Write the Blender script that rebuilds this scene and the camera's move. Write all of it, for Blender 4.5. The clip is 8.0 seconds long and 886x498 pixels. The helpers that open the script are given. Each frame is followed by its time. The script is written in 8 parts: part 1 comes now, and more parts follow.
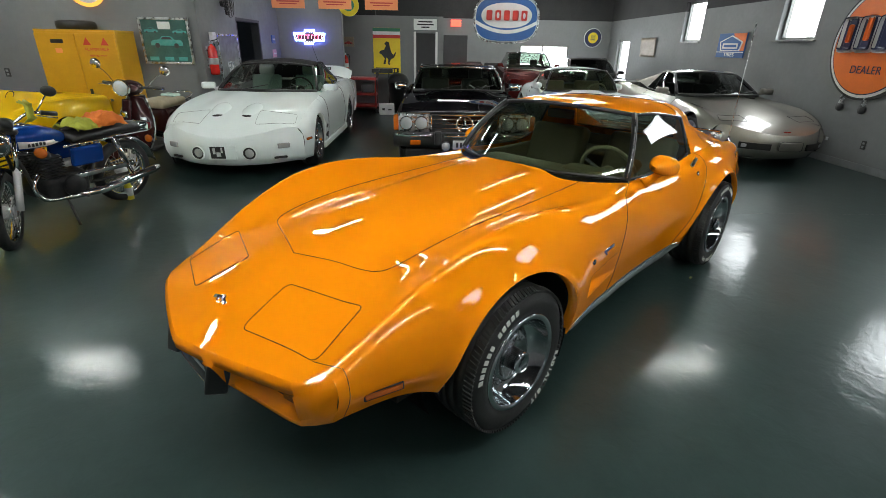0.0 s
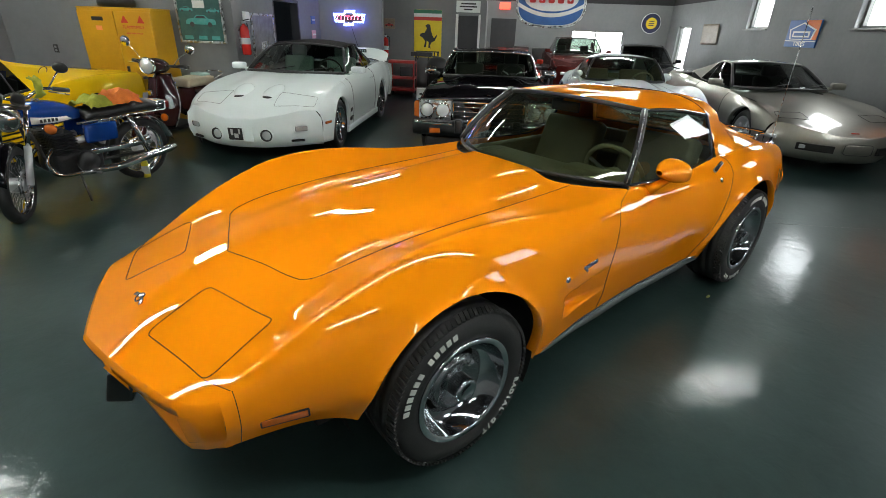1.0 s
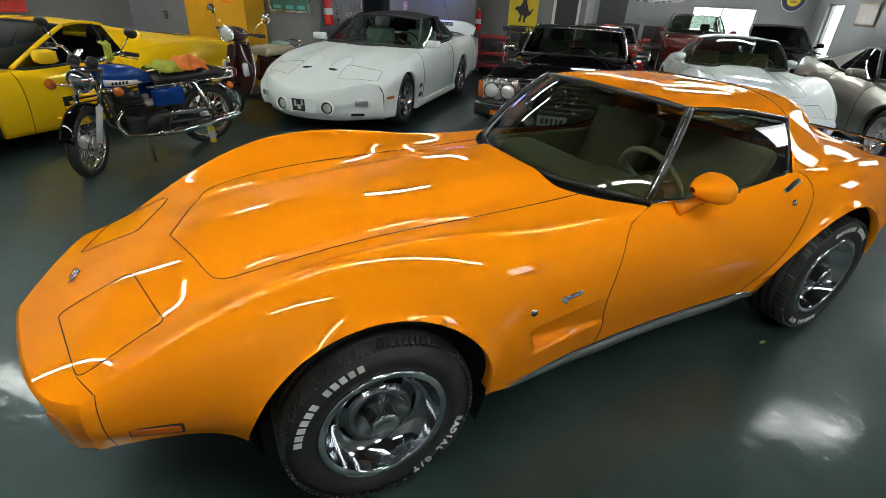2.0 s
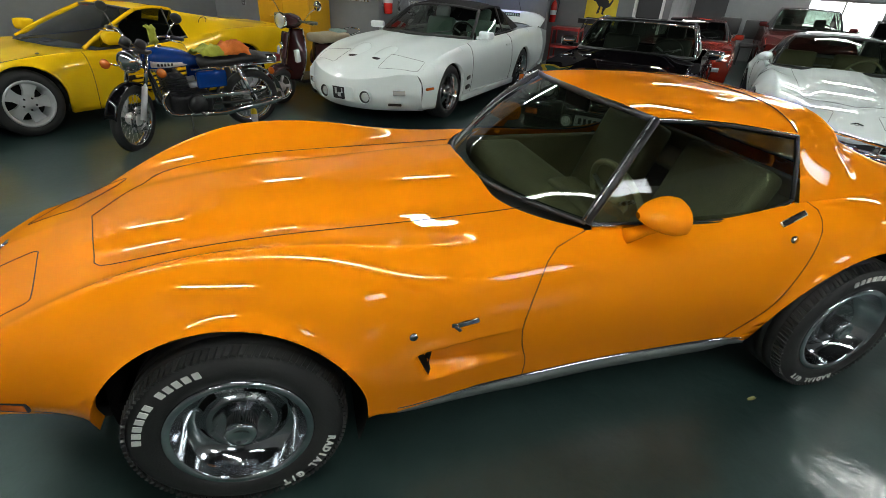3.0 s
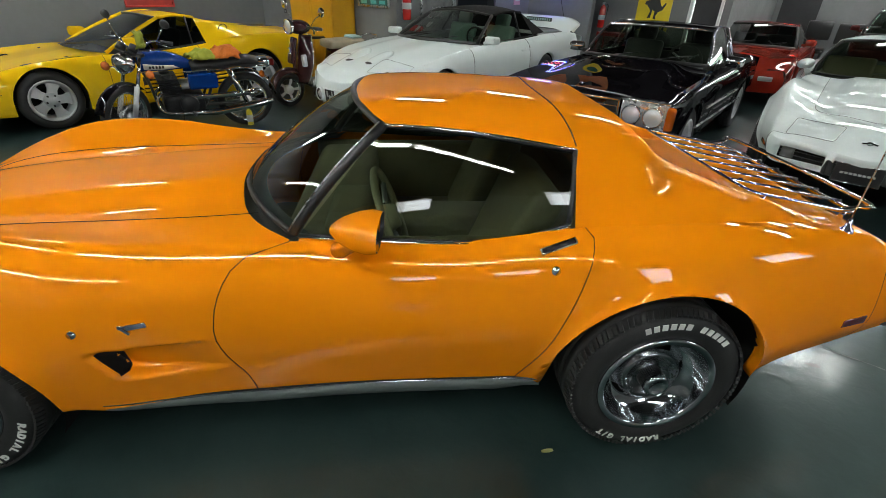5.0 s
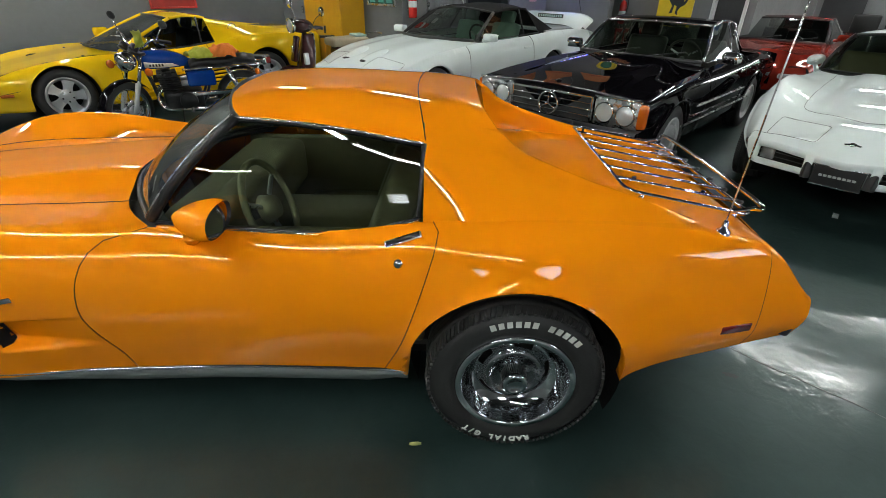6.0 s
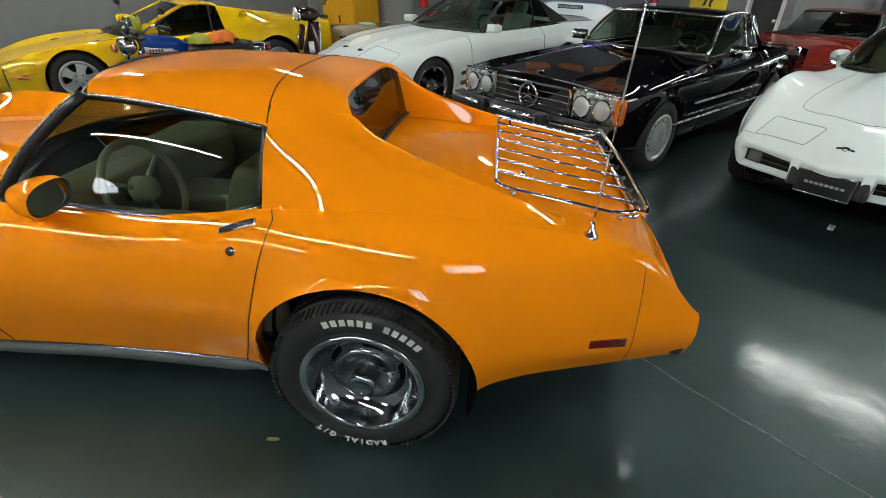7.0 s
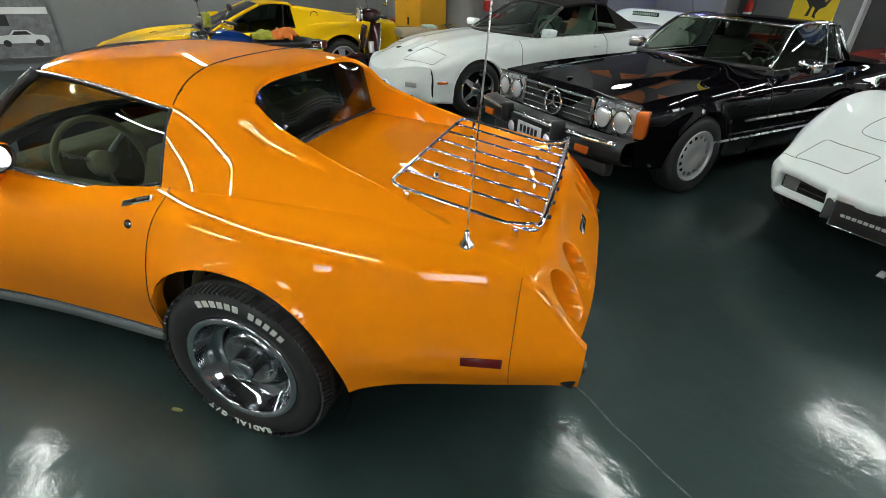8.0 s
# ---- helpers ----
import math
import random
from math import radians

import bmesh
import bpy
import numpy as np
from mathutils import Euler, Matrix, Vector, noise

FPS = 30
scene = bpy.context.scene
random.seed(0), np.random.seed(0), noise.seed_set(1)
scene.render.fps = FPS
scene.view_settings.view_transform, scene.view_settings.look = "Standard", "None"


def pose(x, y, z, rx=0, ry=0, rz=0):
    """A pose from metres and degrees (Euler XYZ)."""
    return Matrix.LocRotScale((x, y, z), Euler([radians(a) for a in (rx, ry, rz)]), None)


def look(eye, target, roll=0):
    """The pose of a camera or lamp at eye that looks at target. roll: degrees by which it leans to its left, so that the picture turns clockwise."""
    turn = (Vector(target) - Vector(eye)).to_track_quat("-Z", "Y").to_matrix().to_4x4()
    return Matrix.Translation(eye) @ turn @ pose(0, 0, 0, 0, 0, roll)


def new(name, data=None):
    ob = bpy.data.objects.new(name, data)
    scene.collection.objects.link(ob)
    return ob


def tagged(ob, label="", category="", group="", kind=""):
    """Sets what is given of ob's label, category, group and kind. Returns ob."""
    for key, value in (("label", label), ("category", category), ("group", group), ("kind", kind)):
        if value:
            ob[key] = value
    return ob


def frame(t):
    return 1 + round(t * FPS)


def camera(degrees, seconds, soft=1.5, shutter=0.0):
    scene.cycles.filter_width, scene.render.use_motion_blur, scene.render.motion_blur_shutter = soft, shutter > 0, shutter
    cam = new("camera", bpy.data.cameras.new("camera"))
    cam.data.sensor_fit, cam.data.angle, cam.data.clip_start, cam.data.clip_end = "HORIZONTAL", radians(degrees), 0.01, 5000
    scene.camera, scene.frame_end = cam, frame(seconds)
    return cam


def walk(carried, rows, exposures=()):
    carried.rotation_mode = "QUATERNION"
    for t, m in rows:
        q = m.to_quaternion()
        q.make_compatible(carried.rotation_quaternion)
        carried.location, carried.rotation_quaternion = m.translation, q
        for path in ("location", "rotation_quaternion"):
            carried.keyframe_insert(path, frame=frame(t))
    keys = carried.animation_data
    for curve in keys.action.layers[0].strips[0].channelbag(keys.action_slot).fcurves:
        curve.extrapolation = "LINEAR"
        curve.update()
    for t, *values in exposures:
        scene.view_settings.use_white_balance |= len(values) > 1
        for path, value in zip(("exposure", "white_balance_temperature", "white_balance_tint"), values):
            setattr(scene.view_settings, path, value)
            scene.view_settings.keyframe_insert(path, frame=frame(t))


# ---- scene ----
cam = camera(86.1, 8.0, soft=0.55)
PATH = [
    (0, (-1.424, -1.737, 1.548), (-0.108, -0.453, 0.762), 1.1),
    (0.5, (-1.2, -1.796, 1.556), (0.056, -0.467, 0.747), 1.4),
    (1, (-0.967, -1.822, 1.549), (0.191, -0.426, 0.705), 2.0),
    (1.5, (-0.678, -1.818, 1.566), (0.313, -0.324, 0.678), 2.5),
    (2, (-0.366, -1.861, 1.567), (0.449, -0.296, 0.625), 2.9),
    (2.2, (-0.224, -1.894, 1.568), (0.52, -0.301, 0.615), 2.6),
    (3.3, (0.458, -1.95, 1.597), (0.889, -0.27, 0.601), 3.5),
    (3.5, (0.585, -1.968, 1.593), (0.966, -0.276, 0.596), 3.3),
    (4, (0.936, -2.035, 1.61), (1.211, -0.324, 0.611), 2.7),
    (4.5, (1.246, -2.042, 1.595), (1.462, -0.315, 0.608), 2.3),
    (4.7, (1.366, -2.037, 1.597), (1.571, -0.306, 0.618), 2.3),
    (5.8, (2.097, -2.101, 1.609), (2.116, -0.357, 0.629), 0.9),
    (6, (2.216, -2.101, 1.607), (2.214, -0.361, 0.621), 1.0),
    (6.5, (2.56, -2.026, 1.579), (2.489, -0.287, 0.594), 1.2),
    (7, (2.873, -1.972, 1.562), (2.698, -0.253, 0.554), 1.1),
    (7.5, (3.226, -1.935, 1.567), (2.899, -0.239, 0.559), 1.2),
    (8, (3.499, -1.794, 1.532), (2.993, -0.135, 0.536), 1.6),
]
EXPOSURE = [(0.0, 0.0), (2.0, -0.04), (4.0, -0.06), (5.8, 0.0), (6.5, 0.05), (7.2, 0.12), (8.0, 0.18)]
walk(cam, [(t, look(eye, target, roll)) for t, eye, target, roll in PATH], EXPOSURE)

# ---- world and large lights ----
ROOM_TURN = 46.0
UX, UY = math.cos(radians(ROOM_TURN)), math.sin(radians(ROOM_TURN))


def room(u, v, z=0.0, turn=0.0):
    """A pose in the room's own axes: u runs along the side walls, v across."""
    return pose(u * UX - v * UY, u * UY + v * UX, z, 0, 0, ROOM_TURN + turn)


world = bpy.data.worlds.new("daylight")
scene.world = world
world.use_nodes = True
sky = world.node_tree.nodes.new("ShaderNodeTexSky")
sky.sky_type, sky.sun_disc, sky.sun_elevation, sky.sun_rotation = "NISHITA", False, radians(40), radians(150)
world.node_tree.links.new(sky.outputs[0], world.node_tree.nodes["Background"].inputs[0])
world.node_tree.nodes["Background"].inputs[1].default_value = 0.12


def area_lamp(name, m, sx, sy, watts, colour=(1, 1, 1)):
    data = bpy.data.lights.new(name, "AREA")
    data.shape, data.size, data.size_y, data.energy, data.color = "RECTANGLE", sx, sy, watts, colour
    ob = new(name, data)
    ob.matrix_world = m
    return ob


# ---- materials ----
def mat(name, base, rough=0.5, metal=0.0, coat=0.0, coat_rough=0.03, ior=1.5, spec=0.5,
        tint2=None, scale=6.0, detail=4.0, rough_var=0.0, bump=0.0, bump_scale=80.0, emit=None, emit_power=0.0, object_noise=True):
    """A Principled material with colour variation at two scales, uneven gloss and fine relief."""
    m = bpy.data.materials.new(name)
    m.use_nodes = True
    nt = m.node_tree
    p = nt.nodes["Principled BSDF"]
    p.inputs["Base Color"].default_value = (*base, 1)
    p.inputs["Roughness"].default_value = rough
    p.inputs["Metallic"].default_value = metal
    p.inputs["Coat Weight"].default_value = coat
    p.inputs["Coat Roughness"].default_value = coat_rough
    p.inputs["IOR"].default_value = ior
    p.inputs["Specular IOR Level"].default_value = spec
    if emit:
        p.inputs["Emission Color"].default_value = (*emit, 1)
        p.inputs["Emission Strength"].default_value = emit_power
    co = nt.nodes.new("ShaderNodeTexCoord")
    if tint2 or rough_var:
        big = nt.nodes.new("ShaderNodeTexNoise")
        big.inputs["Scale"].default_value, big.inputs["Detail"].default_value = scale, detail
        nt.links.new(co.outputs["Object"], big.inputs["Vector"])
        small = nt.nodes.new("ShaderNodeTexNoise")
        small.inputs["Scale"].default_value, small.inputs["Detail"].default_value = scale * 9, 3
        nt.links.new(co.outputs["Object"], small.inputs["Vector"])
        both = nt.nodes.new("ShaderNodeMath")
        both.operation = "MULTIPLY_ADD"
        both.inputs[1].default_value = 0.35
        nt.links.new(small.outputs["Fac"], both.inputs[0])
        soft = nt.nodes.new("ShaderNodeMath")
        soft.operation = "MULTIPLY"
        soft.inputs[1].default_value = 0.65
        nt.links.new(big.outputs["Fac"], soft.inputs[0])
        nt.links.new(soft.outputs[0], both.inputs[2])
        if tint2:
            ramp = nt.nodes.new("ShaderNodeValToRGB")
            ramp.color_ramp.elements[0].position, ramp.color_ramp.elements[1].position = 0.36, 0.64
            ramp.color_ramp.elements[0].color, ramp.color_ramp.elements[1].color = (*base, 1), (*tint2, 1)
            nt.links.new(both.outputs[0], ramp.inputs[0])
            nt.links.new(ramp.outputs[0], p.inputs["Base Color"])
        if rough_var:
            rr = nt.nodes.new("ShaderNodeMapRange")
            rr.inputs["From Min"].default_value, rr.inputs["From Max"].default_value = 0.3, 0.7
            rr.inputs["To Min"].default_value, rr.inputs["To Max"].default_value = max(rough - rough_var, 0.01), rough + rough_var
            nt.links.new(both.outputs[0], rr.inputs[0])
            nt.links.new(rr.outputs[0], p.inputs["Roughness"])
    if bump:
        n = nt.nodes.new("ShaderNodeTexNoise")
        n.inputs["Scale"].default_value, n.inputs["Detail"].default_value = bump_scale, 5
        nt.links.new(co.outputs["Object"], n.inputs["Vector"])
        b = nt.nodes.new("ShaderNodeBump")
        b.inputs["Strength"].default_value, b.inputs["Distance"].default_value = bump, 0.004
        nt.links.new(n.outputs["Fac"], b.inputs["Height"])
        nt.links.new(b.outputs[0], p.inputs["Normal"])
    return m


def paint(name, base, base2=None, metal=0.0, rough=0.32, coat=0.85):
    return mat(name, base, rough=rough, metal=metal, coat=coat, coat_rough=0.01, spec=0.0, tint2=base2 or tuple(c * 0.97 for c in base), scale=2.5)


def glass(name, tint):
    """A thin pane: tinted see-through, with gloss by angle."""
    m = bpy.data.materials.new(name)
    m.use_nodes = True
    nt = m.node_tree
    nt.nodes.remove(nt.nodes["Principled BSDF"])
    tr, gl, mix, fr = (nt.nodes.new(k) for k in ("ShaderNodeBsdfTransparent", "ShaderNodeBsdfGlossy", "ShaderNodeMixShader", "ShaderNodeLayerWeight"))
    power, scaled = nt.nodes.new("ShaderNodeMath"), nt.nodes.new("ShaderNodeMapRange")
    tr.inputs[0].default_value = (*tint, 1)
    gl.inputs["Roughness"].default_value = 0.015
    fr.inputs["Blend"].default_value = 0.5
    power.operation, power.inputs[1].default_value = "POWER", 4.0
    scaled.inputs["To Min"].default_value, scaled.inputs["To Max"].default_value = 0.075, 1.0
    nt.links.new(fr.outputs["Facing"], power.inputs[0])
    nt.links.new(power.outputs[0], scaled.inputs[0])
    nt.links.new(scaled.outputs[0], mix.inputs[0])
    nt.links.new(tr.outputs[0], mix.inputs[1])
    nt.links.new(gl.outputs[0], mix.inputs[2])
    nt.links.new(mix.outputs[0], nt.nodes["Material Output"].inputs[0])
    return m


def glow(name, colour, power):
    m = bpy.data.materials.new(name)
    m.use_nodes = True
    nt = m.node_tree
    nt.nodes.remove(nt.nodes["Principled BSDF"])
    e = nt.nodes.new("ShaderNodeEmission")
    e.inputs[0].default_value, e.inputs[1].default_value = (*colour, 1), power
    nt.links.new(e.outputs[0], nt.nodes["Material Output"].inputs[0])
    return m


ORANGE = paint("orange paint", (0.96, 0.278, 0.004), (0.945, 0.272, 0.004), coat=0.8)
YELLOW = paint("yellow paint", (0.82, 0.495, 0.007))
WHITE = paint("white paint", (0.82, 0.88, 0.865), (0.80, 0.86, 0.845))
BLACKP = paint("black paint", (0.0025, 0.002, 0.003), (0.0035, 0.003, 0.004), coat=0.65)
SILVER = paint("pewter paint", (0.30, 0.285, 0.25), (0.27, 0.256, 0.222), metal=0.85, rough=0.36, coat=1.0)
REDP = paint("red paint", (0.24, 0.022, 0.012))
DARKRED = paint("dark red paint", (0.08, 0.012, 0.010))
MAROON = paint("maroon paint", (0.03, 0.007, 0.007))
BLUEP = paint("blue paint", (0.004, 0.04, 0.22))
CHROME = mat("chrome", (0.82, 0.83, 0.84), rough=0.06, metal=1.0, rough_var=0.04, scale=12)
WHEELCHROME = mat("wheel chrome", (0.50, 0.52, 0.54), rough=0.10, metal=1.0, rough_var=0.05, scale=12)
DISCMETAL = mat("wheel disc metal", (0.30, 0.31, 0.32), rough=0.24, metal=1.0, rough_var=0.08, scale=14)
STEEL = mat("brushed steel", (0.52, 0.53, 0.53), rough=0.28, metal=1.0, rough_var=0.1, scale=20)
ALLOY = mat("wheel alloy", (0.60, 0.61, 0.61), rough=0.36, metal=0.6, rough_var=0.08, scale=15)
RUBBER = mat("tyre rubber", (0.012, 0.012, 0.012), rough=0.62, tint2=(0.02, 0.02, 0.019), scale=14, bump=0.25, bump_scale=120, rough_var=0.1)
TRIM = mat("black trim", (0.012, 0.012, 0.012), rough=0.42, rough_var=0.1, scale=10, tint2=(0.018, 0.018, 0.018))
SEAM = mat("shut line", (0.004, 0.003, 0.002), rough=0.8)
WELL = mat("wheel housing", (0.008, 0.008, 0.008), rough=0.9, spec=0.1, tint2=(0.014, 0.013, 0.012), scale=8)
RED_LENS = mat("red lens", (0.13, 0.008, 0.007), rough=0.12, coat=1.0)
AMBER_LENS = mat("amber lens", (0.50, 0.11, 0.008), rough=0.12, coat=1.0)
LAMPGLASS = mat("smoked lens", (0.10, 0.095, 0.09), rough=0.15, coat=1.0)
CLEAR_LENS = mat("clear lens", (0.78, 0.80, 0.80), rough=0.1, metal=0.55, coat=1.0, bump=0.3, bump_scale=60)
GLASS = glass("car window glass", (0.46, 0.525, 0.45))
DARKGLASS = glass("tinted window glass", (0.22, 0.26, 0.24))
WINGLASS = glass("clear window glass", (0.92, 0.95, 0.94))
TAN = mat("buckskin vinyl", (0.225, 0.195, 0.115), rough=0.5, tint2=(0.18, 0.155, 0.09), scale=9, bump=0.2, bump_scale=150)
WHEELTAN = mat("tan steering wheel", (0.40, 0.36, 0.23), rough=0.45, tint2=(0.33, 0.30, 0.19), scale=12, bump=0.15, bump_scale=160)
DARKVINYL = mat("dark vinyl", (0.03, 0.028, 0.025), rough=0.55, tint2=(0.045, 0.042, 0.038), scale=8, bump=0.2, bump_scale=140)
TEALCLOTH = mat("pale green leather", (0.36, 0.50, 0.46), rough=0.6, tint2=(0.30, 0.44, 0.40), scale=8, bump=0.15)
CANVAS = mat("black canvas", (0.007, 0.006, 0.0055), rough=0.9, spec=0.2, tint2=(0.011, 0.0095, 0.0085), scale=7, bump=0.4, bump_scale=200)
WHITERUB = mat("white rubber letters", (0.62, 0.62, 0.58), rough=0.6)
PLATE = mat("plate metal", (0.55, 0.56, 0.55), rough=0.35, rough_var=0.1, tint2=(0.42, 0.43, 0.42), scale=12)
SILLMETAL = mat("satin sill", (0.17, 0.19, 0.185), rough=0.42, metal=0.35, rough_var=0.08, scale=9)


# ---- mesh tools ----
def mesh_of(bm, name, material, smooth=True):
    me = bpy.data.meshes.new(name)
    bm.to_mesh(me)
    bm.free()
    for p in me.polygons:
        p.use_smooth = smooth
    if material:
        me.materials.append(material)
    return me


def part(name, bm, material, parent=None, label="", smooth=True):
    """One mesh object out of a bmesh, under a thing or a part."""
    ob = new(name, mesh_of(bm, name, material, smooth))
    if parent:
        ob.parent = parent
    if label:
        tagged(ob, label)
    return ob


def thing(name, m, label, category, group="", kind=""):
    ob = new(name)
    ob.matrix_world = m
    ob.empty_display_size = 0.1
    return tagged(ob, label, category, group, kind)


def box_bm(sx, sy, sz, bevel=0.0, at=(0, 0, 0), rot=None, bm=None, seg=2):
    bm = bm or bmesh.new()
    m = Matrix.Translation(at) @ (rot.to_4x4() if rot else Matrix()) @ Matrix.Diagonal((sx, sy, sz, 1))
    made = bmesh.ops.create_cube(bm, size=1, matrix=m)
    if bevel:
        edges = list({e for v in made["verts"] for e in v.link_edges})
        bmesh.ops.bevel(bm, geom=edges, offset=bevel, segments=seg, affect="EDGES", profile=0.6)
    return bm


def cyl_bm(r1, r2, a, b, n=24, bm=None, caps=True):
    """A tapered rod from point a to point b."""
    bm = bm or bmesh.new()
    a, b = Vector(a), Vector(b)
    d = b - a
    m = Matrix.Translation((a + b) / 2) @ d.to_track_quat("Z", "Y").to_matrix().to_4x4()
    bmesh.ops.create_cone(bm, cap_ends=caps, segments=n, radius1=r1, radius2=r2, depth=d.length, matrix=m)
    return bm


def ball_bm(r, at, scale=(1, 1, 1), u=20, v=12, bm=None, rot=None):
    bm = bm or bmesh.new()
    m = Matrix.Translation(at) @ (rot.to_4x4() if rot else Matrix()) @ Matrix.Diagonal((*scale, 1))
    bmesh.ops.create_uvsphere(bm, u_segments=u, v_segments=v, radius=r, matrix=m)
    return bm


def tube_bm(points, r, n=8, bm=None, closed=False, taper=None):
    """A round bar along a polyline."""
    bm = bm or bmesh.new()
    pts = [Vector(p) for p in points]
    rings = []
    up = None
    for i, p in enumerate(pts):
        q0 = pts[i - 1] if i or closed else p
        q1 = pts[(i + 1) % len(pts)] if i < len(pts) - 1 or closed else p
        d = (q1 - q0).normalized()
        if up is None:
            up = d.orthogonal().normalized()
        up = (up - d * up.dot(d))
        up = up.normalized() if up.length > 1e-6 else d.orthogonal().normalized()
        side = d.cross(up)
        rad = r if taper is None else r * taper[i]
        rings.append([bm.verts.new(p + (up * math.cos(2 * math.pi * k / n) + side * math.sin(2 * math.pi * k / n)) * rad) for k in range(n)])
    for i in range(len(rings) if closed else len(rings) - 1):
        a, b = rings[i], rings[(i + 1) % len(rings)]
        for k in range(n):
            bm.faces.new((a[k], a[(k + 1) % n], b[(k + 1) % n], b[k]))
    if not closed:
        bm.faces.new(rings[0][::-1])
        bm.faces.new(rings[-1])
    return bm


def smooth_path(points, per=8, closed=False):
    """Catmull-Rom through the points."""
    p = [Vector(q) for q in points]
    n, out = len(p), []
    for i in range(n if closed else n - 1):
        a = p[i - 1] if i or closed else p[i] * 2 - p[i + 1]
        b, c = p[i], p[(i + 1) % n]
        d = p[(i + 2) % n] if i + 2 < n or closed else c * 2 - b
        for k in range(per):
            t = k / per
            out.append(0.5 * (2 * b + (c - a) * t + (2 * a - 5 * b + 4 * c - d) * t * t + (3 * b - a - 3 * c + d) * t ** 3))
    if not closed:
        out.append(p[-1])
    return out


def lathe_bm(profile, n=48, axis="y", bm=None, at=(0, 0, 0)):
    """Turn (radius, along) pairs round an axis."""
    bm = bm or bmesh.new()
    rings = []
    for r, h in profile:
        ring = []
        for k in range(n):
            a = 2 * math.pi * k / n
            c, s = r * math.cos(a), r * math.sin(a)
            ring.append(bm.verts.new(Vector(at) + Vector((c, h, s) if axis == "y" else (c, s, h) if axis == "z" else (h, c, s))))
        rings.append(ring)
    for a, b in zip(rings, rings[1:]):
        for k in range(n):
            bm.faces.new((a[k], a[(k + 1) % n], b[(k + 1) % n], b[k]))
    return bm


def grid_bm(rows, bm=None, flip=False, close=False):
    """Quads between rows of points, all of one length."""
    bm = bm or bmesh.new()
    vs = [[bm.verts.new(p) for p in row] for row in rows]
    for a, b in zip(vs, vs[1:] + ([vs[0]] if close else [])):
        for k in range(len(a) - 1):
            f = (a[k], a[k + 1], b[k + 1], b[k])
            pts = {tuple(round(c, 6) for c in v.co) for v in f}
            if len(pts) > 2:
                bm.faces.new(f[::-1] if flip else f)
    return bm


def prism_bm(outline, depth, m=None, bm=None, bevel=0.0):
    """A flat outline in x and z, pushed along y."""
    bm = bm or bmesh.new()
    m = m or Matrix()
    front = [bm.verts.new(m @ Vector((x, 0, z))) for x, z in outline]
    back = [bm.verts.new(m @ Vector((x, depth, z))) for x, z in outline]
    n = len(outline)
    bm.faces.new(front)
    bm.faces.new(back[::-1])
    for k in range(n):
        bm.faces.new((front[(k + 1) % n], front[k], back[k], back[(k + 1) % n]))
    if bevel:
        bmesh.ops.bevel(bm, geom=bm.edges[:], offset=bevel, segments=1, affect="EDGES")
    bmesh.ops.recalc_face_normals(bm, faces=bm.faces[:])
    return bm


def words_bm(text, size, depth=0.002, spacing=1.0, weight=0.0):
    """Letters of the built-in font as a mesh in the x-z plane, centred, facing -y."""
    cu = bpy.data.curves.new("letters", "FONT")
    cu.body, cu.size, cu.extrude, cu.align_x, cu.align_y, cu.space_character, cu.offset = text, size, depth, "CENTER", "CENTER", spacing, weight
    ob = bpy.data.objects.new("letters", cu)
    scene.collection.objects.link(ob)
    dg = bpy.context.evaluated_depsgraph_get()
    dg.update()
    bm = bmesh.new()
    bm.from_mesh(ob.evaluated_get(dg).to_mesh())
    bpy.data.objects.remove(ob)
    bpy.data.curves.remove(cu)
    bm.transform(pose(0, 0, 0, 90))
    return bm


SLOPES = {}


def pchip(knots, x):
    """Monotone cubic through (x, value) knots, flat outside."""
    key = tuple(knots)
    if key not in SLOPES:
        xs, ys = [k[0] for k in key], [k[1] for k in key]
        n = len(xs)
        h = [xs[i + 1] - xs[i] for i in range(n - 1)]
        d = [(ys[i + 1] - ys[i]) / h[i] for i in range(n - 1)]
        m = [d[0]] + [0.0] * (n - 2) + [d[-1]]
        for i in range(1, n - 1):
            if d[i - 1] * d[i] > 0:
                w1, w2 = 2 * h[i] + h[i - 1], h[i] + 2 * h[i - 1]
                m[i] = (w1 + w2) / (w1 / d[i - 1] + w2 / d[i])
        SLOPES[key] = (xs, ys, h, m)
    xs, ys, h, m = SLOPES[key]
    x = min(max(x, xs[0]), xs[-1])
    i = 0
    while i < len(xs) - 2 and x >= xs[i + 1]:
        i += 1
    t = (x - xs[i]) / h[i]
    return (1 + 2 * t) * (1 - t) ** 2 * ys[i] + t * (1 - t) ** 2 * h[i] * m[i] + t * t * (3 - 2 * t) * ys[i + 1] + t * t * (t - 1) * h[i] * m[i + 1]


def coons(south, north, west=None, east=None, bulge=0.0, way=(0, 0, 1)):
    """Rows of a curved patch between two border lines of the same length, pushed out in the middle."""
    rows, n = [], len(south)
    count = len(west) if west else 9
    for i in range(count):
        f = i / (count - 1)
        row = []
        for k in range(n):
            g = k / (n - 1)
            p = Vector(south[k]) * (1 - f) + Vector(north[k]) * f
            if west:
                base_w = Vector(south[0]) * (1 - f) + Vector(north[0]) * f
                base_e = Vector(south[-1]) * (1 - f) + Vector(north[-1]) * f
                p += (Vector(west[i]) - base_w) * (1 - g) + (Vector(east[i]) - base_e) * g
            row.append(p + Vector(way) * (bulge * 16 * f * (1 - f) * g * (1 - g)))
        rows.append(row)
    return rows


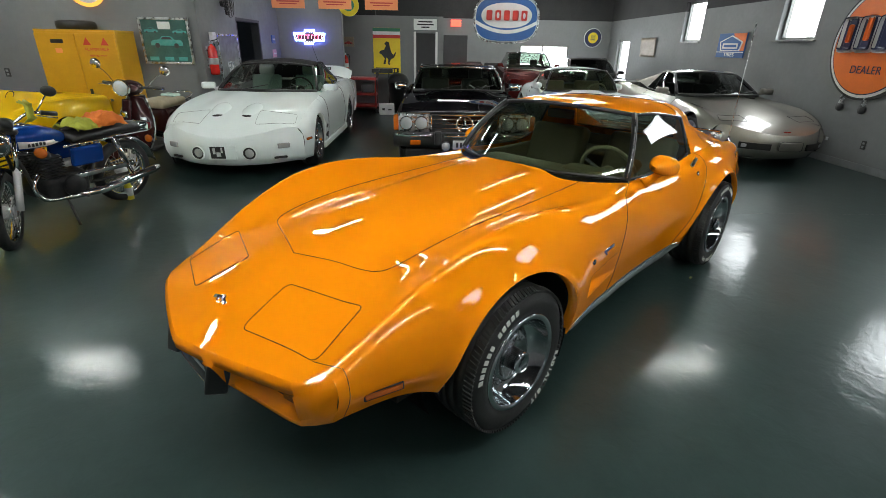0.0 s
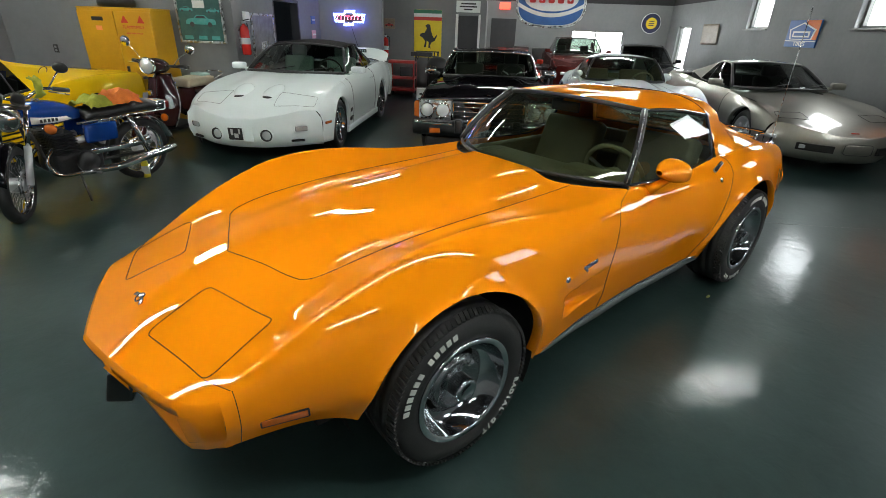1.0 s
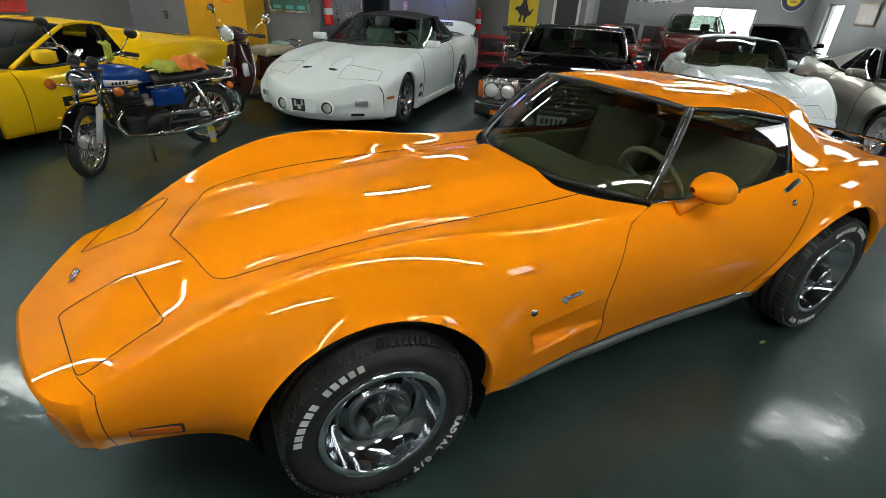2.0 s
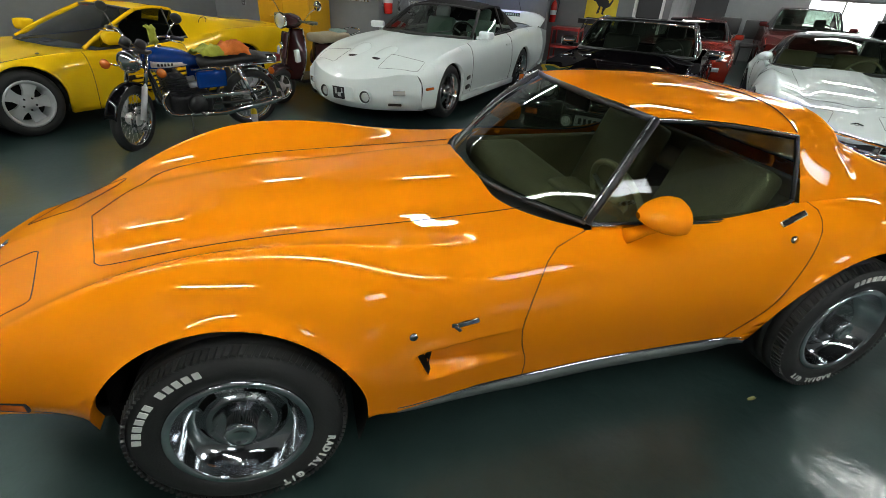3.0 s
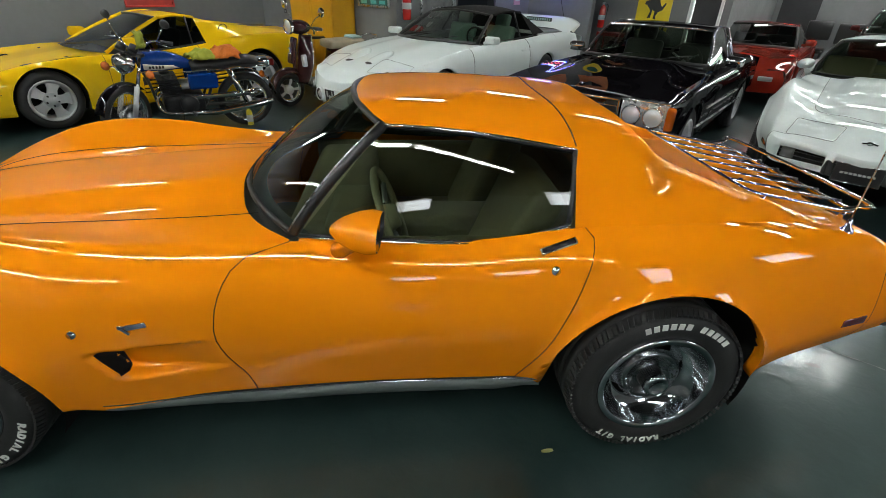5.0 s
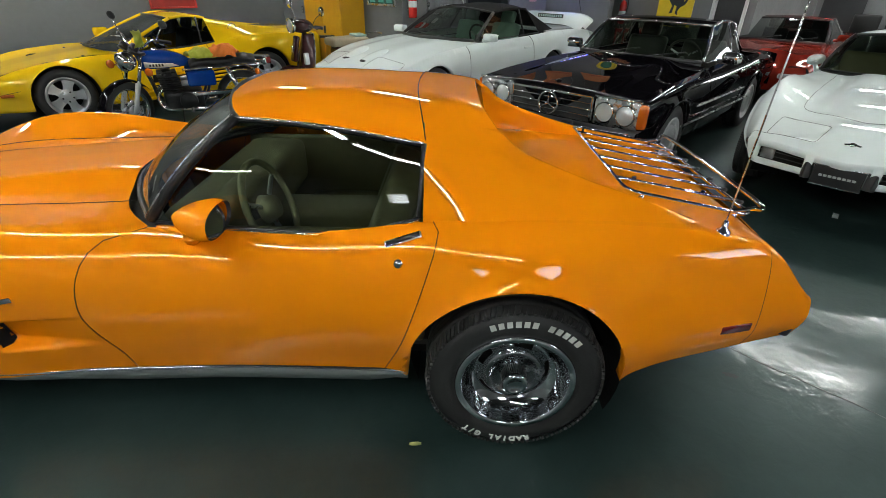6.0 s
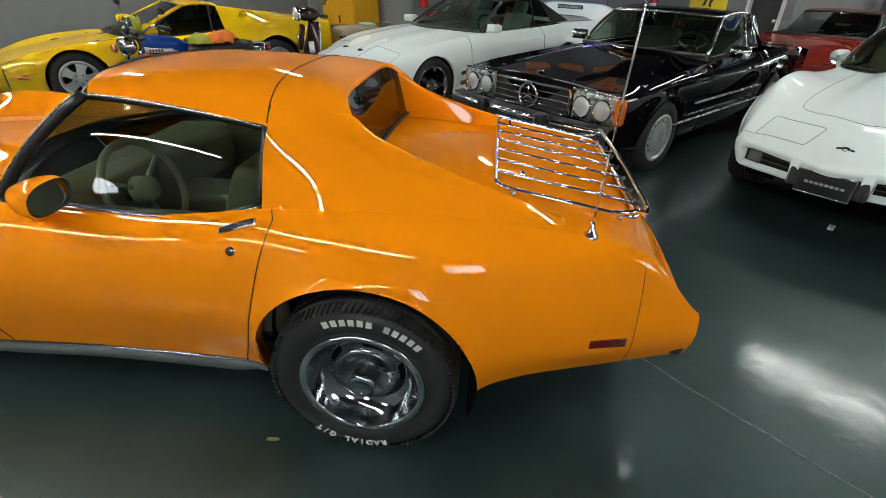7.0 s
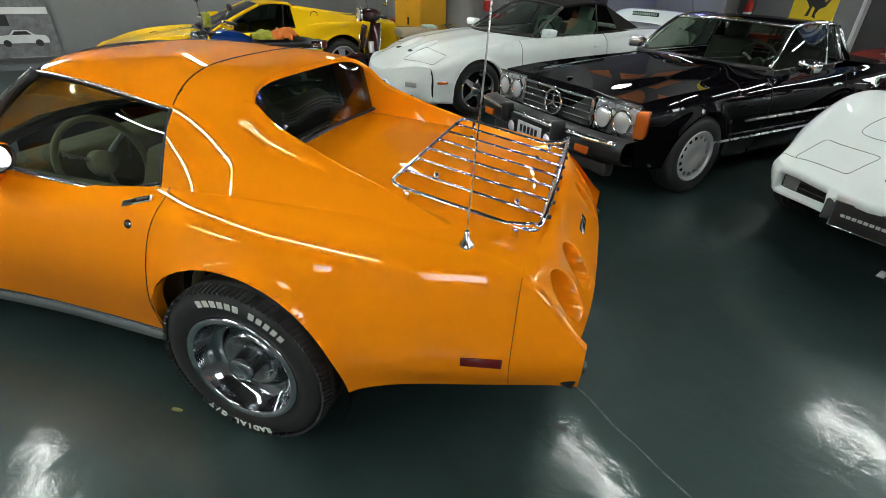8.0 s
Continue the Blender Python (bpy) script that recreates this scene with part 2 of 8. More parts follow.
def bow(a, b, n=13, out=(0, 0, 0)):
    """A line from a to b, bowed by out in the middle."""
    a, b, out = Vector(a), Vector(b), Vector(out)
    return [a + (b - a) * (k / (n - 1)) + out * (4 * (k / (n - 1)) * (1 - k / (n - 1))) for k in range(n)]


# ---- the room ----
WALLPAINT = mat("grey wall paint", (0.172, 0.178, 0.180), rough=0.6, tint2=(0.155, 0.161, 0.163), scale=1.3, bump=0.12, bump_scale=60, rough_var=0.1)
BLACKWALL = mat("black upper wall", (0.016, 0.016, 0.017), rough=0.85, tint2=(0.024, 0.023, 0.023), scale=2, bump=0.2, bump_scale=30)
CEIL = mat("black ceiling", (0.014, 0.014, 0.015), rough=0.9, tint2=(0.022, 0.021, 0.02), scale=2, bump=0.3, bump_scale=25)
BASEM = mat("baseboard vinyl", (0.20, 0.21, 0.215), rough=0.45, tint2=(0.16, 0.17, 0.17), scale=3)
DARKDOOR = mat("dark door", (0.018, 0.018, 0.02), rough=0.5, tint2=(0.026, 0.026, 0.028), scale=4)
FRAMEM = mat("window frame", (0.22, 0.22, 0.21), rough=0.4, metal=0.6, tint2=(0.16, 0.16, 0.155), scale=10)


def floor_material():
    m = bpy.data.materials.new("epoxy floor")
    m.use_nodes = True
    nt = m.node_tree
    p = nt.nodes["Principled BSDF"]
    co = nt.nodes.new("ShaderNodeTexCoord")
    def noise_tex(scale, detail, rough=0.55, dist=0.0):
        n = nt.nodes.new("ShaderNodeTexNoise")
        n.inputs["Scale"].default_value, n.inputs["Detail"].default_value = scale, detail
        n.inputs["Roughness"].default_value, n.inputs["Distortion"].default_value = rough, dist
        nt.links.new(co.outputs["Object"], n.inputs["Vector"])
        return n
    big, mid, fine, ripple = noise_tex(0.7, 4, 0.55, 0.4), noise_tex(3.6, 6, 0.62, 0.35), noise_tex(45, 4), noise_tex(11, 4, 0.6, 0.5)
    ramp = nt.nodes.new("ShaderNodeValToRGB")
    el = ramp.color_ramp.elements
    el[0].position, el[1].position = 0.35, 0.68
    el[0].color, el[1].color = (0.0096, 0.0195, 0.0183, 1), (0.0255, 0.043, 0.0405, 1)
    mixv = nt.nodes.new("ShaderNodeMath")
    mixv.operation, mixv.inputs[1].default_value = "MULTIPLY_ADD", 0.4
    nt.links.new(mid.outputs["Fac"], mixv.inputs[0])
    half = nt.nodes.new("ShaderNodeMath")
    half.operation, half.inputs[1].default_value = "MULTIPLY", 0.6
    nt.links.new(big.outputs["Fac"], half.inputs[0])
    nt.links.new(half.outputs[0], mixv.inputs[2])
    nt.links.new(mixv.outputs[0], ramp.inputs[0])
    nt.links.new(ramp.outputs[0], p.inputs["Base Color"])
    rr = nt.nodes.new("ShaderNodeMapRange")
    rr.inputs["From Min"].default_value, rr.inputs["From Max"].default_value = 0.35, 0.7
    rr.inputs["To Min"].default_value, rr.inputs["To Max"].default_value = 0.035, 0.15
    nt.links.new(mid.outputs["Fac"], rr.inputs[0])
    nt.links.new(rr.outputs[0], p.inputs["Coat Roughness"])
    p.inputs["Roughness"].default_value = 0.42
    p.inputs["IOR"].default_value = 1.42
    p.inputs["Specular Tint"].default_value = (0.72, 1.0, 0.95, 1)
    p.inputs["Coat Weight"].default_value, p.inputs["Coat IOR"].default_value = 0.52, 1.44
    p.inputs["Coat Tint"].default_value = (0.97, 1.0, 0.99, 1)
    b1 = nt.nodes.new("ShaderNodeBump")
    b1.inputs["Strength"].default_value, b1.inputs["Distance"].default_value = 0.16, 0.012
    nt.links.new(ripple.outputs["Fac"], b1.inputs["Height"])
    b2 = nt.nodes.new("ShaderNodeBump")
    b2.inputs["Strength"].default_value, b2.inputs["Distance"].default_value = 0.05, 0.002
    nt.links.new(fine.outputs["Fac"], b2.inputs["Height"])
    nt.links.new(b1.outputs[0], b2.inputs["Normal"])
    nt.links.new(b2.outputs[0], p.inputs["Normal"])
    nt.links.new(b2.outputs[0], p.inputs["Coat Normal"])
    return m


FLOORM = floor_material()
H_WALL, H_ROOF = 2.42, 4.2
U0, U1, V0, V1 = -7.0, 15.5, -6.33, 6.95


def structure(name, bm, material, label, category, m=None, smooth=False):
    ob = part(name, bm, material, None, label, smooth)
    ob.matrix_world = m if m is not None else room(0, 0)
    return tagged(ob, label, category, kind="structure")


def wall(name, a, b, z0, z1, thick, material, label, holes=()):
    """A wall in room axes from a to b; its thickness goes to its left. Holes: (start, end, bottom, top) along it."""
    (ua, va), (ub, vb) = a, b
    d = Vector((ub - ua, vb - va, 0))
    length = d.length
    d.normalize()
    n = Vector((-d.y, d.x, 0))
    xs = sorted({0, length, *[h[0] for h in holes], *[h[1] for h in holes]})
    zs = sorted({z0, z1, *[h[2] for h in holes if z0 < h[2] < z1], *[h[3] for h in holes if z0 < h[3] < z1]})
    bm = bmesh.new()
    def solid(i, k):
        if not (0 <= i < len(xs) - 1 and 0 <= k < len(zs) - 1):
            return False
        cx, cz = (xs[i] + xs[i + 1]) / 2, (zs[k] + zs[k + 1]) / 2
        return not any(h[0] < cx < h[1] and h[2] < cz < h[3] for h in holes)
    def quad(pts):
        bm.faces.new([bm.verts.new(p) for p in pts])
    o = Vector((ua, va, 0))
    def at(x, z, side):
        return o + d * x + n * (thick * side) + Vector((0, 0, z))
    for i in range(len(xs) - 1):
        for k in range(len(zs) - 1):
            if not solid(i, k):
                continue
            x0, x1, y0, y1 = xs[i], xs[i + 1], zs[k], zs[k + 1]
            quad((at(x0, y0, 0), at(x1, y0, 0), at(x1, y1, 0), at(x0, y1, 0)))
            quad((at(x1, y0, 1), at(x0, y0, 1), at(x0, y1, 1), at(x1, y1, 1)))
            if not solid(i - 1, k):
                quad((at(x0, y0, 1), at(x0, y0, 0), at(x0, y1, 0), at(x0, y1, 1)))
            if not solid(i + 1, k):
                quad((at(x1, y0, 0), at(x1, y0, 1), at(x1, y1, 1), at(x1, y1, 0)))
            if not solid(i, k - 1):
                quad((at(x0, y0, 1), at(x1, y0, 1), at(x1, y0, 0), at(x0, y0, 0)))
            if not solid(i, k + 1):
                quad((at(x0, y1, 0), at(x1, y1, 0), at(x1, y1, 1), at(x0, y1, 1)))
    bmesh.ops.remove_doubles(bm, verts=bm.verts[:], dist=1e-4)
    bmesh.ops.recalc_face_normals(bm, faces=bm.faces[:])
    return structure(name, bm, material, label, "wall")


fl = bmesh.new()
bmesh.ops.create_grid(fl, x_segments=12, y_segments=8, size=0.5, matrix=pose((U0 + U1) / 2, (V0 + V1) / 2, 0) @ Matrix.Diagonal((U1 - U0 + 0.6, V1 - V0 + 0.6, 1, 1)))
structure("floor", fl, FLOORM, "glossy dark grey-green sealed concrete floor with cloudy sheen", "floor")

# Right wall: windows high up and a glazed door near the far end. Positions along u, from U0.
R_WINDOWS = [(9.52, 10.44), (5.95, 6.90), (2.40, 3.34), (-1.15, -0.2), (-4.7, -3.75)]
W_SILL, W_HEAD = 1.75, 2.62
R_DOOR = (13.65, 14.7)
holes = [(a - U0, b - U0, W_SILL, W_HEAD) for a, b in R_WINDOWS]
wall("wall_right", (U1, V0), (U0, V0), 0, H_WALL, 0.18, WALLPAINT, "grey painted wall below a black upper band",
     [(U1 - U0 - h[1], U1 - U0 - h[0], h[2], h[3]) for h in holes] + [(U1 - R_DOOR[1], U1 - R_DOOR[0], 0.02, 1.83)])
wall("wall_right_upper", (U1, V0), (U0, V0), H_WALL, H_ROOF, 0.18, BLACKWALL, "black painted upper wall",
     [(U1 - U0 - h[1], U1 - U0 - h[0], h[2], h[3]) for h in holes])
FARWIN = (-4.95, -3.25, 0.92, 1.64)
wall("wall_far", (U1, 1.2), (U1, V0), 0, H_WALL, 0.18, WALLPAINT, "grey painted far wall with a wide window",
     [(1.2 - FARWIN[1], 1.2 - FARWIN[0], FARWIN[2], FARWIN[3]), (1.2 + 1.3, 1.2 + 2.2 - 0.05, 0.0, 1.9)][:1])
wall("wall_far_upper", (U1, 6.95), (U1, V0), H_WALL, H_ROOF, 0.18, BLACKWALL, "black painted upper wall")
# The left side: a stepped row of walls.
UA, VB, UC, UD = 5.52, 3.24, 9.5, 10.4
wall("wall_left", (U0, V1), (UA + 0.2, V1), 0, H_ROOF, 0.2, WALLPAINT, "plain grey painted wall")
wall("wall_cabinet", (UA, V1), (UA, VB), 0, H_ROOF, 0.2, WALLPAINT, "plain grey painted wall behind a yellow cabinet")
DOOR1 = (7.0 - UA, 8.25 - UA)
wall("wall_alcove_side", (UA, VB), (UC + 0.15, VB), 0, H_ROOF, 0.15, WALLPAINT, "grey wall lit pink beside a dark doorway",
     [(DOOR1[0], DOOR1[1], 0.0, 1.95)])
wall("wall_neon", (UC, VB), (UC, 1.82), 0, H_ROOF, 0.15, WALLPAINT, "grey wall lit violet by a neon sign")
wall("wall_office_side", (UC + 0.15, 2.18), (UD, 2.18), 0, 2.2, 0.12, WALLPAINT, "short grey return wall")
wall("wall_office", (UD, 2.3), (UD, -0.46), 0, 2.2, 0.15, WALLPAINT, "low grey office wall with posters and a dark door",
     [(2.3 - 0.22, 2.3 + 0.30, 0.0, 1.87)])
wall("wall_office_end", (UD + 0.15, -0.46), (U1, -0.46), 0, 2.2, 0.15, WALLPAINT, "grey office side wall")
wall("wall_front", (U0, V0), (U0, V1), 0, H_ROOF, 0.2, WALLPAINT, "plain grey painted wall")
part_bm = box_bm(0.2, 8, H_ROOF, at=(UC + 3.2, 5.4, H_ROOF / 2))
structure("wall_back_room", part_bm, BLACKWALL, "dark wall of the room behind the doorway", "wall")
cl = box_bm(U1 - U0 + 0.8, V1 - V0 + 0.8, 0.15, at=((U0 + U1) / 2, (V0 + V1) / 2, H_ROOF + 0.08))
structure("ceiling", cl, CEIL, "black painted open ceiling", "ceiling")

# Daylight outside: a plain bright yard behind every opening.
DAY = glow("daylight haze", (0.93, 0.97, 1.0), 7.0)
for name, a, b in (("backdrop_side", (U1 + 3, V0 - 1.6), (U0 - 3, V0 - 1.6)), ("backdrop_far", (U1 + 1.6, V0 - 2), (U1 + 1.6, 3))):
    bm = bmesh.new()
    bm.faces.new([bm.verts.new(p) for p in ((*a, -0.5), (*b, -0.5), (*b, 4.5), (*a, 4.5))])
    structure(name, bm, DAY, "bright overexposed daylight outside the windows", "backdrop")


def window(name, m, w, h, mullions=(), deep=0.12):
    """A metal window at its lower left corner, facing +y of m into the room's wall."""
    ob = thing(name, m, "metal-framed window with bright daylight behind it", "window", kind="structure")
    for nm, sx, sz, x, z in (("frame_bottom", w, 0.045, w / 2, 0.0225), ("frame_top", w, 0.045, w / 2, h - 0.0225),
                             ("frame_side", 0.045, h - 0.09, 0.0225, h / 2), ("frame_side", 0.045, h - 0.09, w - 0.0225, h / 2)):
        part(nm, box_bm(sx, 0.07, sz, 0.006, (x, deep, z)), FRAMEM, ob, smooth=False)
    for x in mullions:
        part("mullion", box_bm(0.04, 0.05, h - 0.09, 0.005, (x, deep, h / 2)), FRAMEM, ob, smooth=False)
    g = part("pane", grid_bm([[Vector((x, deep + 0.01, z)) for x in (0.045, w - 0.045)] for z in (0.045, h - 0.045)]), WINGLASS, ob, smooth=False)
    g.visible_shadow = False
    part("sill", box_bm(w + 0.06, 0.16, 0.03, 0.006, (w / 2, 0.03, -0.012)), FRAMEM, ob, smooth=False)
    return ob


for i, (a, b) in enumerate(R_WINDOWS):
    window(f"window_{i + 1}", room(b, V0 - 0.0, W_SILL, 180), b - a, W_HEAD - W_SILL, ((b - a) * 0.86,) if i < 2 else ())
    area_lamp("window_light", room((a + b) / 2, V0 + 0.03, (W_SILL + W_HEAD) / 2) @ pose(0, 0, 0, 80, 0, 0), b - a, W_HEAD - W_SILL, 14, (0.93, 0.97, 1.0))
window("window_far", room(U1, FARWIN[1], FARWIN[2], -90), FARWIN[1] - FARWIN[0], FARWIN[3] - FARWIN[2], (0.8,))
area_lamp("window_light", room(U1 - 0.05, (FARWIN[0] + FARWIN[1]) / 2, 1.4) @ pose(0, 0, 0, 90, 0, 90), 1.6, 0.7, 60, (0.93, 0.97, 1.0))
window("door_side_glazed", room(R_DOOR[1], V0, 0.02, 180), R_DOOR[1] - R_DOOR[0], 1.81, ())

# Fluorescent fittings under the dark ceiling.
TUBE = glow("fluorescent tube", (0.95, 1.0, 0.955), 100.0)
HOUSING = mat("white enamel", (0.6, 0.6, 0.58), rough=0.4, tint2=(0.5, 0.5, 0.48), scale=6)


def strip_light(m, length=2.4):
    ob = thing("strip_light", m, "long fluorescent strip light hung below the ceiling", "ceiling light", "ceiling strip lights")
    part("housing", box_bm(length, 0.14, 0.06, 0.01, (0, 0, 0.05)), HOUSING, ob, smooth=False)
    for y in (-0.035, 0.035):
        part("tube", cyl_bm(0.013, 0.013, (-length / 2 + 0.03, y, 0), (length / 2 - 0.03, y, 0), 10), TUBE, ob)
    for x in (-length * 0.4, length * 0.4):
        part("hanger", cyl_bm(0.004, 0.004, (x, 0, 0.08), (x, 0, 0.5), 6), STEEL, ob)
    return ob


# Rows across the hall: long fittings end to end, and short ones further in.
LIGHT_ROWS = [(-1.2, v, 2.4) for v in (-4.3, -1.8, 0.7, 3.2, 5.7)] + [(4.5, v, 1.2) for v in (-4.6, -1.55, 1.95, 5.5)] + [(-4.6, -1.9, 2.4)]
# Those at u 7.7 and 13.4 are unseen, added to brighten the back.
LIGHT_ROWS += [(1.4, 5.6, 2.4), (7.9, -3.1, 1.8), (7.7, 2.2, 1.2), (10.5, -3.5, 2.4), (13.4, -4.3, 2.4), (13.4, -1.4, 2.4)]
for u, v, length in LIGHT_ROWS:
    strip_light(room(u, v, 3.5, 90), length)


# ---- car bodies ----
class Body:
    """A car's skin: control lines from the sill up to the fender crown, and heights across the top."""

    def __init__(self, lines, tops, arches=(), flare=0.018, rows=14, dent=None):
        self.lines = [([(x, y) for x, y, z in ln], [(x, z) for x, y, z in ln]) for ln in lines]
        self.tops, self.arches, self.flare, self.rows, self.dent, self.cache = tops, arches, flare, rows, dent, {}

    def crown(self, x):
        return pchip(self.lines[-1][0], x), pchip(self.lines[-1][1], x)

    def top(self, x, s):
        """A point on the upper skin at the share s of the way from the middle to the crown."""
        yc, zc = self.crown(x)
        nodes = [(k, pchip(zs, x)) for k, zs in self.tops] + [(1.0, zc)]
        z = pchip(nodes, s)
        SLOPES.pop(tuple(nodes), None)
        return Vector((x, -s * yc, z))

    def curve(self, x):
        key = round(x, 4)
        if key not in self.cache:
            p = [(pchip(a, x), pchip(b, x)) for a, b in self.lines]
            inner = self.top(x, 0.85)
            pts = smooth_path([Vector((0, y, z)) for y, z in p] + [Vector((0, -inner.y, inner.z))], 16)[: 16 * (len(p) - 1) + 1]
            low = -1e9
            for xc, zc, r in self.arches:
                if abs(x - xc) < r:
                    low = max(low, zc + math.sqrt(r * r - (x - xc) ** 2))
            if low > pts[0].z:
                k = next((i for i, q in enumerate(pts) if q.z > low), len(pts) - 1)
                a, b = pts[max(k - 1, 0)], pts[k]
                f = min(max((low - a.z) / max(b.z - a.z, 1e-6), 0), 1)
                pts = [a + (b - a) * f] + pts[k:]
            out = []
            for q in pts:
                y = q.y
                for xc, zc, r in self.arches:
                    d = math.hypot(x - xc, q.z - zc) - r
                    if -0.01 < d < 0.075:
                        y += self.flare * (1 - max(d, 0) / 0.075) ** 2
                out.append((y - (self.dent(x, q.z) if self.dent else 0), q.z))
            run = np.concatenate([[0], np.cumsum([math.hypot(b[0] - a[0], b[1] - a[1]) for a, b in zip(out, out[1:])])])
            self.cache[key] = (run, np.array(out))
        return self.cache[key]

    def side(self, x, f):
        run, pts = self.curve(x)
        r = f * run[-1]
        return Vector((x, -float(np.interp(r, run, pts[:, 0])), float(np.interp(r, run, pts[:, 1]))))

    def side_rows(self, x0, x1, start=None, end=None, step=0.045, flange=True):
        """Rows of a side panel between x0 and x1; start and end bend its borders: functions of the share of height."""
        xs = {round(x0, 4), round(x1, 4)}
        n = max(2, int((x1 - x0) / step))
        xs |= {round(x0 + (x1 - x0) * k / n, 4) for k in range(n + 1)}
        for xc, zc, r in self.arches:
            for e in (-1, 1):
                for q in (1.002, 0.9985, 0.985, 0.95, 0.9):
                    x = xc + e * r * q
                    if x0 < x < x1:
                        xs.add(round(x, 4))
        xs = sorted(xs)
        rows = []
        for x in xs:
            row = []
            for j in range(self.rows + 1):
                f = j / self.rows
                xx = x
                if start and x < x0 + 0.3:
                    xx += (start(f) - x0) * (1 - (x - x0) / 0.3)
                if end and x > x1 - 0.3:
                    xx += (end(f) - x1) * (1 - (x1 - x) / 0.3)
                row.append(self.side(xx, f))
            if flange:
                row.insert(0, row[0] + Vector((0, 0.05, 0.004)))
            rows.append(row)
        return rows

    def top_rows(self, front, rear, n=40, m=24, s0=-1.0, s1=1.0, lift=0.0):
        """Rows of an upper panel; front and rear give x at the share s (from -1, the left crown, to 1)."""
        rows = []
        for i in range(n + 1):
            row = []
            for k in range(m + 1):
                s = s0 + (s1 - s0) * k / m
                x = front(abs(s)) + (rear(abs(s)) - front(abs(s))) * i / n
                p = self.top(x, abs(s))
                row.append(Vector((p.x, p.y if s < 0 else -p.y, p.z + lift)) if s < 0 else Vector((p.x, -p.y, p.z + lift)))
            rows.append(row)
        return rows


def mirrored(rows):
    return [[Vector((p[0], -p[1], p[2])) for p in row] for row in rows]


def both_sides(name, rows, material, parent, label="", smooth=True):
    """The left part and its mirror image."""
    a = part(name, fixed(grid_bm(rows)), material, parent, label, smooth)
    b = part(name, fixed(grid_bm(mirrored(rows))), material, parent, label, smooth)
    return a, b


def fixed(bm):
    bmesh.ops.remove_doubles(bm, verts=bm.verts[:], dist=1e-5)
    bmesh.ops.recalc_face_normals(bm, faces=bm.faces[:])
    return bm


def thick(bm, t):
    """Give a sheet some thickness."""
    bmesh.ops.recalc_face_normals(bm, faces=bm.faces[:])
    bmesh.ops.solidify(bm, geom=bm.faces[:], thickness=t)
    bmesh.ops.recalc_face_normals(bm, faces=bm.faces[:])
    return bm


def wheel_house(parent, x, z, r, y_out, y_in):
    for e in (-1, 1):
        bm = bmesh.new()
        n = 28
        rings = []
        for y in (y_out, y_in):
            rings.append([bm.verts.new((x + r * math.cos(a), e * (y - (0.16 * max(-math.cos(a), 0) if y == y_out else 0)), z + r * math.sin(a))) for a in [math.radians(-25 + 230 * k / n) for k in range(n + 1)]])
        for k in range(n):
            bm.faces.new((rings[0][k], rings[0][k + 1], rings[1][k + 1], rings[1][k]))
        bm.faces.new(rings[1])
        part("wheel_house", fixed(bm), WELL, parent)


def seam(parent, pts, r=0.0017, both=True, name="shut_line"):
    part(name, tube_bm(pts, r, 5), SEAM, parent)
    if both:
        part(name, tube_bm([(p[0], -p[1], p[2]) for p in pts], r, 5), SEAM, parent)


def tyre_bm(r, w, rim, n=64):
    """A tyre with its axle along y, outer face at -y."""
    h = w / 2
    prof = [(rim, -h * 0.80), (rim + 0.012, -h * 0.92), (rim + (r - rim) * 0.35, -h * 1.0), (rim + (r - rim) * 0.62, -h * 0.985), (r - 0.025, -h * 0.90), (r - 0.006, -h * 0.78),
            (r, -h * 0.62), (r, -h * 0.60), (r - 0.007, -h * 0.585), (r - 0.007, -h * 0.545), (r + 0.001, -h * 0.53), (r + 0.001, -h * 0.22), (r - 0.007, -h * 0.2), (r - 0.007, -h * 0.16), (r + 0.002, -h * 0.14)]
    prof = prof + [(a, -b) for a, b in prof[::-1]]
    bm = lathe_bm(prof, n)
    bmesh.ops.recalc_face_normals(bm, faces=bm.faces[:])
    return bm


def tread_bm(r, w, n=100):
    """Shoulder blocks, slanting grooves between them."""
    bm = bmesh.new()
    h = w / 2
    for e in (-1, 1):
        for k in range(n):
            a = 2 * math.pi * k / n
            box_bm(0.62 * 2 * math.pi * r / n, h * 0.34, 0.010, 0, (0, 0, 0), None, bm)
            vs = bm.verts[-8:]
            m = pose(0, 0, 0, 0, math.degrees(a), 0) @ pose(0, e * h * 0.78, r - 0.0062, -e * 14, 0, e * 18)
            for v in vs:
                v.co = m @ v.co
    return bm


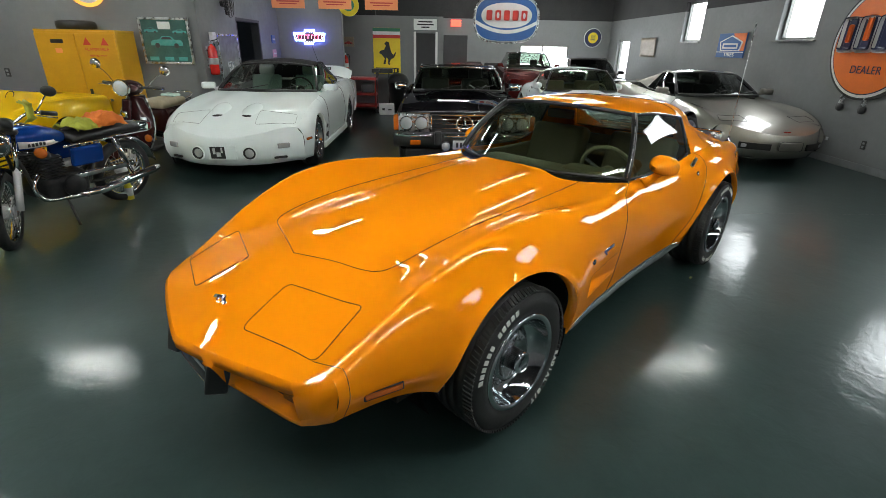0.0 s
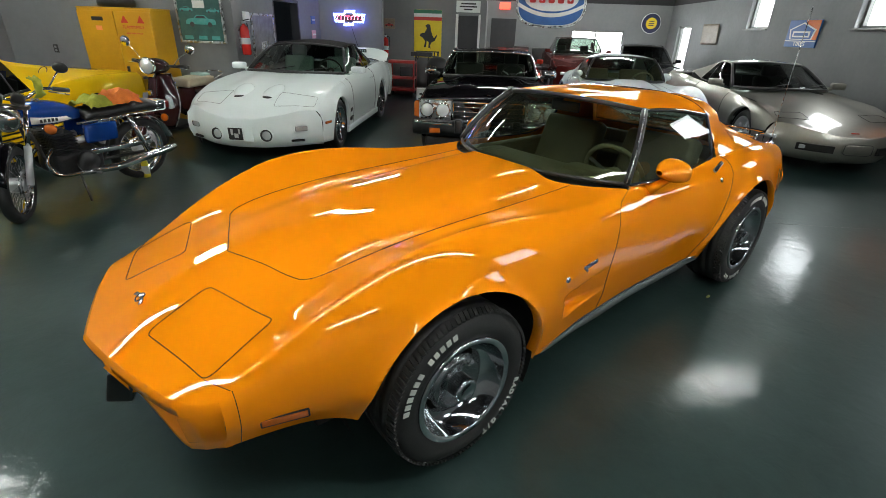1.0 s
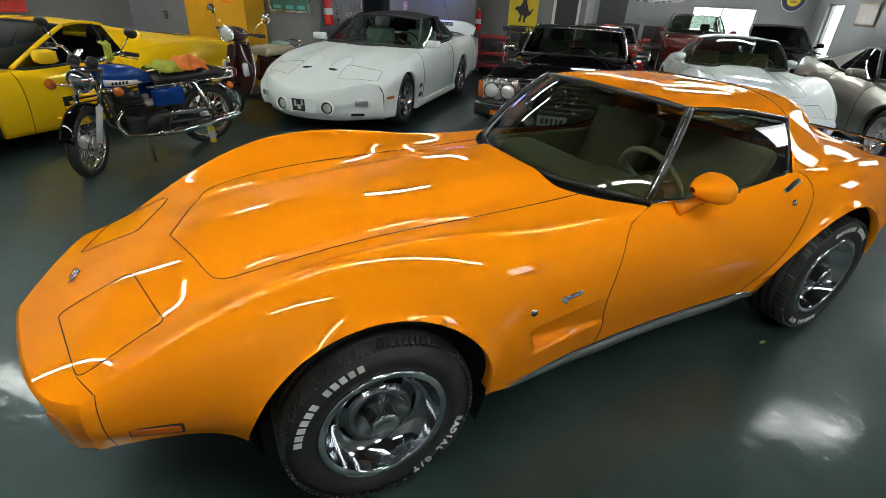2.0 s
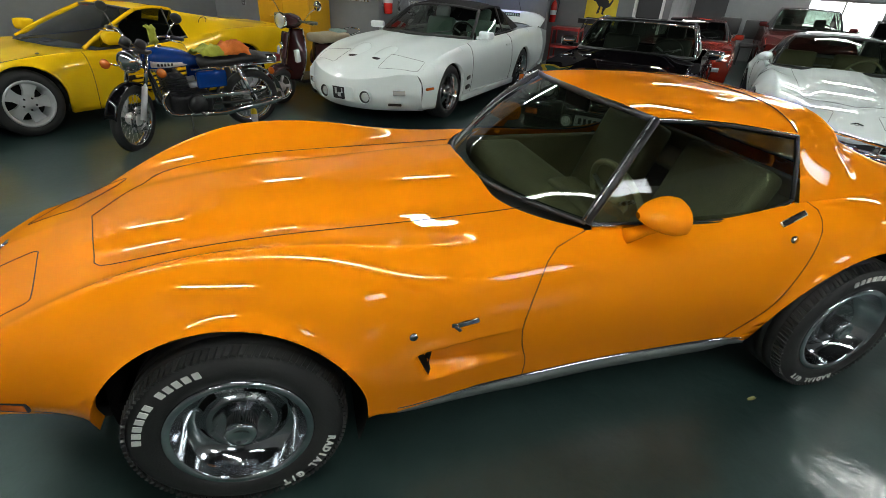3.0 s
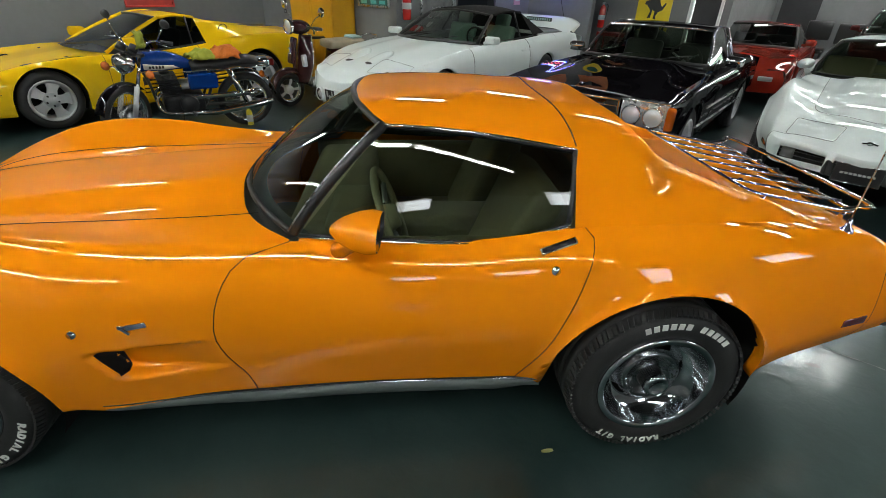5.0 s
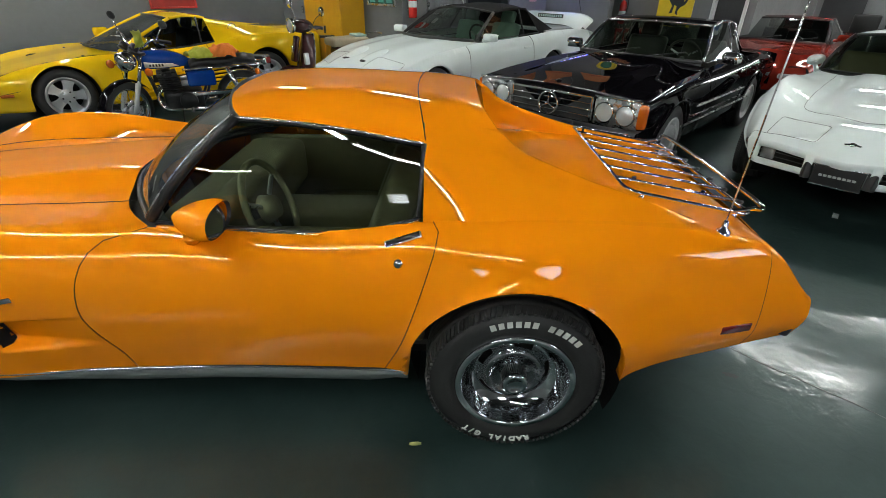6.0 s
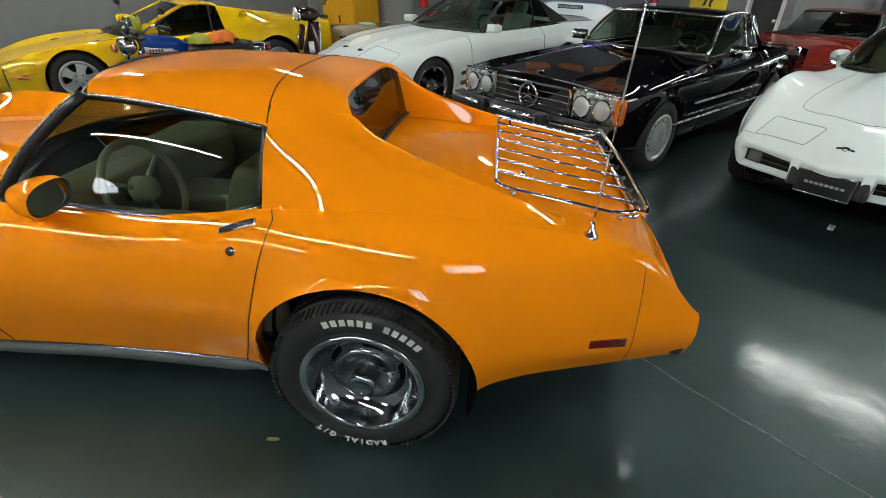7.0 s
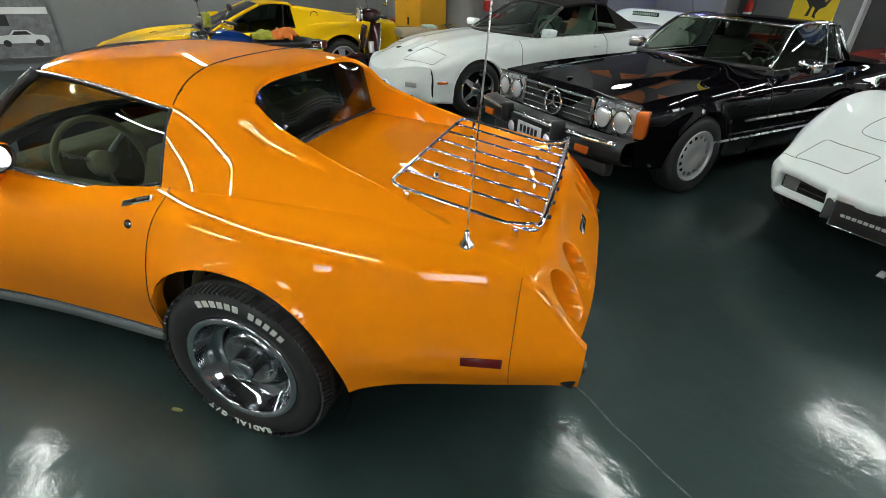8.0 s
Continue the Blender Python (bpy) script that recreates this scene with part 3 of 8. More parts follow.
def wheel(parent, at, side, r, w, rim, style, material, cap=None, name="wheel", turn=0.0, letters=False):
    """side -1: its face looks to -y."""
    hub = new(name)
    hub.parent = parent
    hub.matrix_basis = pose(*at, 0, turn, 0 if side < 0 else 180)
    h = w / 2
    part("tyre", tyre_bm(r, w, rim), RUBBER, hub, "black rubber tyre")
    if style == "rally":
        tagged(part("tread", tread_bm(r, w), RUBBER, hub, smooth=False), kind="stuff")
    lip = [(rim + 0.012, -h * 0.80), (rim + 0.012, -h * 0.93), (rim + 0.004, -h * 0.97), (rim - 0.006, -h * 0.95), (rim - 0.012, -h * 0.80)]
    if style == "rally":
        part("rim_lip", fixed(lathe_bm([(rim + 0.012, -h * 0.80), (rim + 0.012, -h * 0.95), (rim + 0.006, -h * 1.0), (rim - 0.010, -h * 0.99), (rim - 0.014, -h * 0.94)], 64)), WHEELCHROME, hub, "satin rim lip")
        ring = [(rim - 0.014, -h * 0.94), (rim - 0.020, -h * 0.78), (rim - 0.034, -h * 0.50), (rim - 0.050, -h * 0.34), (rim - 0.066, -h * 0.27)]
        part("trim_ring", fixed(lathe_bm(ring, 64)), WHEELCHROME, hub, "bright chrome trim ring")
        n = 100
        bm = bmesh.new()
        prof = [(rim - 0.066, -h * 0.27), (rim - 0.072, -h * 0.27), (rim - 0.080, -h * 0.31), (rim - 0.090, -h * 0.40), (rim - 0.100, -h * 0.53), (rim - 0.110, -h * 0.57), (rim - 0.122, -h * 0.52), (rim - 0.14, -h * 0.38), (0.045, -h * 0.36)]
        rings = [[bm.verts.new((q * math.cos(2 * math.pi * k / n), y, q * math.sin(2 * math.pi * k / n))) for k in range(n)] for q, y in prof]
        for i in range(len(prof) - 1):
            for k in range(n):
                if i in (1, 2) and k % 20 < 9:
                    continue
                bm.faces.new((rings[i][k], rings[i][(k + 1) % n], rings[i + 1][(k + 1) % n], rings[i + 1][k]))
        part("disc", fixed(bm), DISCMETAL, hub, "bright slotted wheel disc")
        part("centre_cap", fixed(lathe_bm([(0.046, -h * 0.36), (0.044, -h * 0.84), (0.048, -h * 0.87), (0.048, -h * 0.96), (0.041, -h * 1.01), (0.031, -h * 1.02), (0.029, -h * 0.99), (0.0, -h * 0.99)], 40)), WHEELCHROME, hub, "chrome centre cap with a ribbed sleeve")
        bm = bmesh.new()
        for k in range(36):
            a = 2 * math.pi * k / 36
            cyl_bm(0.0018, 0.0018, (0.0462 * math.cos(a), -h * 0.45, 0.0462 * math.sin(a)), (0.0455 * math.cos(a), -h * 0.83, 0.0455 * math.sin(a)), 5, bm)
        part("cap_ribs", bm, TRIM, hub)
        part("brake_drum", fixed(lathe_bm([(rim - 0.055, h * 0.5), (rim - 0.055, -h * 0.12), (0.03, -h * 0.12)], 40)), WELL, hub)
    else:
        part("rim", fixed(lathe_bm(lip + [(rim - 0.03, -h * 0.5), (rim - 0.035, h * 0.6)], 56)), material, hub, "polished wheel rim")
        part("brake_disc", fixed(lathe_bm([(rim - 0.04, h * 0.1), (rim - 0.045, -h * 0.1), (0.05, -h * 0.1), (0, -h * 0.1)], 40)), WELL, hub)
        if style in ("star", "five"):
            for k in range(5):
                a = 72 * k + 18
                w0, w1 = (0.052, 0.034) if style == "star" else (0.036, 0.03)
                if style == "star":
                    out = [(-w0, 0.03), (w0, 0.03), (w1 + 0.005, rim * 0.55), (w1 + 0.022, rim * 0.8), (w1 + 0.06, rim - 0.025), (-w1 - 0.06, rim - 0.025), (-w1 - 0.022, rim * 0.8), (-w1 - 0.005, rim * 0.55)]
                else:
                    out = [(-w0, 0.03), (w0, 0.03), (w1, rim * 0.6), (w1 - 0.006, rim - 0.014), (-w1 + 0.006, rim - 0.014), (-w1, rim * 0.6)]
                bm = prism_bm(out, 0.035, bevel=0.005)
                bm.transform(pose(0, 0, 0, 0, a, 0) @ pose(0, -h * 0.72, 0, -4, 0, 0))
                part("spoke", bm, material, hub, smooth=False)
            part("hub_plate", fixed(lathe_bm([(0.085, -h * 0.5), (0.08, -h * 0.76), (0.045, -h * 0.8), (0.04, -h * 0.86), (0, -h * 0.86)], 32)), material, hub)
            for k in range(5):
                a = math.radians(72 * k + 54)
                part("lug_nut", cyl_bm(0.011, 0.009, (0.058 * math.cos(a), -h * 0.74, 0.058 * math.sin(a)), (0.058 * math.cos(a), -h * 0.88, 0.058 * math.sin(a)), 6), TRIM, hub, smooth=False)
        elif style == "disc":
            n = 90
            bm = bmesh.new()
            prof = [(rim - 0.012, -h * 0.8), (rim - 0.03, -h * 0.74), (rim - 0.058, -h * 0.76), (rim - 0.075, -h * 0.83), (0.05, -h * 0.86), (0.045, -h * 0.80), (0, -h * 0.80)]
            rings = [[bm.verts.new((q * math.cos(2 * math.pi * k / n), y, q * math.sin(2 * math.pi * k / n))) for k in range(n)] for q, y in prof]
            for i in range(len(prof) - 1):
                for k in range(n):
                    if i == 1 and k % 6 < 3:
                        continue
                    bm.faces.new((rings[i][k], rings[i][(k + 1) % n], rings[i + 1][(k + 1) % n], rings[i + 1][k]))
            part("wheel_disc", fixed(bm), material, hub, "silver alloy disc with a ring of slots")
    if letters:
        word_arc(hub, "RADIAL G/T", (rim + r) / 2 + 0.012, -h * 1.0 - 0.001, 90, True)
        bar_arc(hub, [0.8, 0.8, 0.8, 0.8, 0.8, 0.8, 0, 0.8, 0.8, 0.8, 0.8, 0.8], (rim + r) / 2 + 0.012, -h * 1.0 - 0.001)
    return hub


def word_arc(hub, text, radius, y, mid, below):
    """Raised white letters round the tyre's lower part, feet towards the rim."""
    step = 0.028 / radius
    for k, ch in enumerate(text):
        if ch == " ":
            continue
        a = -(k - (len(text) - 1) / 2) * step
        lb = words_bm(ch, 0.033, 0.0012, 1.0, 0.0016)
        lb.transform(pose(0, y, 0) @ pose(0, 0, 0, 0, math.degrees(-a) + 180, 0) @ pose(0, 0, radius, 0, 0, 0))
        part("tyre_letter", lb, WHITERUB, hub, "raised white tyre letter", smooth=False)


def bar_arc(hub, widths, radius, y):
    step = 0.029 / radius
    for k, wd in enumerate(widths):
        if not wd:
            continue
        a = (k - (len(widths) - 1) / 2) * step
        bm = box_bm(0.024 * wd, 0.0025, 0.024, 0.0, (0, 0, 0))
        bm.transform(pose(0, y, 0) @ pose(0, 0, 0, 0, math.degrees(a), 0) @ pose(0, 0, radius))
        part("tyre_mark", bm, WHITERUB, hub, "raised white mark on the tyre", smooth=False)


def seat(parent, x, y, z, material, w=0.5, name="seat", lean=14, head=True):
    """A bucket seat."""
    hold = new(name)
    hold.parent = parent
    hold.matrix_basis = pose(x, y, z)
    part("cushion", box_bm(0.5, w, 0.14, 0.05, (0, 0, 0.07), seg=3), material, hold)
    part("backrest", box_bm(0.13, w, 0.56, 0.05, (0.3, 0, 0.36), Euler((0, radians(lean), 0)).to_matrix(), seg=3), material, hold)
    if head:
        part("headrest", box_bm(0.1, w * 0.5, 0.17, 0.04, (0.4, 0, 0.71), Euler((0, radians(lean), 0)).to_matrix(), seg=3), material, hold)
    return hold


def steering_wheel(parent, x, y, z, r=0.185, material=None, tilt=-20):
    hold = new("steering_wheel")
    hold.parent = parent
    hold.matrix_basis = pose(x, y, z, 0, tilt, 0)
    part("rim", tube_bm([(0, r * math.cos(2 * math.pi * k / 40), r * math.sin(2 * math.pi * k / 40)) for k in range(40)], 0.014, 8, closed=True), material or TAN, hold)
    for a in (90, 210, 330):
        c, s = math.cos(radians(a + 180)), math.sin(radians(a + 180))
        part("spoke", tube_bm([(-0.02, 0, 0), (-0.008, 0.9 * r * c, 0.9 * r * s)], 0.011, 6), STEEL, hold)
    part("boss", cyl_bm(0.045, 0.06, (0.025, 0, 0), (-0.03, 0, 0), 20), material or TAN, hold)
    part("column", cyl_bm(0.025, 0.03, (-0.03, 0, 0), (-0.35, 0, -0.02), 12), TRIM, hold)
    return hold


# ---- the low sports coupe, built for the orange car and for the white one ----
def blurred(values, sigma):
    """Soften a row of samples; its two ends stay where they are."""
    n = int(3 * sigma) + 1
    k = np.exp(-0.5 * (np.arange(-n, n + 1) / sigma) ** 2)
    v = np.concatenate([2 * values[0] - values[n:0:-1], values, 2 * values[-1] - values[-2:-n - 2:-1]])
    return np.convolve(v, k / k.sum(), "valid")


class SmoothBody(Body):
    """A skin without kinks: control lines softened along the car, sections softened across it."""

    STEP = 0.0025

    def __init__(self, lines, tops, arches, flare, rows, dent, along=0.06, across=0.016):
        self.lines = [([(x, y) for x, y, z in ln], [(x, z) for x, y, z in ln]) for ln in lines]
        self.tops, self.arches, self.flare, self.rows, self.dent, self.cache = tops, arches, flare, rows, dent, {}
        self.across, self.grid = across, np.arange(-1.12, 3.7, self.STEP)
        soften = lambda knots: blurred(np.array([pchip(knots, x) for x in self.grid]), along / self.STEP)
        self.ys = [soften(a) for a, b in self.lines]
        self.zs = [soften(b) for a, b in self.lines]
        self.tz = [(k, soften(z)) for k, z in tops]

    def at_x(self, table, x):
        return float(np.interp(x, self.grid, table))

    def section(self, x):
        """Arc length, y and z from the sill over the crown to the middle, and the arc length at the crown."""
        key = ("s", round(x, 4))
        if key not in self.cache:
            side = [Vector((0, self.at_x(a, x), self.at_x(b, x))) for a, b in zip(self.ys, self.zs)]
            yc, zc = side[-1].y, side[-1].z
            nodes = [(k, self.at_x(z, x)) for k, z in self.tz] + [(1.0, zc)]
            top = [(yc * q, pchip(nodes, q)) for q in np.linspace(0.97, 0, 33)]
            SLOPES.pop(tuple(nodes), None)
            low = smooth_path(side + [Vector((0, *top[4]))], 14)[: 14 * (len(side) - 1) + 1]
            p = np.array([(q.y, q.z) for q in low] + top)
            run = np.concatenate([[0], np.cumsum(np.hypot(*np.diff(p, axis=0).T))])
            mark = run[len(low) - 1]
            n = int(run[-1] / 0.005)
            even = np.linspace(0, run[-1], n)
            sigma = self.across / (even[1] - even[0])
            self.cache[key] = (even, blurred(np.interp(even, run, p[:, 0]), sigma), blurred(np.interp(even, run, p[:, 1]), sigma), mark)
        return self.cache[key]

    def crown(self, x):
        run, y, z, mark = self.section(x)
        return float(np.interp(mark, run, y)), float(np.interp(mark, run, z))

    def top(self, x, s):
        run, y, z, mark = self.section(x)
        want = s * float(np.interp(mark, run, y))
        k = int(np.searchsorted(run, mark)) - 1
        return Vector((x, -want, float(np.interp(want, y[k:][::-1], z[k:][::-1]))))

    def curve(self, x):
        key = round(x, 4)
        if key not in self.cache:
            run, y, z, mark = self.section(x)
            k = int(np.searchsorted(run, mark))
            pts = list(zip(y[:k], z[:k])) + [self.crown(x)]
            full = np.array(pts)
            low = -1e9
            for xc, zc, r in self.arches:
                if abs(x - xc) < r:
                    low = max(low, zc + math.sqrt(r * r - (x - xc) ** 2))
            if low > pts[0][1]:
                edge = (float(np.interp(low, full[:, 1], full[:, 0])), low)
                pts = [q if q[1] > low else edge for q in pts]
            out = []
            for yy, zz in pts:
                for xc, zc, r in self.arches:
                    d = math.hypot(x - xc, zz - zc) - r
                    if -0.01 < d < 0.085:
                        yy += self.flare * (1 - max(d, 0) / 0.085) ** 3
                out.append((yy - (self.dent(x, zz) if self.dent else 0), zz))
            self.cache[key] = (np.concatenate([[0], np.cumsum(np.hypot(*np.diff(full, axis=0).T))]), np.array(out))
        return self.cache[key]


HOOD_S = 0.645   # where the hood's long shut lines lie between the middle and the crown


def fender_vent(x, z):
    """Depth of the scooped vent behind the front wheel."""
    t = (x - 0.548 - 0.39 * max(0.53 - z, 0)) / 0.40
    if not 0 <= t <= 1:
        return 0.0
    top, low = 0.533 + 0.020 * t, 0.390 + 0.012 * t
    g = min((top - z) / 0.014, (z - low) / 0.022, 1.0)
    return 0.0 if g <= 0 else 0.075 * g * min(1, t / 0.07) * (1 - t) ** 1.25


def coupe_body():
    sill = [(-0.79, 0.612, 0.375), (-0.5, 0.66, 0.36), (-0.37, 0.74, 0.345), (0.36, 0.80, 0.30), (0.5, 0.765, 0.225), (0.95, 0.695, 0.215), (1.5, 0.668, 0.215), (1.95, 0.670, 0.215), (2.13, 0.725, 0.25),
            (2.85, 0.79, 0.31), (3.0, 0.745, 0.345), (3.3, 0.67, 0.37), (3.6, 0.60, 0.40)]
    crease = [(-0.79, 0.655, 0.475), (-0.577, 0.712, 0.475), (-0.37, 0.785, 0.50), (0.0, 0.845, 0.52), (0.4, 0.842, 0.53), (0.54, 0.818, 0.53), (0.75, 0.793, 0.53), (0.95, 0.770, 0.525), (1.4, 0.748, 0.52), (1.8, 0.750, 0.525),
              (2.05, 0.770, 0.53), (2.3, 0.83, 0.545), (2.49, 0.855, 0.54), (2.75, 0.835, 0.53), (3.0, 0.79, 0.51), (3.31, 0.712, 0.50), (3.6, 0.642, 0.50)]
    shoulder = [(-0.79, 0.655, 0.535), (-0.577, 0.702, 0.61), (-0.37, 0.757, 0.69), (0.0, 0.795, 0.765), (0.4, 0.806, 0.765), (0.7, 0.787, 0.745), (0.95, 0.763, 0.735), (1.4, 0.728, 0.735), (1.8, 0.728, 0.745), (2.07, 0.748, 0.785),
                (2.3, 0.780, 0.805), (2.49, 0.790, 0.810), (2.8, 0.762, 0.795), (3.1, 0.708, 0.765), (3.38, 0.660, 0.715), (3.6, 0.64, 0.535)]
    crown = [(-0.95, 0.625, 0.51), (-0.86, 0.632, 0.540), (-0.79, 0.638, 0.566), (-0.6, 0.642, 0.685), (-0.45, 0.655, 0.768), (-0.32, 0.668, 0.825), (-0.18, 0.680, 0.874), (-0.04, 0.690, 0.902), (0.12, 0.696, 0.911), (0.28, 0.698, 0.906), (0.43, 0.698, 0.890), (0.6, 0.692, 0.867), (0.8, 0.682, 0.850), (0.98, 0.672, 0.845), (1.2, 0.648, 0.853), (1.5, 0.640, 0.838),
             (1.8, 0.640, 0.842), (2.0, 0.642, 0.868), (2.15, 0.650, 0.893), (2.49, 0.665, 0.906), (2.8, 0.645, 0.893), (3.1, 0.615, 0.862), (3.3, 0.605, 0.835), (3.42, 0.61, 0.79), (3.6, 0.625, 0.56)]
    rear = [(2.43, 0.945), (2.9, 0.90), (3.3, 0.825), (3.38, 0.815), (3.42, 0.79), (3.6, 0.56)]
    tops = [(0.0, [(-1.06, 0.53), (-0.866, 0.633), (-0.7, 0.692), (-0.54, 0.734), (-0.2, 0.800), (0.3, 0.857), (0.95, 0.905), (1.2, 0.9)] + rear),
            (0.30, [(-1.06, 0.53), (-0.866, 0.622), (-0.7, 0.682), (-0.54, 0.727), (-0.2, 0.795), (0.3, 0.852), (0.95, 0.900), (1.2, 0.9)] + rear),
            (0.52, [(-1.06, 0.53), (-0.866, 0.607), (-0.7, 0.665), (-0.54, 0.712), (-0.2, 0.772), (0.1, 0.803), (0.3, 0.815), (0.95, 0.855), (1.2, 0.87), (2.43, 0.94), (2.9, 0.895)] + rear[2:]),
            (0.76, [(-1.06, 0.53), (-0.866, 0.587), (-0.7, 0.645), (-0.54, 0.702), (-0.2, 0.800), (0.1, 0.838), (0.3, 0.842), (0.6, 0.835), (0.95, 0.848), (1.2, 0.862), (2.43, 0.91), (2.9, 0.885)] + rear[2:4] + [(3.42, 0.79), (3.6, 0.56)])]
    return SmoothBody([sill, crease, shoulder, crown], tops, [(-0.008, 0.335, 0.400), (2.484, 0.335, 0.396)], 0.02, 72, fender_vent)


COUPE = coupe_body()


def door_front(f):
    return pchip([(0.0, 1.015), (0.2, 1.0), (0.38, 0.957), (0.52, 0.94), (0.65, 0.953), (0.8, 0.988), (0.9, 1.03), (0.96, 1.09), (1.0, 1.19)], f)


def door_rear(f):
    return pchip([(0.0, 1.975), (0.13, 2.015), (0.27, 2.056), (0.5, 2.112), (0.72, 2.162), (0.86, 2.190), (0.95, 2.198), (1.0, 2.18)], f)


def rounded_patch(body, corners, r=0.05, n=6):
    """A closed line on the upper skin through rounded corners given as (x, s)."""
    out, m = [], len(corners)
    for i in range(m):
        a, b, c = (Vector((*corners[(i + k - 1) % m], 0)) for k in range(3))
        d1, d2 = (a - b).normalized(), (c - b).normalized()
        for k in range(n + 1):
            t = k / n
            out.append((b + d1 * r) * (1 - t) ** 2 + b * 2 * t * (1 - t) + (b + d2 * r) * t * t)
        nxt = Vector((*corners[(i + 1) % m], 0))
        for k in range(1, 5):
            p0, p1 = b + (nxt - b).normalized() * r, nxt + (b - nxt).normalized() * r
            out.append(p0 + (p1 - p0) * k / 5)
    return out


def low_coupe(name, m, label, colour, rack=False, group=""):
    car = thing(name, m, label, "car", group)
    b = COUPE
    # Panels of the skin.
    nose_x = lambda s: -1.05 + 0.16 * s ** 1.15 + 0.03 * s ** 4 + 0.07 * s ** 14
    cowl_x = lambda s: 0.93 + 0.27 * s ** 3
    rows = b.side_rows(-0.79, 1.0, None, door_front, 0.014)
    span = (-0.79, door_front(1.0))
    for row in rows:
        x = row[-1].x
        for k in range(1, 25):
            q = 1 - (1 - HOOD_S) * k / 24
            shift = (nose_x(q) - span[0]) * max(0, 1 - (x - span[0]) / 0.5) + (cowl_x(q) - span[1]) * max(0, 1 - (span[1] - x) / 0.3)
            row.append(b.top(x + shift, q))
    both_sides("front_fender", rows, colour, car)
    both_sides("door_skin", b.side_rows(1.0, 2.11, door_front, door_rear, 0.03), colour, car)
    both_sides("rear_fender", b.side_rows(2.11, 3.6, door_rear, None, 0.014), colour, car)
    part("hood", fixed(grid_bm(b.top_rows(nose_x, cowl_x, 80, 44, -HOOD_S, HOOD_S))), colour, car)
    deck_x = lambda s: 2.42
    part("rear_deck", fixed(grid_bm(b.top_rows(deck_x, lambda s: 3.42, 30, 32))), colour, car)
    # Front face under the nose edge: a rim, two grille openings, a plate bay between guards, a lower lip.
    def front_pt(s, k):
        t = abs(s)
        p = b.top(nose_x(t), t)
        deep = 0.36 < t < 0.885 or t < 0.27
        back = 0.07 * (1 - t ** 3)
        hole = 0.055 + back if deep else -0.014 + back * 0.6 * (k == 4)
        dx, z = ((0.0, p.z), (-0.013, p.z - 0.013), (-0.008, p.z - 0.05), (hole, p.z - 0.054), (hole, 0.408), (back - 0.017, 0.400), (back - 0.017, 0.376), (back + 0.02, 0.362), (back + 0.10, 0.35))[k]
        q = Vector((p.x + dx, -abs(p.y), min(z, p.z)))
        w = min(max((t - 0.88) / 0.12, 0), 1)
        e = b.side(-0.79, (1, 0.93, 0.83, 0.72, 0.34, 0.28, 0.12, 0.03, 0.0)[k])
        q = q.lerp(e, w * w * (3 - 2 * w))
        return Vector((q.x, math.copysign(q.y, s), q.z))
    half = sorted({*np.linspace(0, 1, 27).round(4), 0.2699, 0.2701, 0.3599, 0.3601, 0.8849, 0.8851, 0.97, 0.985})
    cols = [-v for v in half[:0:-1]] + half
    nose = part("front_bumper", fixed(grid_bm([[front_pt(s, k) for s in cols] for k in range(9)])), colour, car, "body-coloured bumper cover")
    for e in (-1, 1):
        rr = [[front_pt(e * s, k) + Vector((-0.016, 0, 0)) for s in np.linspace(0.364, 0.878, 20)] for k in (3, 4)]
        part("grille_opening", thick(grid_bm(rr), 0.006), WELL, nose, "black grille opening", smooth=False)
        for f in (0.35, 0.68):
            part("grille_bar", tube_bm([front_pt(e * s, 3).lerp(front_pt(e * s, 4), f) + Vector((-0.026, 0, 0)) for s in np.linspace(0.37, 0.87, 14)], 0.004, 6), TRIM, nose)
        lens = [[front_pt(e * s, 3).lerp(front_pt(e * s, 4), f) + Vector((-0.034, 0, 0)) for s in np.linspace(0.70, 0.85, 6)] for f in (0.12, 0.9)]
        part("parking_lamp", thick(grid_bm(lens), 0.012), LAMPGLASS, nose, "smoked parking lamp")
        g = box_bm(0.080, 0.066, 0.116, 0.012, (0, 0, 0), seg=3)
        g.transform(pose(-0.992, e * 0.185, 0.432, 0, 14, e * 20))
        part("bumper_guard", g, TRIM, nose, "black rubber bumper guard")
    px = nose_x(0) + (0.045 if colour is ORANGE else 0.012)
    part("plate_bay", box_bm(0.01, 0.32, 0.13, 0.002, (nose_x(0) + 0.09, 0, 0.455)), WELL, nose, smooth=False)
    plate = part("front_plate", box_bm(0.006, 0.300, 0.142, 0.002, (px, 0, 0.430)), TRIM, nose, "black front plate in a bright frame")
    part("plate_frame", tube_bm([(px - 0.003, -0.152, 0.358), (px - 0.003, 0.152, 0.358), (px - 0.003, 0.152, 0.502), (px - 0.003, -0.152, 0.502)], 0.006, 8, closed=True), CHROME, plate)
    for k in range(8):
        part("plate_mark", box_bm(0.003, 0.021, 0.016, 0, (px - 0.004, -0.098 + 0.028 * k, 0.432)), PLATE, plate, smooth=False)
    # Tail panel, lamps and bumper.
    prof = smooth_path([(3.42, 1.0, 0.79), (3.47, 1.02, 0.755), (3.55, 1.03, 0.66), (3.605, 1.03, 0.575), (3.615, 1.03, 0.545), (3.60, 1.02, 0.50), (3.57, 1.0, 0.44), (3.53, 0.97, 0.385)], 12)
    LAMP_R, LAMP_Z = 0.074, 0.665
    rows = []
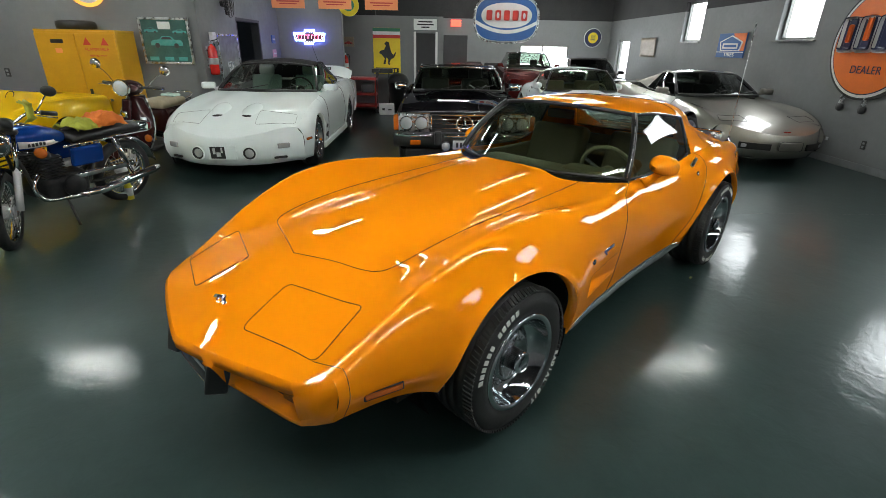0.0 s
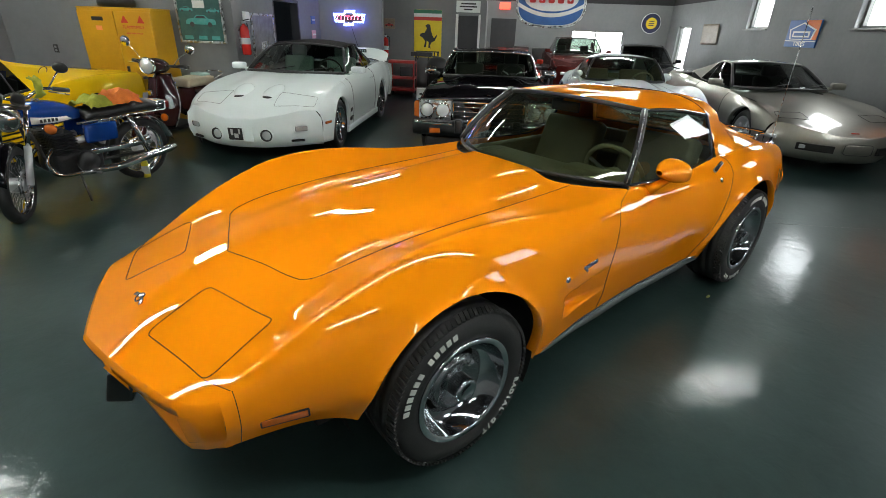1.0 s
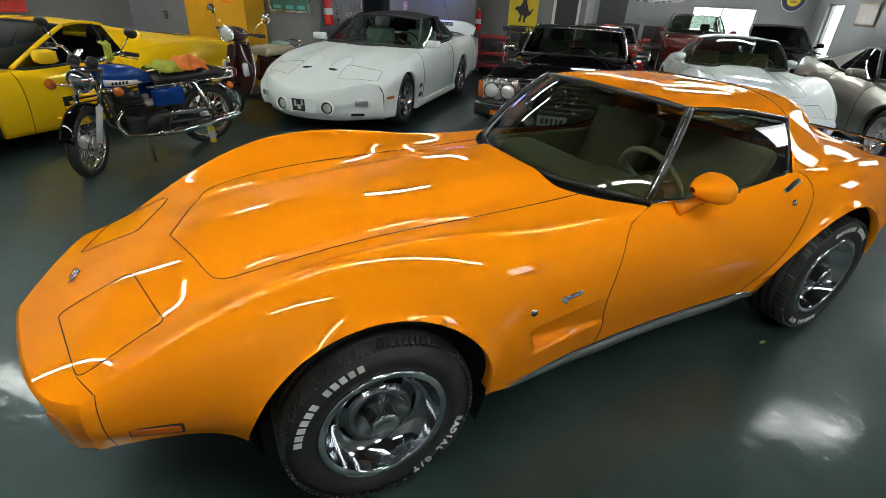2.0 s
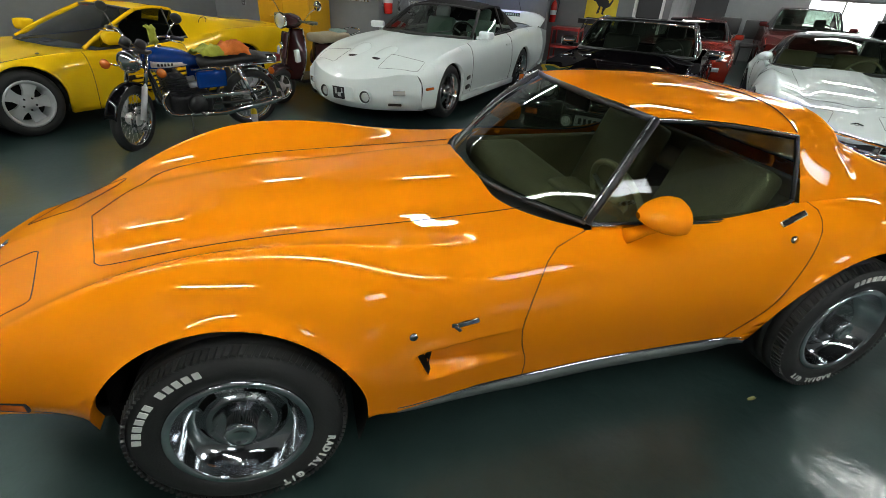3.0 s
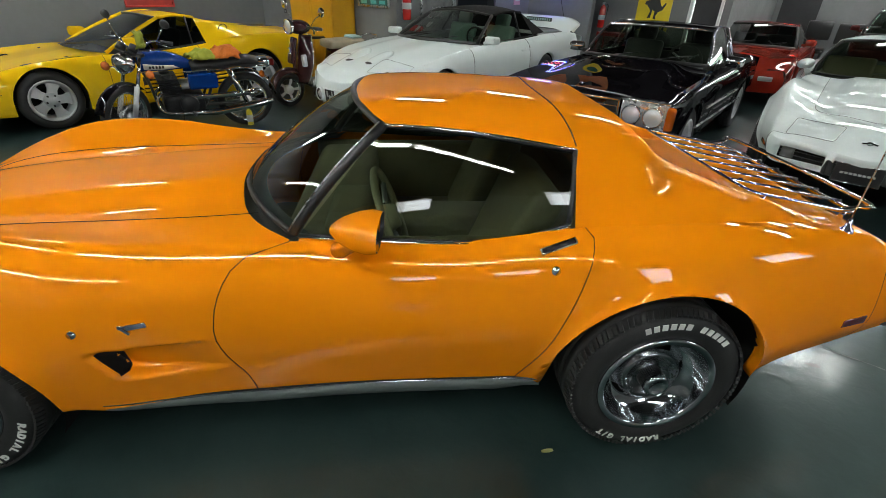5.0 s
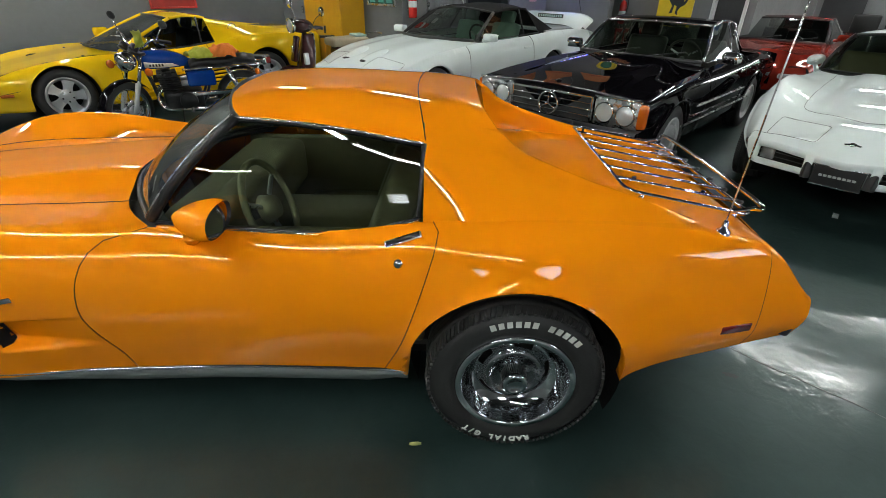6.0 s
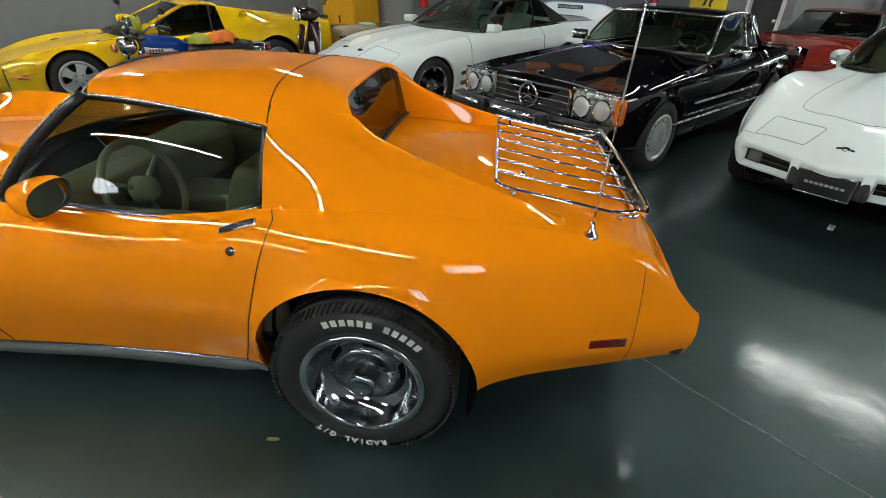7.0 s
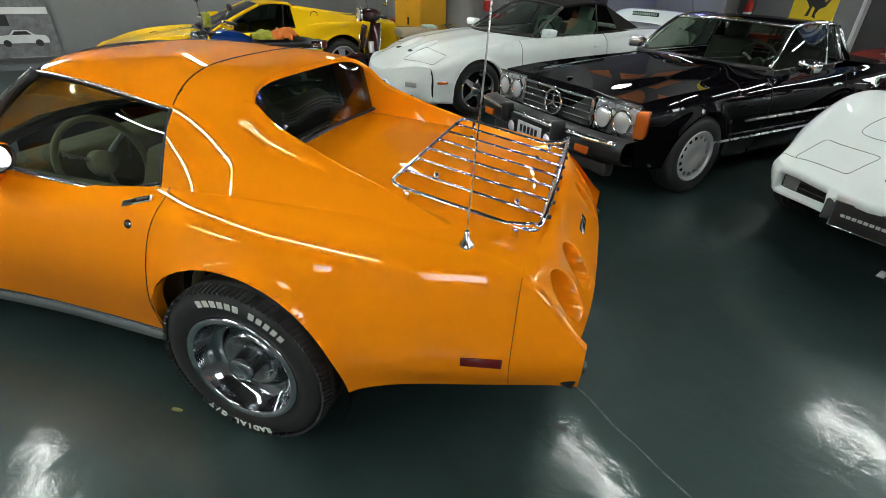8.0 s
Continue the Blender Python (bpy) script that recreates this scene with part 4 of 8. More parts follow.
    for q in prof:
        row = []
        for k in np.linspace(-1, 1, 221):
            p = Vector((q.x - 0.05 * abs(k) ** 3, k * 0.615 * q.y, q.z))
            d = min(math.hypot(abs(p.y) - y, p.z - LAMP_Z) for y in (0.295, 0.49))
            g = min(max((LAMP_R - d) / 0.014, 0), 1)
            p.x += (3.452 - 0.05 * abs(k) ** 3 - p.x) * g * g * (3 - 2 * g)
            row.append(p)
        rows.append(row)
    tail = part("rear_bumper", fixed(grid_bm(rows)), colour, car, "body-coloured tail with round hollows for the lamps")
    for e in (-1, 1):
        for y in (0.295, 0.49):
            lamp = new("tail_lamp")
            lamp.parent = car
            lamp.matrix_basis = pose(3.454 - 0.05 * (y / 0.63) ** 3, e * y, LAMP_Z, 0, 90, 0)
            part("bezel", fixed(lathe_bm([(0.061, -0.004), (0.060, 0.012), (0.054, 0.013), (0.052, 0.004)], 36, "z")), TRIM, lamp)
            part("lens", fixed(lathe_bm([(0.053, 0.004), (0.04, 0.009), (0.0, 0.012)], 36, "z")), RED_LENS, lamp, "round red lens")
        part("corner_guard", box_bm(0.045, 0.045, 0.105, 0.012, (3.578, e * 0.604, 0.452), Euler((0, radians(20), 0)).to_matrix(), seg=2), TRIM, tail)
    part("number_plate_bars", box_bm(0.01, 0.30, 0.10, 0.003, (3.60, 0, 0.47)), PLATE, tail, smooth=False)
    part("rear_valance", box_bm(0.10, 1.0, 0.08, 0.03, (3.49, 0, 0.35)), TRIM, car)
    part("tail_emblem", box_bm(0.006, 0.15, 0.032, 0.004, (3.535, 0, 0.685), Euler((0, radians(-40), 0)).to_matrix()), CHROME, tail)
    # Sill covers, floor pan, wheel houses.
    rows = []
    for x in np.linspace(0.50, 2.085, 30):
        p = b.side(x, 0.0)
        rise = 0.0
        k = min(1, 0.06 + (x - 0.50) / 0.55, 0.1 + (2.085 - x) / 0.16)
        rows.append([p + Vector((0, -0.010 * k, 0.020 + rise * 0.3)), p + Vector((0, -0.018 * k, 0.008)), p + Vector((0, -0.013 * k, -0.030 * k + rise * 0.2)), p + Vector((0, 0.05, -0.042 * k + rise * 0.2))])
    both_sides("sill_cover", rows, SILLMETAL, car, "satin metal sill cover")
    both_sides("sill_bright_line", [[p + Vector((0, -0.004, 0.003)), p + Vector((0, -0.007, 0.008)), p + Vector((0, -0.002, 0.012))] for p in [r[0] for r in rows]], CHROME, car, "thin bright sill line")
    both_sides("sill_groove", [[p + Vector((0, -0.003, 0.012)), p + Vector((0, -0.003, 0.022))] for p in [r[0] + Vector((0, 0, -0.004)) for r in rows]], TRIM, car)
    part("floor_pan", box_bm(3.7, 1.2, 0.05, 0.01, (1.35, 0, 0.29)), WELL, car, smooth=False)
    wheel_house(car, -0.008, 0.335, 0.402, 0.80, 0.45)
    wheel_house(car, 2.484, 0.335, 0.398, 0.80, 0.45)
    for x, w, turn, y in ((-0.004, 0.235, -48, 0.716), (2.486, 0.245, 12, 0.722)):
        for e in (-1, 1):
            wheel(car, (x, e * y, 0.329), e, 0.328, w, 0.210, "rally", ALLOY, turn=turn if e < 0 else 15, letters=True)
    # Dark patch over the dented skin paints the shade at the vent's front.
    rows = []
    for k in range(13):
        row = []
        for f in np.linspace(0.10, 0.90, 15):
            z = 0.392 + 0.140 * f
            x = 0.556 + 0.39 * (0.53 - z) + (0.010 + 0.060 * f) * k / 12
            prof = b.curve(x)[1]
            row.append(Vector((x, -float(np.interp(z, prof[:, 1], prof[:, 0])) - 0.007, z)))
        rows.append(row)
    both_sides("fender_vent", rows, WELL, car, "dark patch painting the shade at the fender vent's front")
    # Shut lines: doors, hood, flip-up lamps, bumper covers.
    fr = [0.0] + [k / 16 for k in range(1, 17)]
    off = lambda p: p + Vector((0, -0.0012, 0.0))
    seam(car, [off(b.side(door_front(f), f)) for f in fr])
    seam(car, [off(b.side(door_rear(f), f)) for f in fr])
    line = smooth_path([(1.04, 0.665, 0), (0.8, 0.655, 0), (0.3, 0.64, 0), (0.0, 0.645, 0), (-0.2, 0.655, 0), (-0.32, 0.655, 0), (-0.39, 0.635, 0), (-0.425, 0.585, 0)], 8)
    line += [Vector((-0.425 - 0.125 * k / 12, 0.585 * (1 - k / 12), 0)) for k in range(1, 13)]
    seam(car, [b.top(q.x, q.y) + Vector((0, 0, 0.0006)) for q in line])
    lid = rounded_patch(b, [(-0.892, 0.345), (-0.672, 0.265), (-0.566, 0.80), (-0.800, 0.872)], 0.04)
    ring = [b.top(q.x, q.y) + Vector((0, 0, 0.0006)) for q in lid]
    seam(car, ring + ring[:1])
    seam(car, [b.side(-0.75, f) + Vector((0, -0.0004, 0)) for f in fr], 0.0013)
    seam(car, [b.top(-0.752 - 0.05 * (1 - q) / 0.14, q) + Vector((0, 0, 0.0006)) for q in (0.995, 0.96, 0.93, 0.9, 0.86)], 0.0013)
    seam(car, [b.side(3.385, f) + Vector((0, -0.0002, 0)) for f in fr], 0.0011)
    # Lamps and badges on the skin.
    def skin(x, z):
        """Half width of the body at x and z, and how far it leans in there, in degrees."""
        prof = b.curve(x)[1]
        y0, y1 = (float(np.interp(q, prof[:, 1], prof[:, 0])) for q in (z - 0.02, z + 0.02))
        return (y0 + y1) / 2, math.degrees(math.atan2(y0 - y1, 0.04))
    handle_y, handle_lean = skin(2.08, 0.846)
    badge_y, badge_lean = skin(0.69, 0.632)
    lock_y, fender_y = skin(2.066, 0.780)[0], skin(0.54, 0.621)[0]
    for e in (-1, 1):
        p = b.side(-0.63, 0.42)
        mk = new("side_marker")
        mk.parent = car
        y = float(np.interp(0.462, b.curve(-0.63)[1][:, 1], b.curve(-0.63)[1][:, 0]))
        mk.matrix_basis = pose(-0.63, e * (y + 0.002), 0.462, 0, -3, e * 19)
        part("bezel", box_bm(0.146, 0.010, 0.034, 0.004), SEAM, mk)
        part("lens", box_bm(0.136, 0.012, 0.025, 0.004, (0, e * 0.001, 0)), AMBER_LENS, mk, "amber marker lens")
        p = b.side(3.30, 0.4)
        part("side_marker", box_bm(0.13, 0.012, 0.036, 0.005, (3.30, e * (abs(p.y) + 0.001), 0.505), Euler((0, 0, e * radians(-13))).to_matrix()), RED_LENS, car, "dark red side marker")
        p = b.side(0.54, 0.72)
        part("fender_lock", cyl_bm(0.014, 0.013, (0.54, e * (fender_y - 0.01), 0.621), (0.54, e * (fender_y + 0.005), 0.622), 18), CHROME, car)
        part("door_lock", cyl_bm(0.016, 0.015, (2.066, e * (lock_y - 0.01), 0.779), (2.066, e * (lock_y + 0.006), 0.782), 18), CHROME, car)
        # Crossed-flags badge, as two plain slanted strips and a spear.
        badge = new("fender_badge")
        badge.parent = car
        badge.matrix_basis = pose(0.69, e * (badge_y + 0.001), 0.632, e * badge_lean, 0, 4 * e)
        part("flag", box_bm(0.06, 0.006, 0.018, 0.003, (-0.03, 0, 0.002), Euler((0, radians(10), 0)).to_matrix()), CHROME, badge)
        part("flag", box_bm(0.07, 0.006, 0.02, 0.003, (0.035, 0, 0.006), Euler((0, radians(-14), 0)).to_matrix()), CHROME, badge)
        part("spear", box_bm(0.03, 0.007, 0.012, 0.002, (0.0, 0, -0.014), Euler((0, radians(45), 0)).to_matrix()), CHROME, badge)
        # Door handle: a chrome flap set in a dark recess.
        hd = new("door_handle")
        hd.parent = car
        hd.matrix_basis = pose(2.08, e * (handle_y + 0.001), 0.847, e * (handle_lean - 90), -16, e * -8)
        part("rim", box_bm(0.128, 0.024, 0.008, 0.003, (0, 0, 0.003)), STEEL, hd, "bright metal rim")
        part("recess", box_bm(0.118, 0.0165, 0.004, 0.001, (0, 0, 0.0062), seg=1), SEAM, hd)
        part("flap", box_bm(0.050, 0.012, 0.004, 0.001, (0.028, 0.0, 0.0072), seg=1), TRIM, hd, "black pull flap")
        # Bullet mirror on a stalk.
        mi = new("door_mirror")
        mi.parent = car
        mi.matrix_basis = pose(1.432, e * 0.728, 0.922, 0, 3, e * 8)
        rows = []
        for k in range(15):
            q = k / 14
            x = -0.095 + 0.155 * q
            grow = math.sin(math.pi / 2 * min(1, 0.04 + q * 1.05)) ** 0.62 * (1 - 0.08 * max(q - 0.8, 0) / 0.2)
            rows.append([Vector((x, 0.082 * grow * math.copysign(abs(math.cos(a)) ** 0.85, math.cos(a)), (0.056 * math.copysign(abs(math.sin(a)) ** 0.8, math.sin(a)) - 0.010 * math.cos(a) * e) * grow + 0.006 * q)) for a in [2 * math.pi * j / 32 for j in range(33)]])
        part("shell", fixed(grid_bm(rows)), colour, mi)
        part("inner_lip", fixed(grid_bm([rows[-1], [Vector((p.x - 0.012, p.y * 0.93, p.z * 0.93)) for p in rows[-1]]])), TRIM, mi)
        part("mirror_glass", fixed(grid_bm([[Vector((0.048 - 0.22 * p.z * f + 0.10 * e * p.y * f, p.y * f, p.z * f)) for p in rows[-1]] for f in (0.93, 0.5, 0.0)])), CHROME, mi)
        part("stalk", tube_bm([(0.0, -e * 0.005, -0.035), (-0.03, -e * 0.02, -0.062), (-0.062, -e * 0.034, -0.085), (-0.085, -e * 0.05, -0.105)], 0.024, 12, taper=[1.0, 0.85, 1.05, 1.3]), colour, mi)
    nb = new("nose_badge")
    nb.parent = car
    pz = b.top(-0.87, 0).z
    nb.matrix_basis = pose(-0.87, 0, pz + 0.005, 0, -27, 0) @ Matrix.Scale(0.72, 4)
    part("flag", box_bm(0.022, 0.07, 0.006, 0.002, (0, 0.034, 0), Euler((0, 0, radians(18))).to_matrix()), CHROME, nb)
    part("flag", box_bm(0.022, 0.07, 0.006, 0.002, (0, -0.034, 0), Euler((0, 0, radians(-18))).to_matrix()), CHROME, nb)
    part("ring", fixed(lathe_bm([(0.022, 0), (0.026, 0.005), (0.03, 0)], 24, "z")), CHROME, nb)
    # Greenhouse.
    wb = bow((1.20, -0.625, 0.868), (1.20, 0.625, 0.868), 25, (-0.28, 0, 0.02))
    wt = bow((1.50, -0.478, 1.185), (1.50, 0.478, 1.185), 25, (-0.13, 0, 0.035))
    g = part("windshield", fixed(grid_bm(coons(wb, wt, bow(wb[0], wt[0], 9, (-0.015, -0.02, 0.01)), bow(wb[-1], wt[-1], 9, (-0.015, 0.02, 0.01)), 0.008, (-0.7, 0, 0.7)))), GLASS, car, "raked curved windshield")
    part("windshield_seal", tube_bm(wb, 0.011, 6), TRIM, car)
    cowl = []
    for s in np.linspace(-1, 1, 29):
        p = b.top(cowl_x(abs(s)), abs(s))
        q = Vector((1.20 - 0.27 * (1 - s * s), 0.625 * s, 0.862 + 0.012 * (1 - s * s)))
        a0 = Vector((p.x, math.copysign(abs(p.y), s), p.z))
        cowl.append([a0, a0 + Vector((0.004, 0, -0.03)), q + Vector((0.03, 0, -0.02)), q + Vector((0.06, 0, 0.0))])
    part("cowl_trough", fixed(grid_bm(cowl)), TRIM, car, "black wiper recess")
    part("windshield_header", tube_bm(wt, 0.013, 8), TRIM, car)
    for e in (-1, 1):
        pil = bow((1.20, e * 0.628, 0.868), (1.50, e * 0.482, 1.188), 9, (-0.015, e * 0.02, 0.01))
        part("windshield_pillar", tube_bm(pil, 0.018, 8), TRIM, car, "black windshield pillar")
        part("pillar_bright_strip", tube_bm([p + Vector((-0.012, e * 0.008, 0.013)) for p in pil], 0.003, 6), STEEL, car)
    rail = [Vector((1.50, -0.484, 1.190)), Vector((1.65, -0.500, 1.186)), Vector((1.85, -0.513, 1.168)), Vector((2.145, -0.528, 1.124))]
    rail = smooth_path(rail, 6)
    belt = [Vector((1.22, -0.628, 0.862)), Vector((1.5, -0.634, 0.846)), Vector((1.70, -0.634, 0.836)), Vector((1.85, -0.634, 0.834)), Vector((1.95, -0.634, 0.842)), Vector((2.04, -0.632, 0.868)), Vector((2.130, -0.626, 0.893))]
    belt = smooth_path(belt, 3)
    both_sides("side_window", coons(belt, rail, bow(belt[0], rail[0], 9, (0, -0.02, 0)), bow(belt[-1], rail[-1], 9, (0, -0.014, 0)), 0.007, (0, -1, 0)), GLASS, car, "tinted door window")
    both_sides("belt_ledge", [[p + Vector((0, -0.004, -0.004)) for p in belt], [Vector((p.x, -b.crown(p.x)[0], b.crown(p.x)[1])) for p in belt]], colour, car)
    for e in (1, -1):
        fl = [Vector((p.x, p.y * e, p.z)) for p in belt]
        part("belt_strip", tube_bm([p + Vector((0, -0.006 * e, 0.002)) for p in fl], 0.006, 6), TRIM, car)
        part("belt_bright_strip", tube_bm([p + Vector((0, -0.014 * e, -0.002)) for p in fl], 0.004, 6), CHROME, car)
        rl = [Vector((p.x, p.y * e, p.z)) for p in rail]
        part("roof_rail_seal", tube_bm([p + Vector((0, 0.004 * e, -0.006)) for p in rl], 0.012, 6), TRIM, car)
        part("roof_rail_strip", tube_bm([p + Vector((0, -0.006 * e, 0.002)) for p in rl], 0.005, 6), CHROME, car)
        part("window_rear_seal", tube_bm([Vector((p.x, p.y * e, p.z)) for p in bow(belt[-1], rail[-1], 8, (0.0, -0.008, 0))], 0.010, 6), TRIM, car)
    # Roof: crowned panels from the header to the rear window.
    def roof_pt(x, s):
        yr = pchip([(1.36, 0.478), (1.50, 0.484), (1.65, 0.500), (1.85, 0.513), (2.145, 0.530), (2.28, 0.514), (2.40, 0.497)], x)
        ze = pchip([(1.36, 1.19), (1.50, 1.190), (1.65, 1.187), (1.85, 1.170), (2.145, 1.128), (2.28, 1.102), (2.40, 1.075)], x)
        zm = pchip([(1.36, 1.222), (1.6, 1.244), (1.85, 1.246), (2.1, 1.232), (2.28, 1.213), (2.42, 1.186)], x)
        return Vector((x, s * yr, ze + (zm - ze) * (1 - abs(s) ** (3.2 + 4.0 * min(max((x - 2.0) / 0.4, 0), 1)))))
    front_x = lambda s: 1.372 + 0.13 * s * s
    seam_x = lambda s: 2.10 + 0.05 * abs(s) ** 2
    rear_x = lambda s: 2.345 + 0.055 * min(abs(s) / 0.866, 1) ** 5
    def roof_rows(fx, rx, n, w=1.0):
        return [[roof_pt(fx(s) + (rx(s) - fx(s)) * i / n, s) for s in np.linspace(-w, w, 41)] for i in range(n + 1)]
    part("roof_panel", fixed(grid_bm(roof_rows(front_x, seam_x, 18))), colour, car, "lift-out roof panel")
    part("rear_roof", fixed(grid_bm(roof_rows(seam_x, rear_x, 14, 0.866))), colour, car)
    seam(car, [roof_pt(seam_x(s), s) + Vector((0, 0, 0.001)) for s in np.linspace(-0.985, 0.985, 31)], 0.0022, both=False)
    # Sail panels running down to the tail on each side of the upright rear window.
    sail_x = [2.145, 2.155, 2.17, 2.20, 2.24, 2.28, 2.32, 2.36, 2.40, 2.425, 2.45, 2.48, 2.52, 2.58, 2.65, 2.75, 2.85, 2.95, 3.05, 3.13]
    rows = []
    for x in sail_x:
        yo, zo = b.crown(x)
        t = (x - 2.145) / 0.985
        out = Vector((x, -yo - 0.004, zo - 0.008))
        if x <= 2.40:
            over = [roof_pt(x, -1 + 0.135 * k / 8) for k in range(9)]
        else:
            rz = pchip([(2.40, 1.148), (2.425, 1.134), (2.45, 1.11), (2.48, 1.085), (2.523, 1.062), (2.64, 1.016), (2.76, 0.973), (2.95, 0.918), (3.13, 0.856)], x)
            ry = pchip([(2.40, 0.430), (2.45, 0.436), (2.523, 0.437), (2.64, 0.449), (2.76, 0.465), (2.95, 0.49), (3.13, 0.53)], x)
            k = 1 - (x - 2.40) / 0.73
            ridge = Vector((x, -ry, max(rz, zo + 0.002)))
            edge = Vector((x, -ry - 0.067 * k ** 0.7, max(rz - 0.073 * k ** 1.6, zo + 0.002)))
            mid = Vector((x, -ry - 0.045 * k, ridge.z - 0.012 * k))
            over = [edge * (1 - f) ** 2 + mid * 2 * f * (1 - f) + ridge * f * f for f in [j / 8 for j in range(9)]]
        row = []
        for k in range(12):
            f = k / 12
            p = out.lerp(over[0], f)
            p.y -= 0.012 * 4 * f * (1 - f) * (1 - t)
            p.z -= 0.020 * math.sin(math.pi * f) * (1 - t) * (1 - f)
            row.append(p)
        row += over
        ridge = over[-1]
        if x >= 2.40:
            dz = b.top(x, 0.66).z
            iy = pchip([(2.40, 0.420), (2.6, 0.427), (2.9, 0.455), (3.13, 0.47)], x)
            for k in range(1, 7):
                f = k / 6
                p = ridge.lerp(Vector((x, -iy, dz - 0.004)), f)
                p.z += 0.012 * math.sin(math.pi * f) * (1 - t) * (1 - f)
                row.append(p)
        else:
            row += [ridge] * 6
        rows.append(row)
    both_sides("sail_panel", rows, colour, car, "sloping sail panel beside the rear window")
    # Upright rear window in its tunnel.
    rt = [roof_pt(rear_x(s), s) for s in np.linspace(-0.866, 0.866, 33)]
    rb = [Vector((2.452 - 0.02 * (1 - abs(k) ** 2), k * 0.420, b.top(2.44, 0.5).z + 0.004)) for k in np.linspace(-1, 1, 33)]
    rti = [p + Vector((0.004, 0, -0.018)) for p in rt]
    part("rear_window_surround", fixed(grid_bm([rt, [p + Vector((0.006, 0, -0.006)) for p in rt], rti])), colour, car)
    part("rear_window", fixed(grid_bm(coons([p + Vector((-0.02, 0, 0)) for p in rb], [p + Vector((-0.012, -0.012 * p.y / 0.43, 0.004)) for p in rti], None, None, 0.0))), DARKGLASS, car, "upright dark rear window")
    part("rear_window_seal", tube_bm([p + Vector((-0.012, 0, 0.002)) for p in rb], 0.008, 6), TRIM, car)
    # Cabin.
    part("cabin_floor", box_bm(1.6, 1.2, 0.03, 0, (1.6, 0, 0.32)), DARKVINYL, car, smooth=False)
    part("bulkhead", box_bm(0.05, 1.22, 0.56, 0.01, (2.36, 0, 0.62)), TAN, car)
    part("rear_shelf", box_bm(0.35, 1.16, 0.03, 0.01, (2.25, 0, 0.80)), TAN, car)
    part("centre_console", box_bm(1.2, 0.22, 0.34, 0.04, (1.55, 0, 0.5)), TAN, car)
    dash = box_bm(0.3, 1.02, 0.24, 0.06, (1.285, 0, 0.715), seg=3)
    part("dashboard", dash, DARKVINYL if colour is not ORANGE else TAN, car, "padded dashboard")
    part("instrument_hood", box_bm(0.16, 0.4, 0.12, 0.04, (1.36, -0.34, 0.795), seg=3), TAN, car)
    for e in (-1, 1):
        part("door_panel", box_bm(1.05, 0.05, 0.5, 0.02, (1.62, e * 0.585, 0.575)), TAN, car)
        seat(car, 1.68, e * 0.34, 0.36, TAN, 0.48, "bucket_seat", 22, False)
    steering_wheel(car, 1.52, -0.36, 0.80, 0.19, WHEELTAN)
    part("interior_mirror", box_bm(0.02, 0.2, 0.06, 0.01, (1.46, 0, 1.15)), TRIM, car)
    if rack:
        luggage_rack(car, b)
    # Radio mast.
    if rack:
        mast = new("radio_mast")
        mast.parent = car
        mast.matrix_basis = pose(3.206, -0.597, 0.845)
        part("base", fixed(lathe_bm([(0.026, -0.01), (0.023, 0.006), (0.011, 0.018), (0.009, 0.04), (0.006, 0.045), (0.0, 0.045)], 20, "z")), CHROME, mast)
        part("rod", tube_bm([(0, 0, 0.05), (0.02, 0.01, 0.50), (0.035, 0.015, 0.92)], 0.0028, 6), STEEL, mast)
    return car


def luggage_rack(car, b):
    rk = new("luggage_rack")
    rk.parent = car
    x0, x1, hw = 2.895, 3.395, 0.45
    z = lambda x: 0.935 - (x - 2.9) * 0.19
    def rounded(x0, x1, hw, lift):
        pts = []
        for cx, cy, a0 in ((x1 - 0.05, hw - 0.05, 0), (x0 + 0.05, hw - 0.05, 90), (x0 + 0.05, -hw + 0.05, 180), (x1 - 0.05, -hw + 0.05, 270)):
            for k in range(6):
                a = radians(a0 + 18 * k)
                x, y = cx + 0.05 * math.cos(a), cy + 0.05 * math.sin(a)
                pts.append((x, y, z(x) + lift))
        return pts
    part("outer_rail", tube_bm(rounded(x0, x1, hw, 0), 0.0085, 8, closed=True), CHROME, rk, "chrome rack rail")
    rear = [(x1 - 0.10, -hw, z(x1 - 0.1)), (x1 - 0.02, -hw, z(x1) + 0.03), (x1 + 0.015, -hw + 0.04, z(x1) + 0.05), (x1 + 0.015, hw - 0.04, z(x1) + 0.05), (x1 - 0.02, hw, z(x1) + 0.03), (x1 - 0.10, hw, z(x1 - 0.1))]
    part("raised_rail", tube_bm(smooth_path(rear, 5), 0.0085, 8), CHROME, rk)
    for k in range(6):
        y = -hw + (k + 1) * 2 * hw / 7
        part("slat", tube_bm([(x0, y, z(x0) + 0.004), (x1 + 0.012, y, z(x1) + 0.004)], 0.0078, 8), CHROME, rk)
        part("slat_tip", tube_bm([(x1 + 0.010, y, z(x1) + 0.004), (x1 + 0.030, y, z(x1) + 0.002)], 0.0085, 8), TRIM, rk, "black rubber tip")
    for y in (-0.25, 0.25):
        for x in (x0 + 0.1, x1 - 0.1):
            part("foot", cyl_bm(0.011, 0.009, (x, y, b.top(x, abs(y) / 0.62).z - 0.004), (x, y, z(x)), 12), CHROME, rk)
    for y in (-hw, hw):
        for x in (x0 + 0.06, x1 - 0.07):
            part("foot", cyl_bm(0.011, 0.009, (x, y * 0.98, b.top(x, abs(y) / 0.62).z - 0.004), (x, y, z(x)), 12), CHROME, rk)


low_coupe("sports_coupe", pose(0, 0, 0), "bright orange low sports coupe with a chrome luggage rack", ORANGE, True)
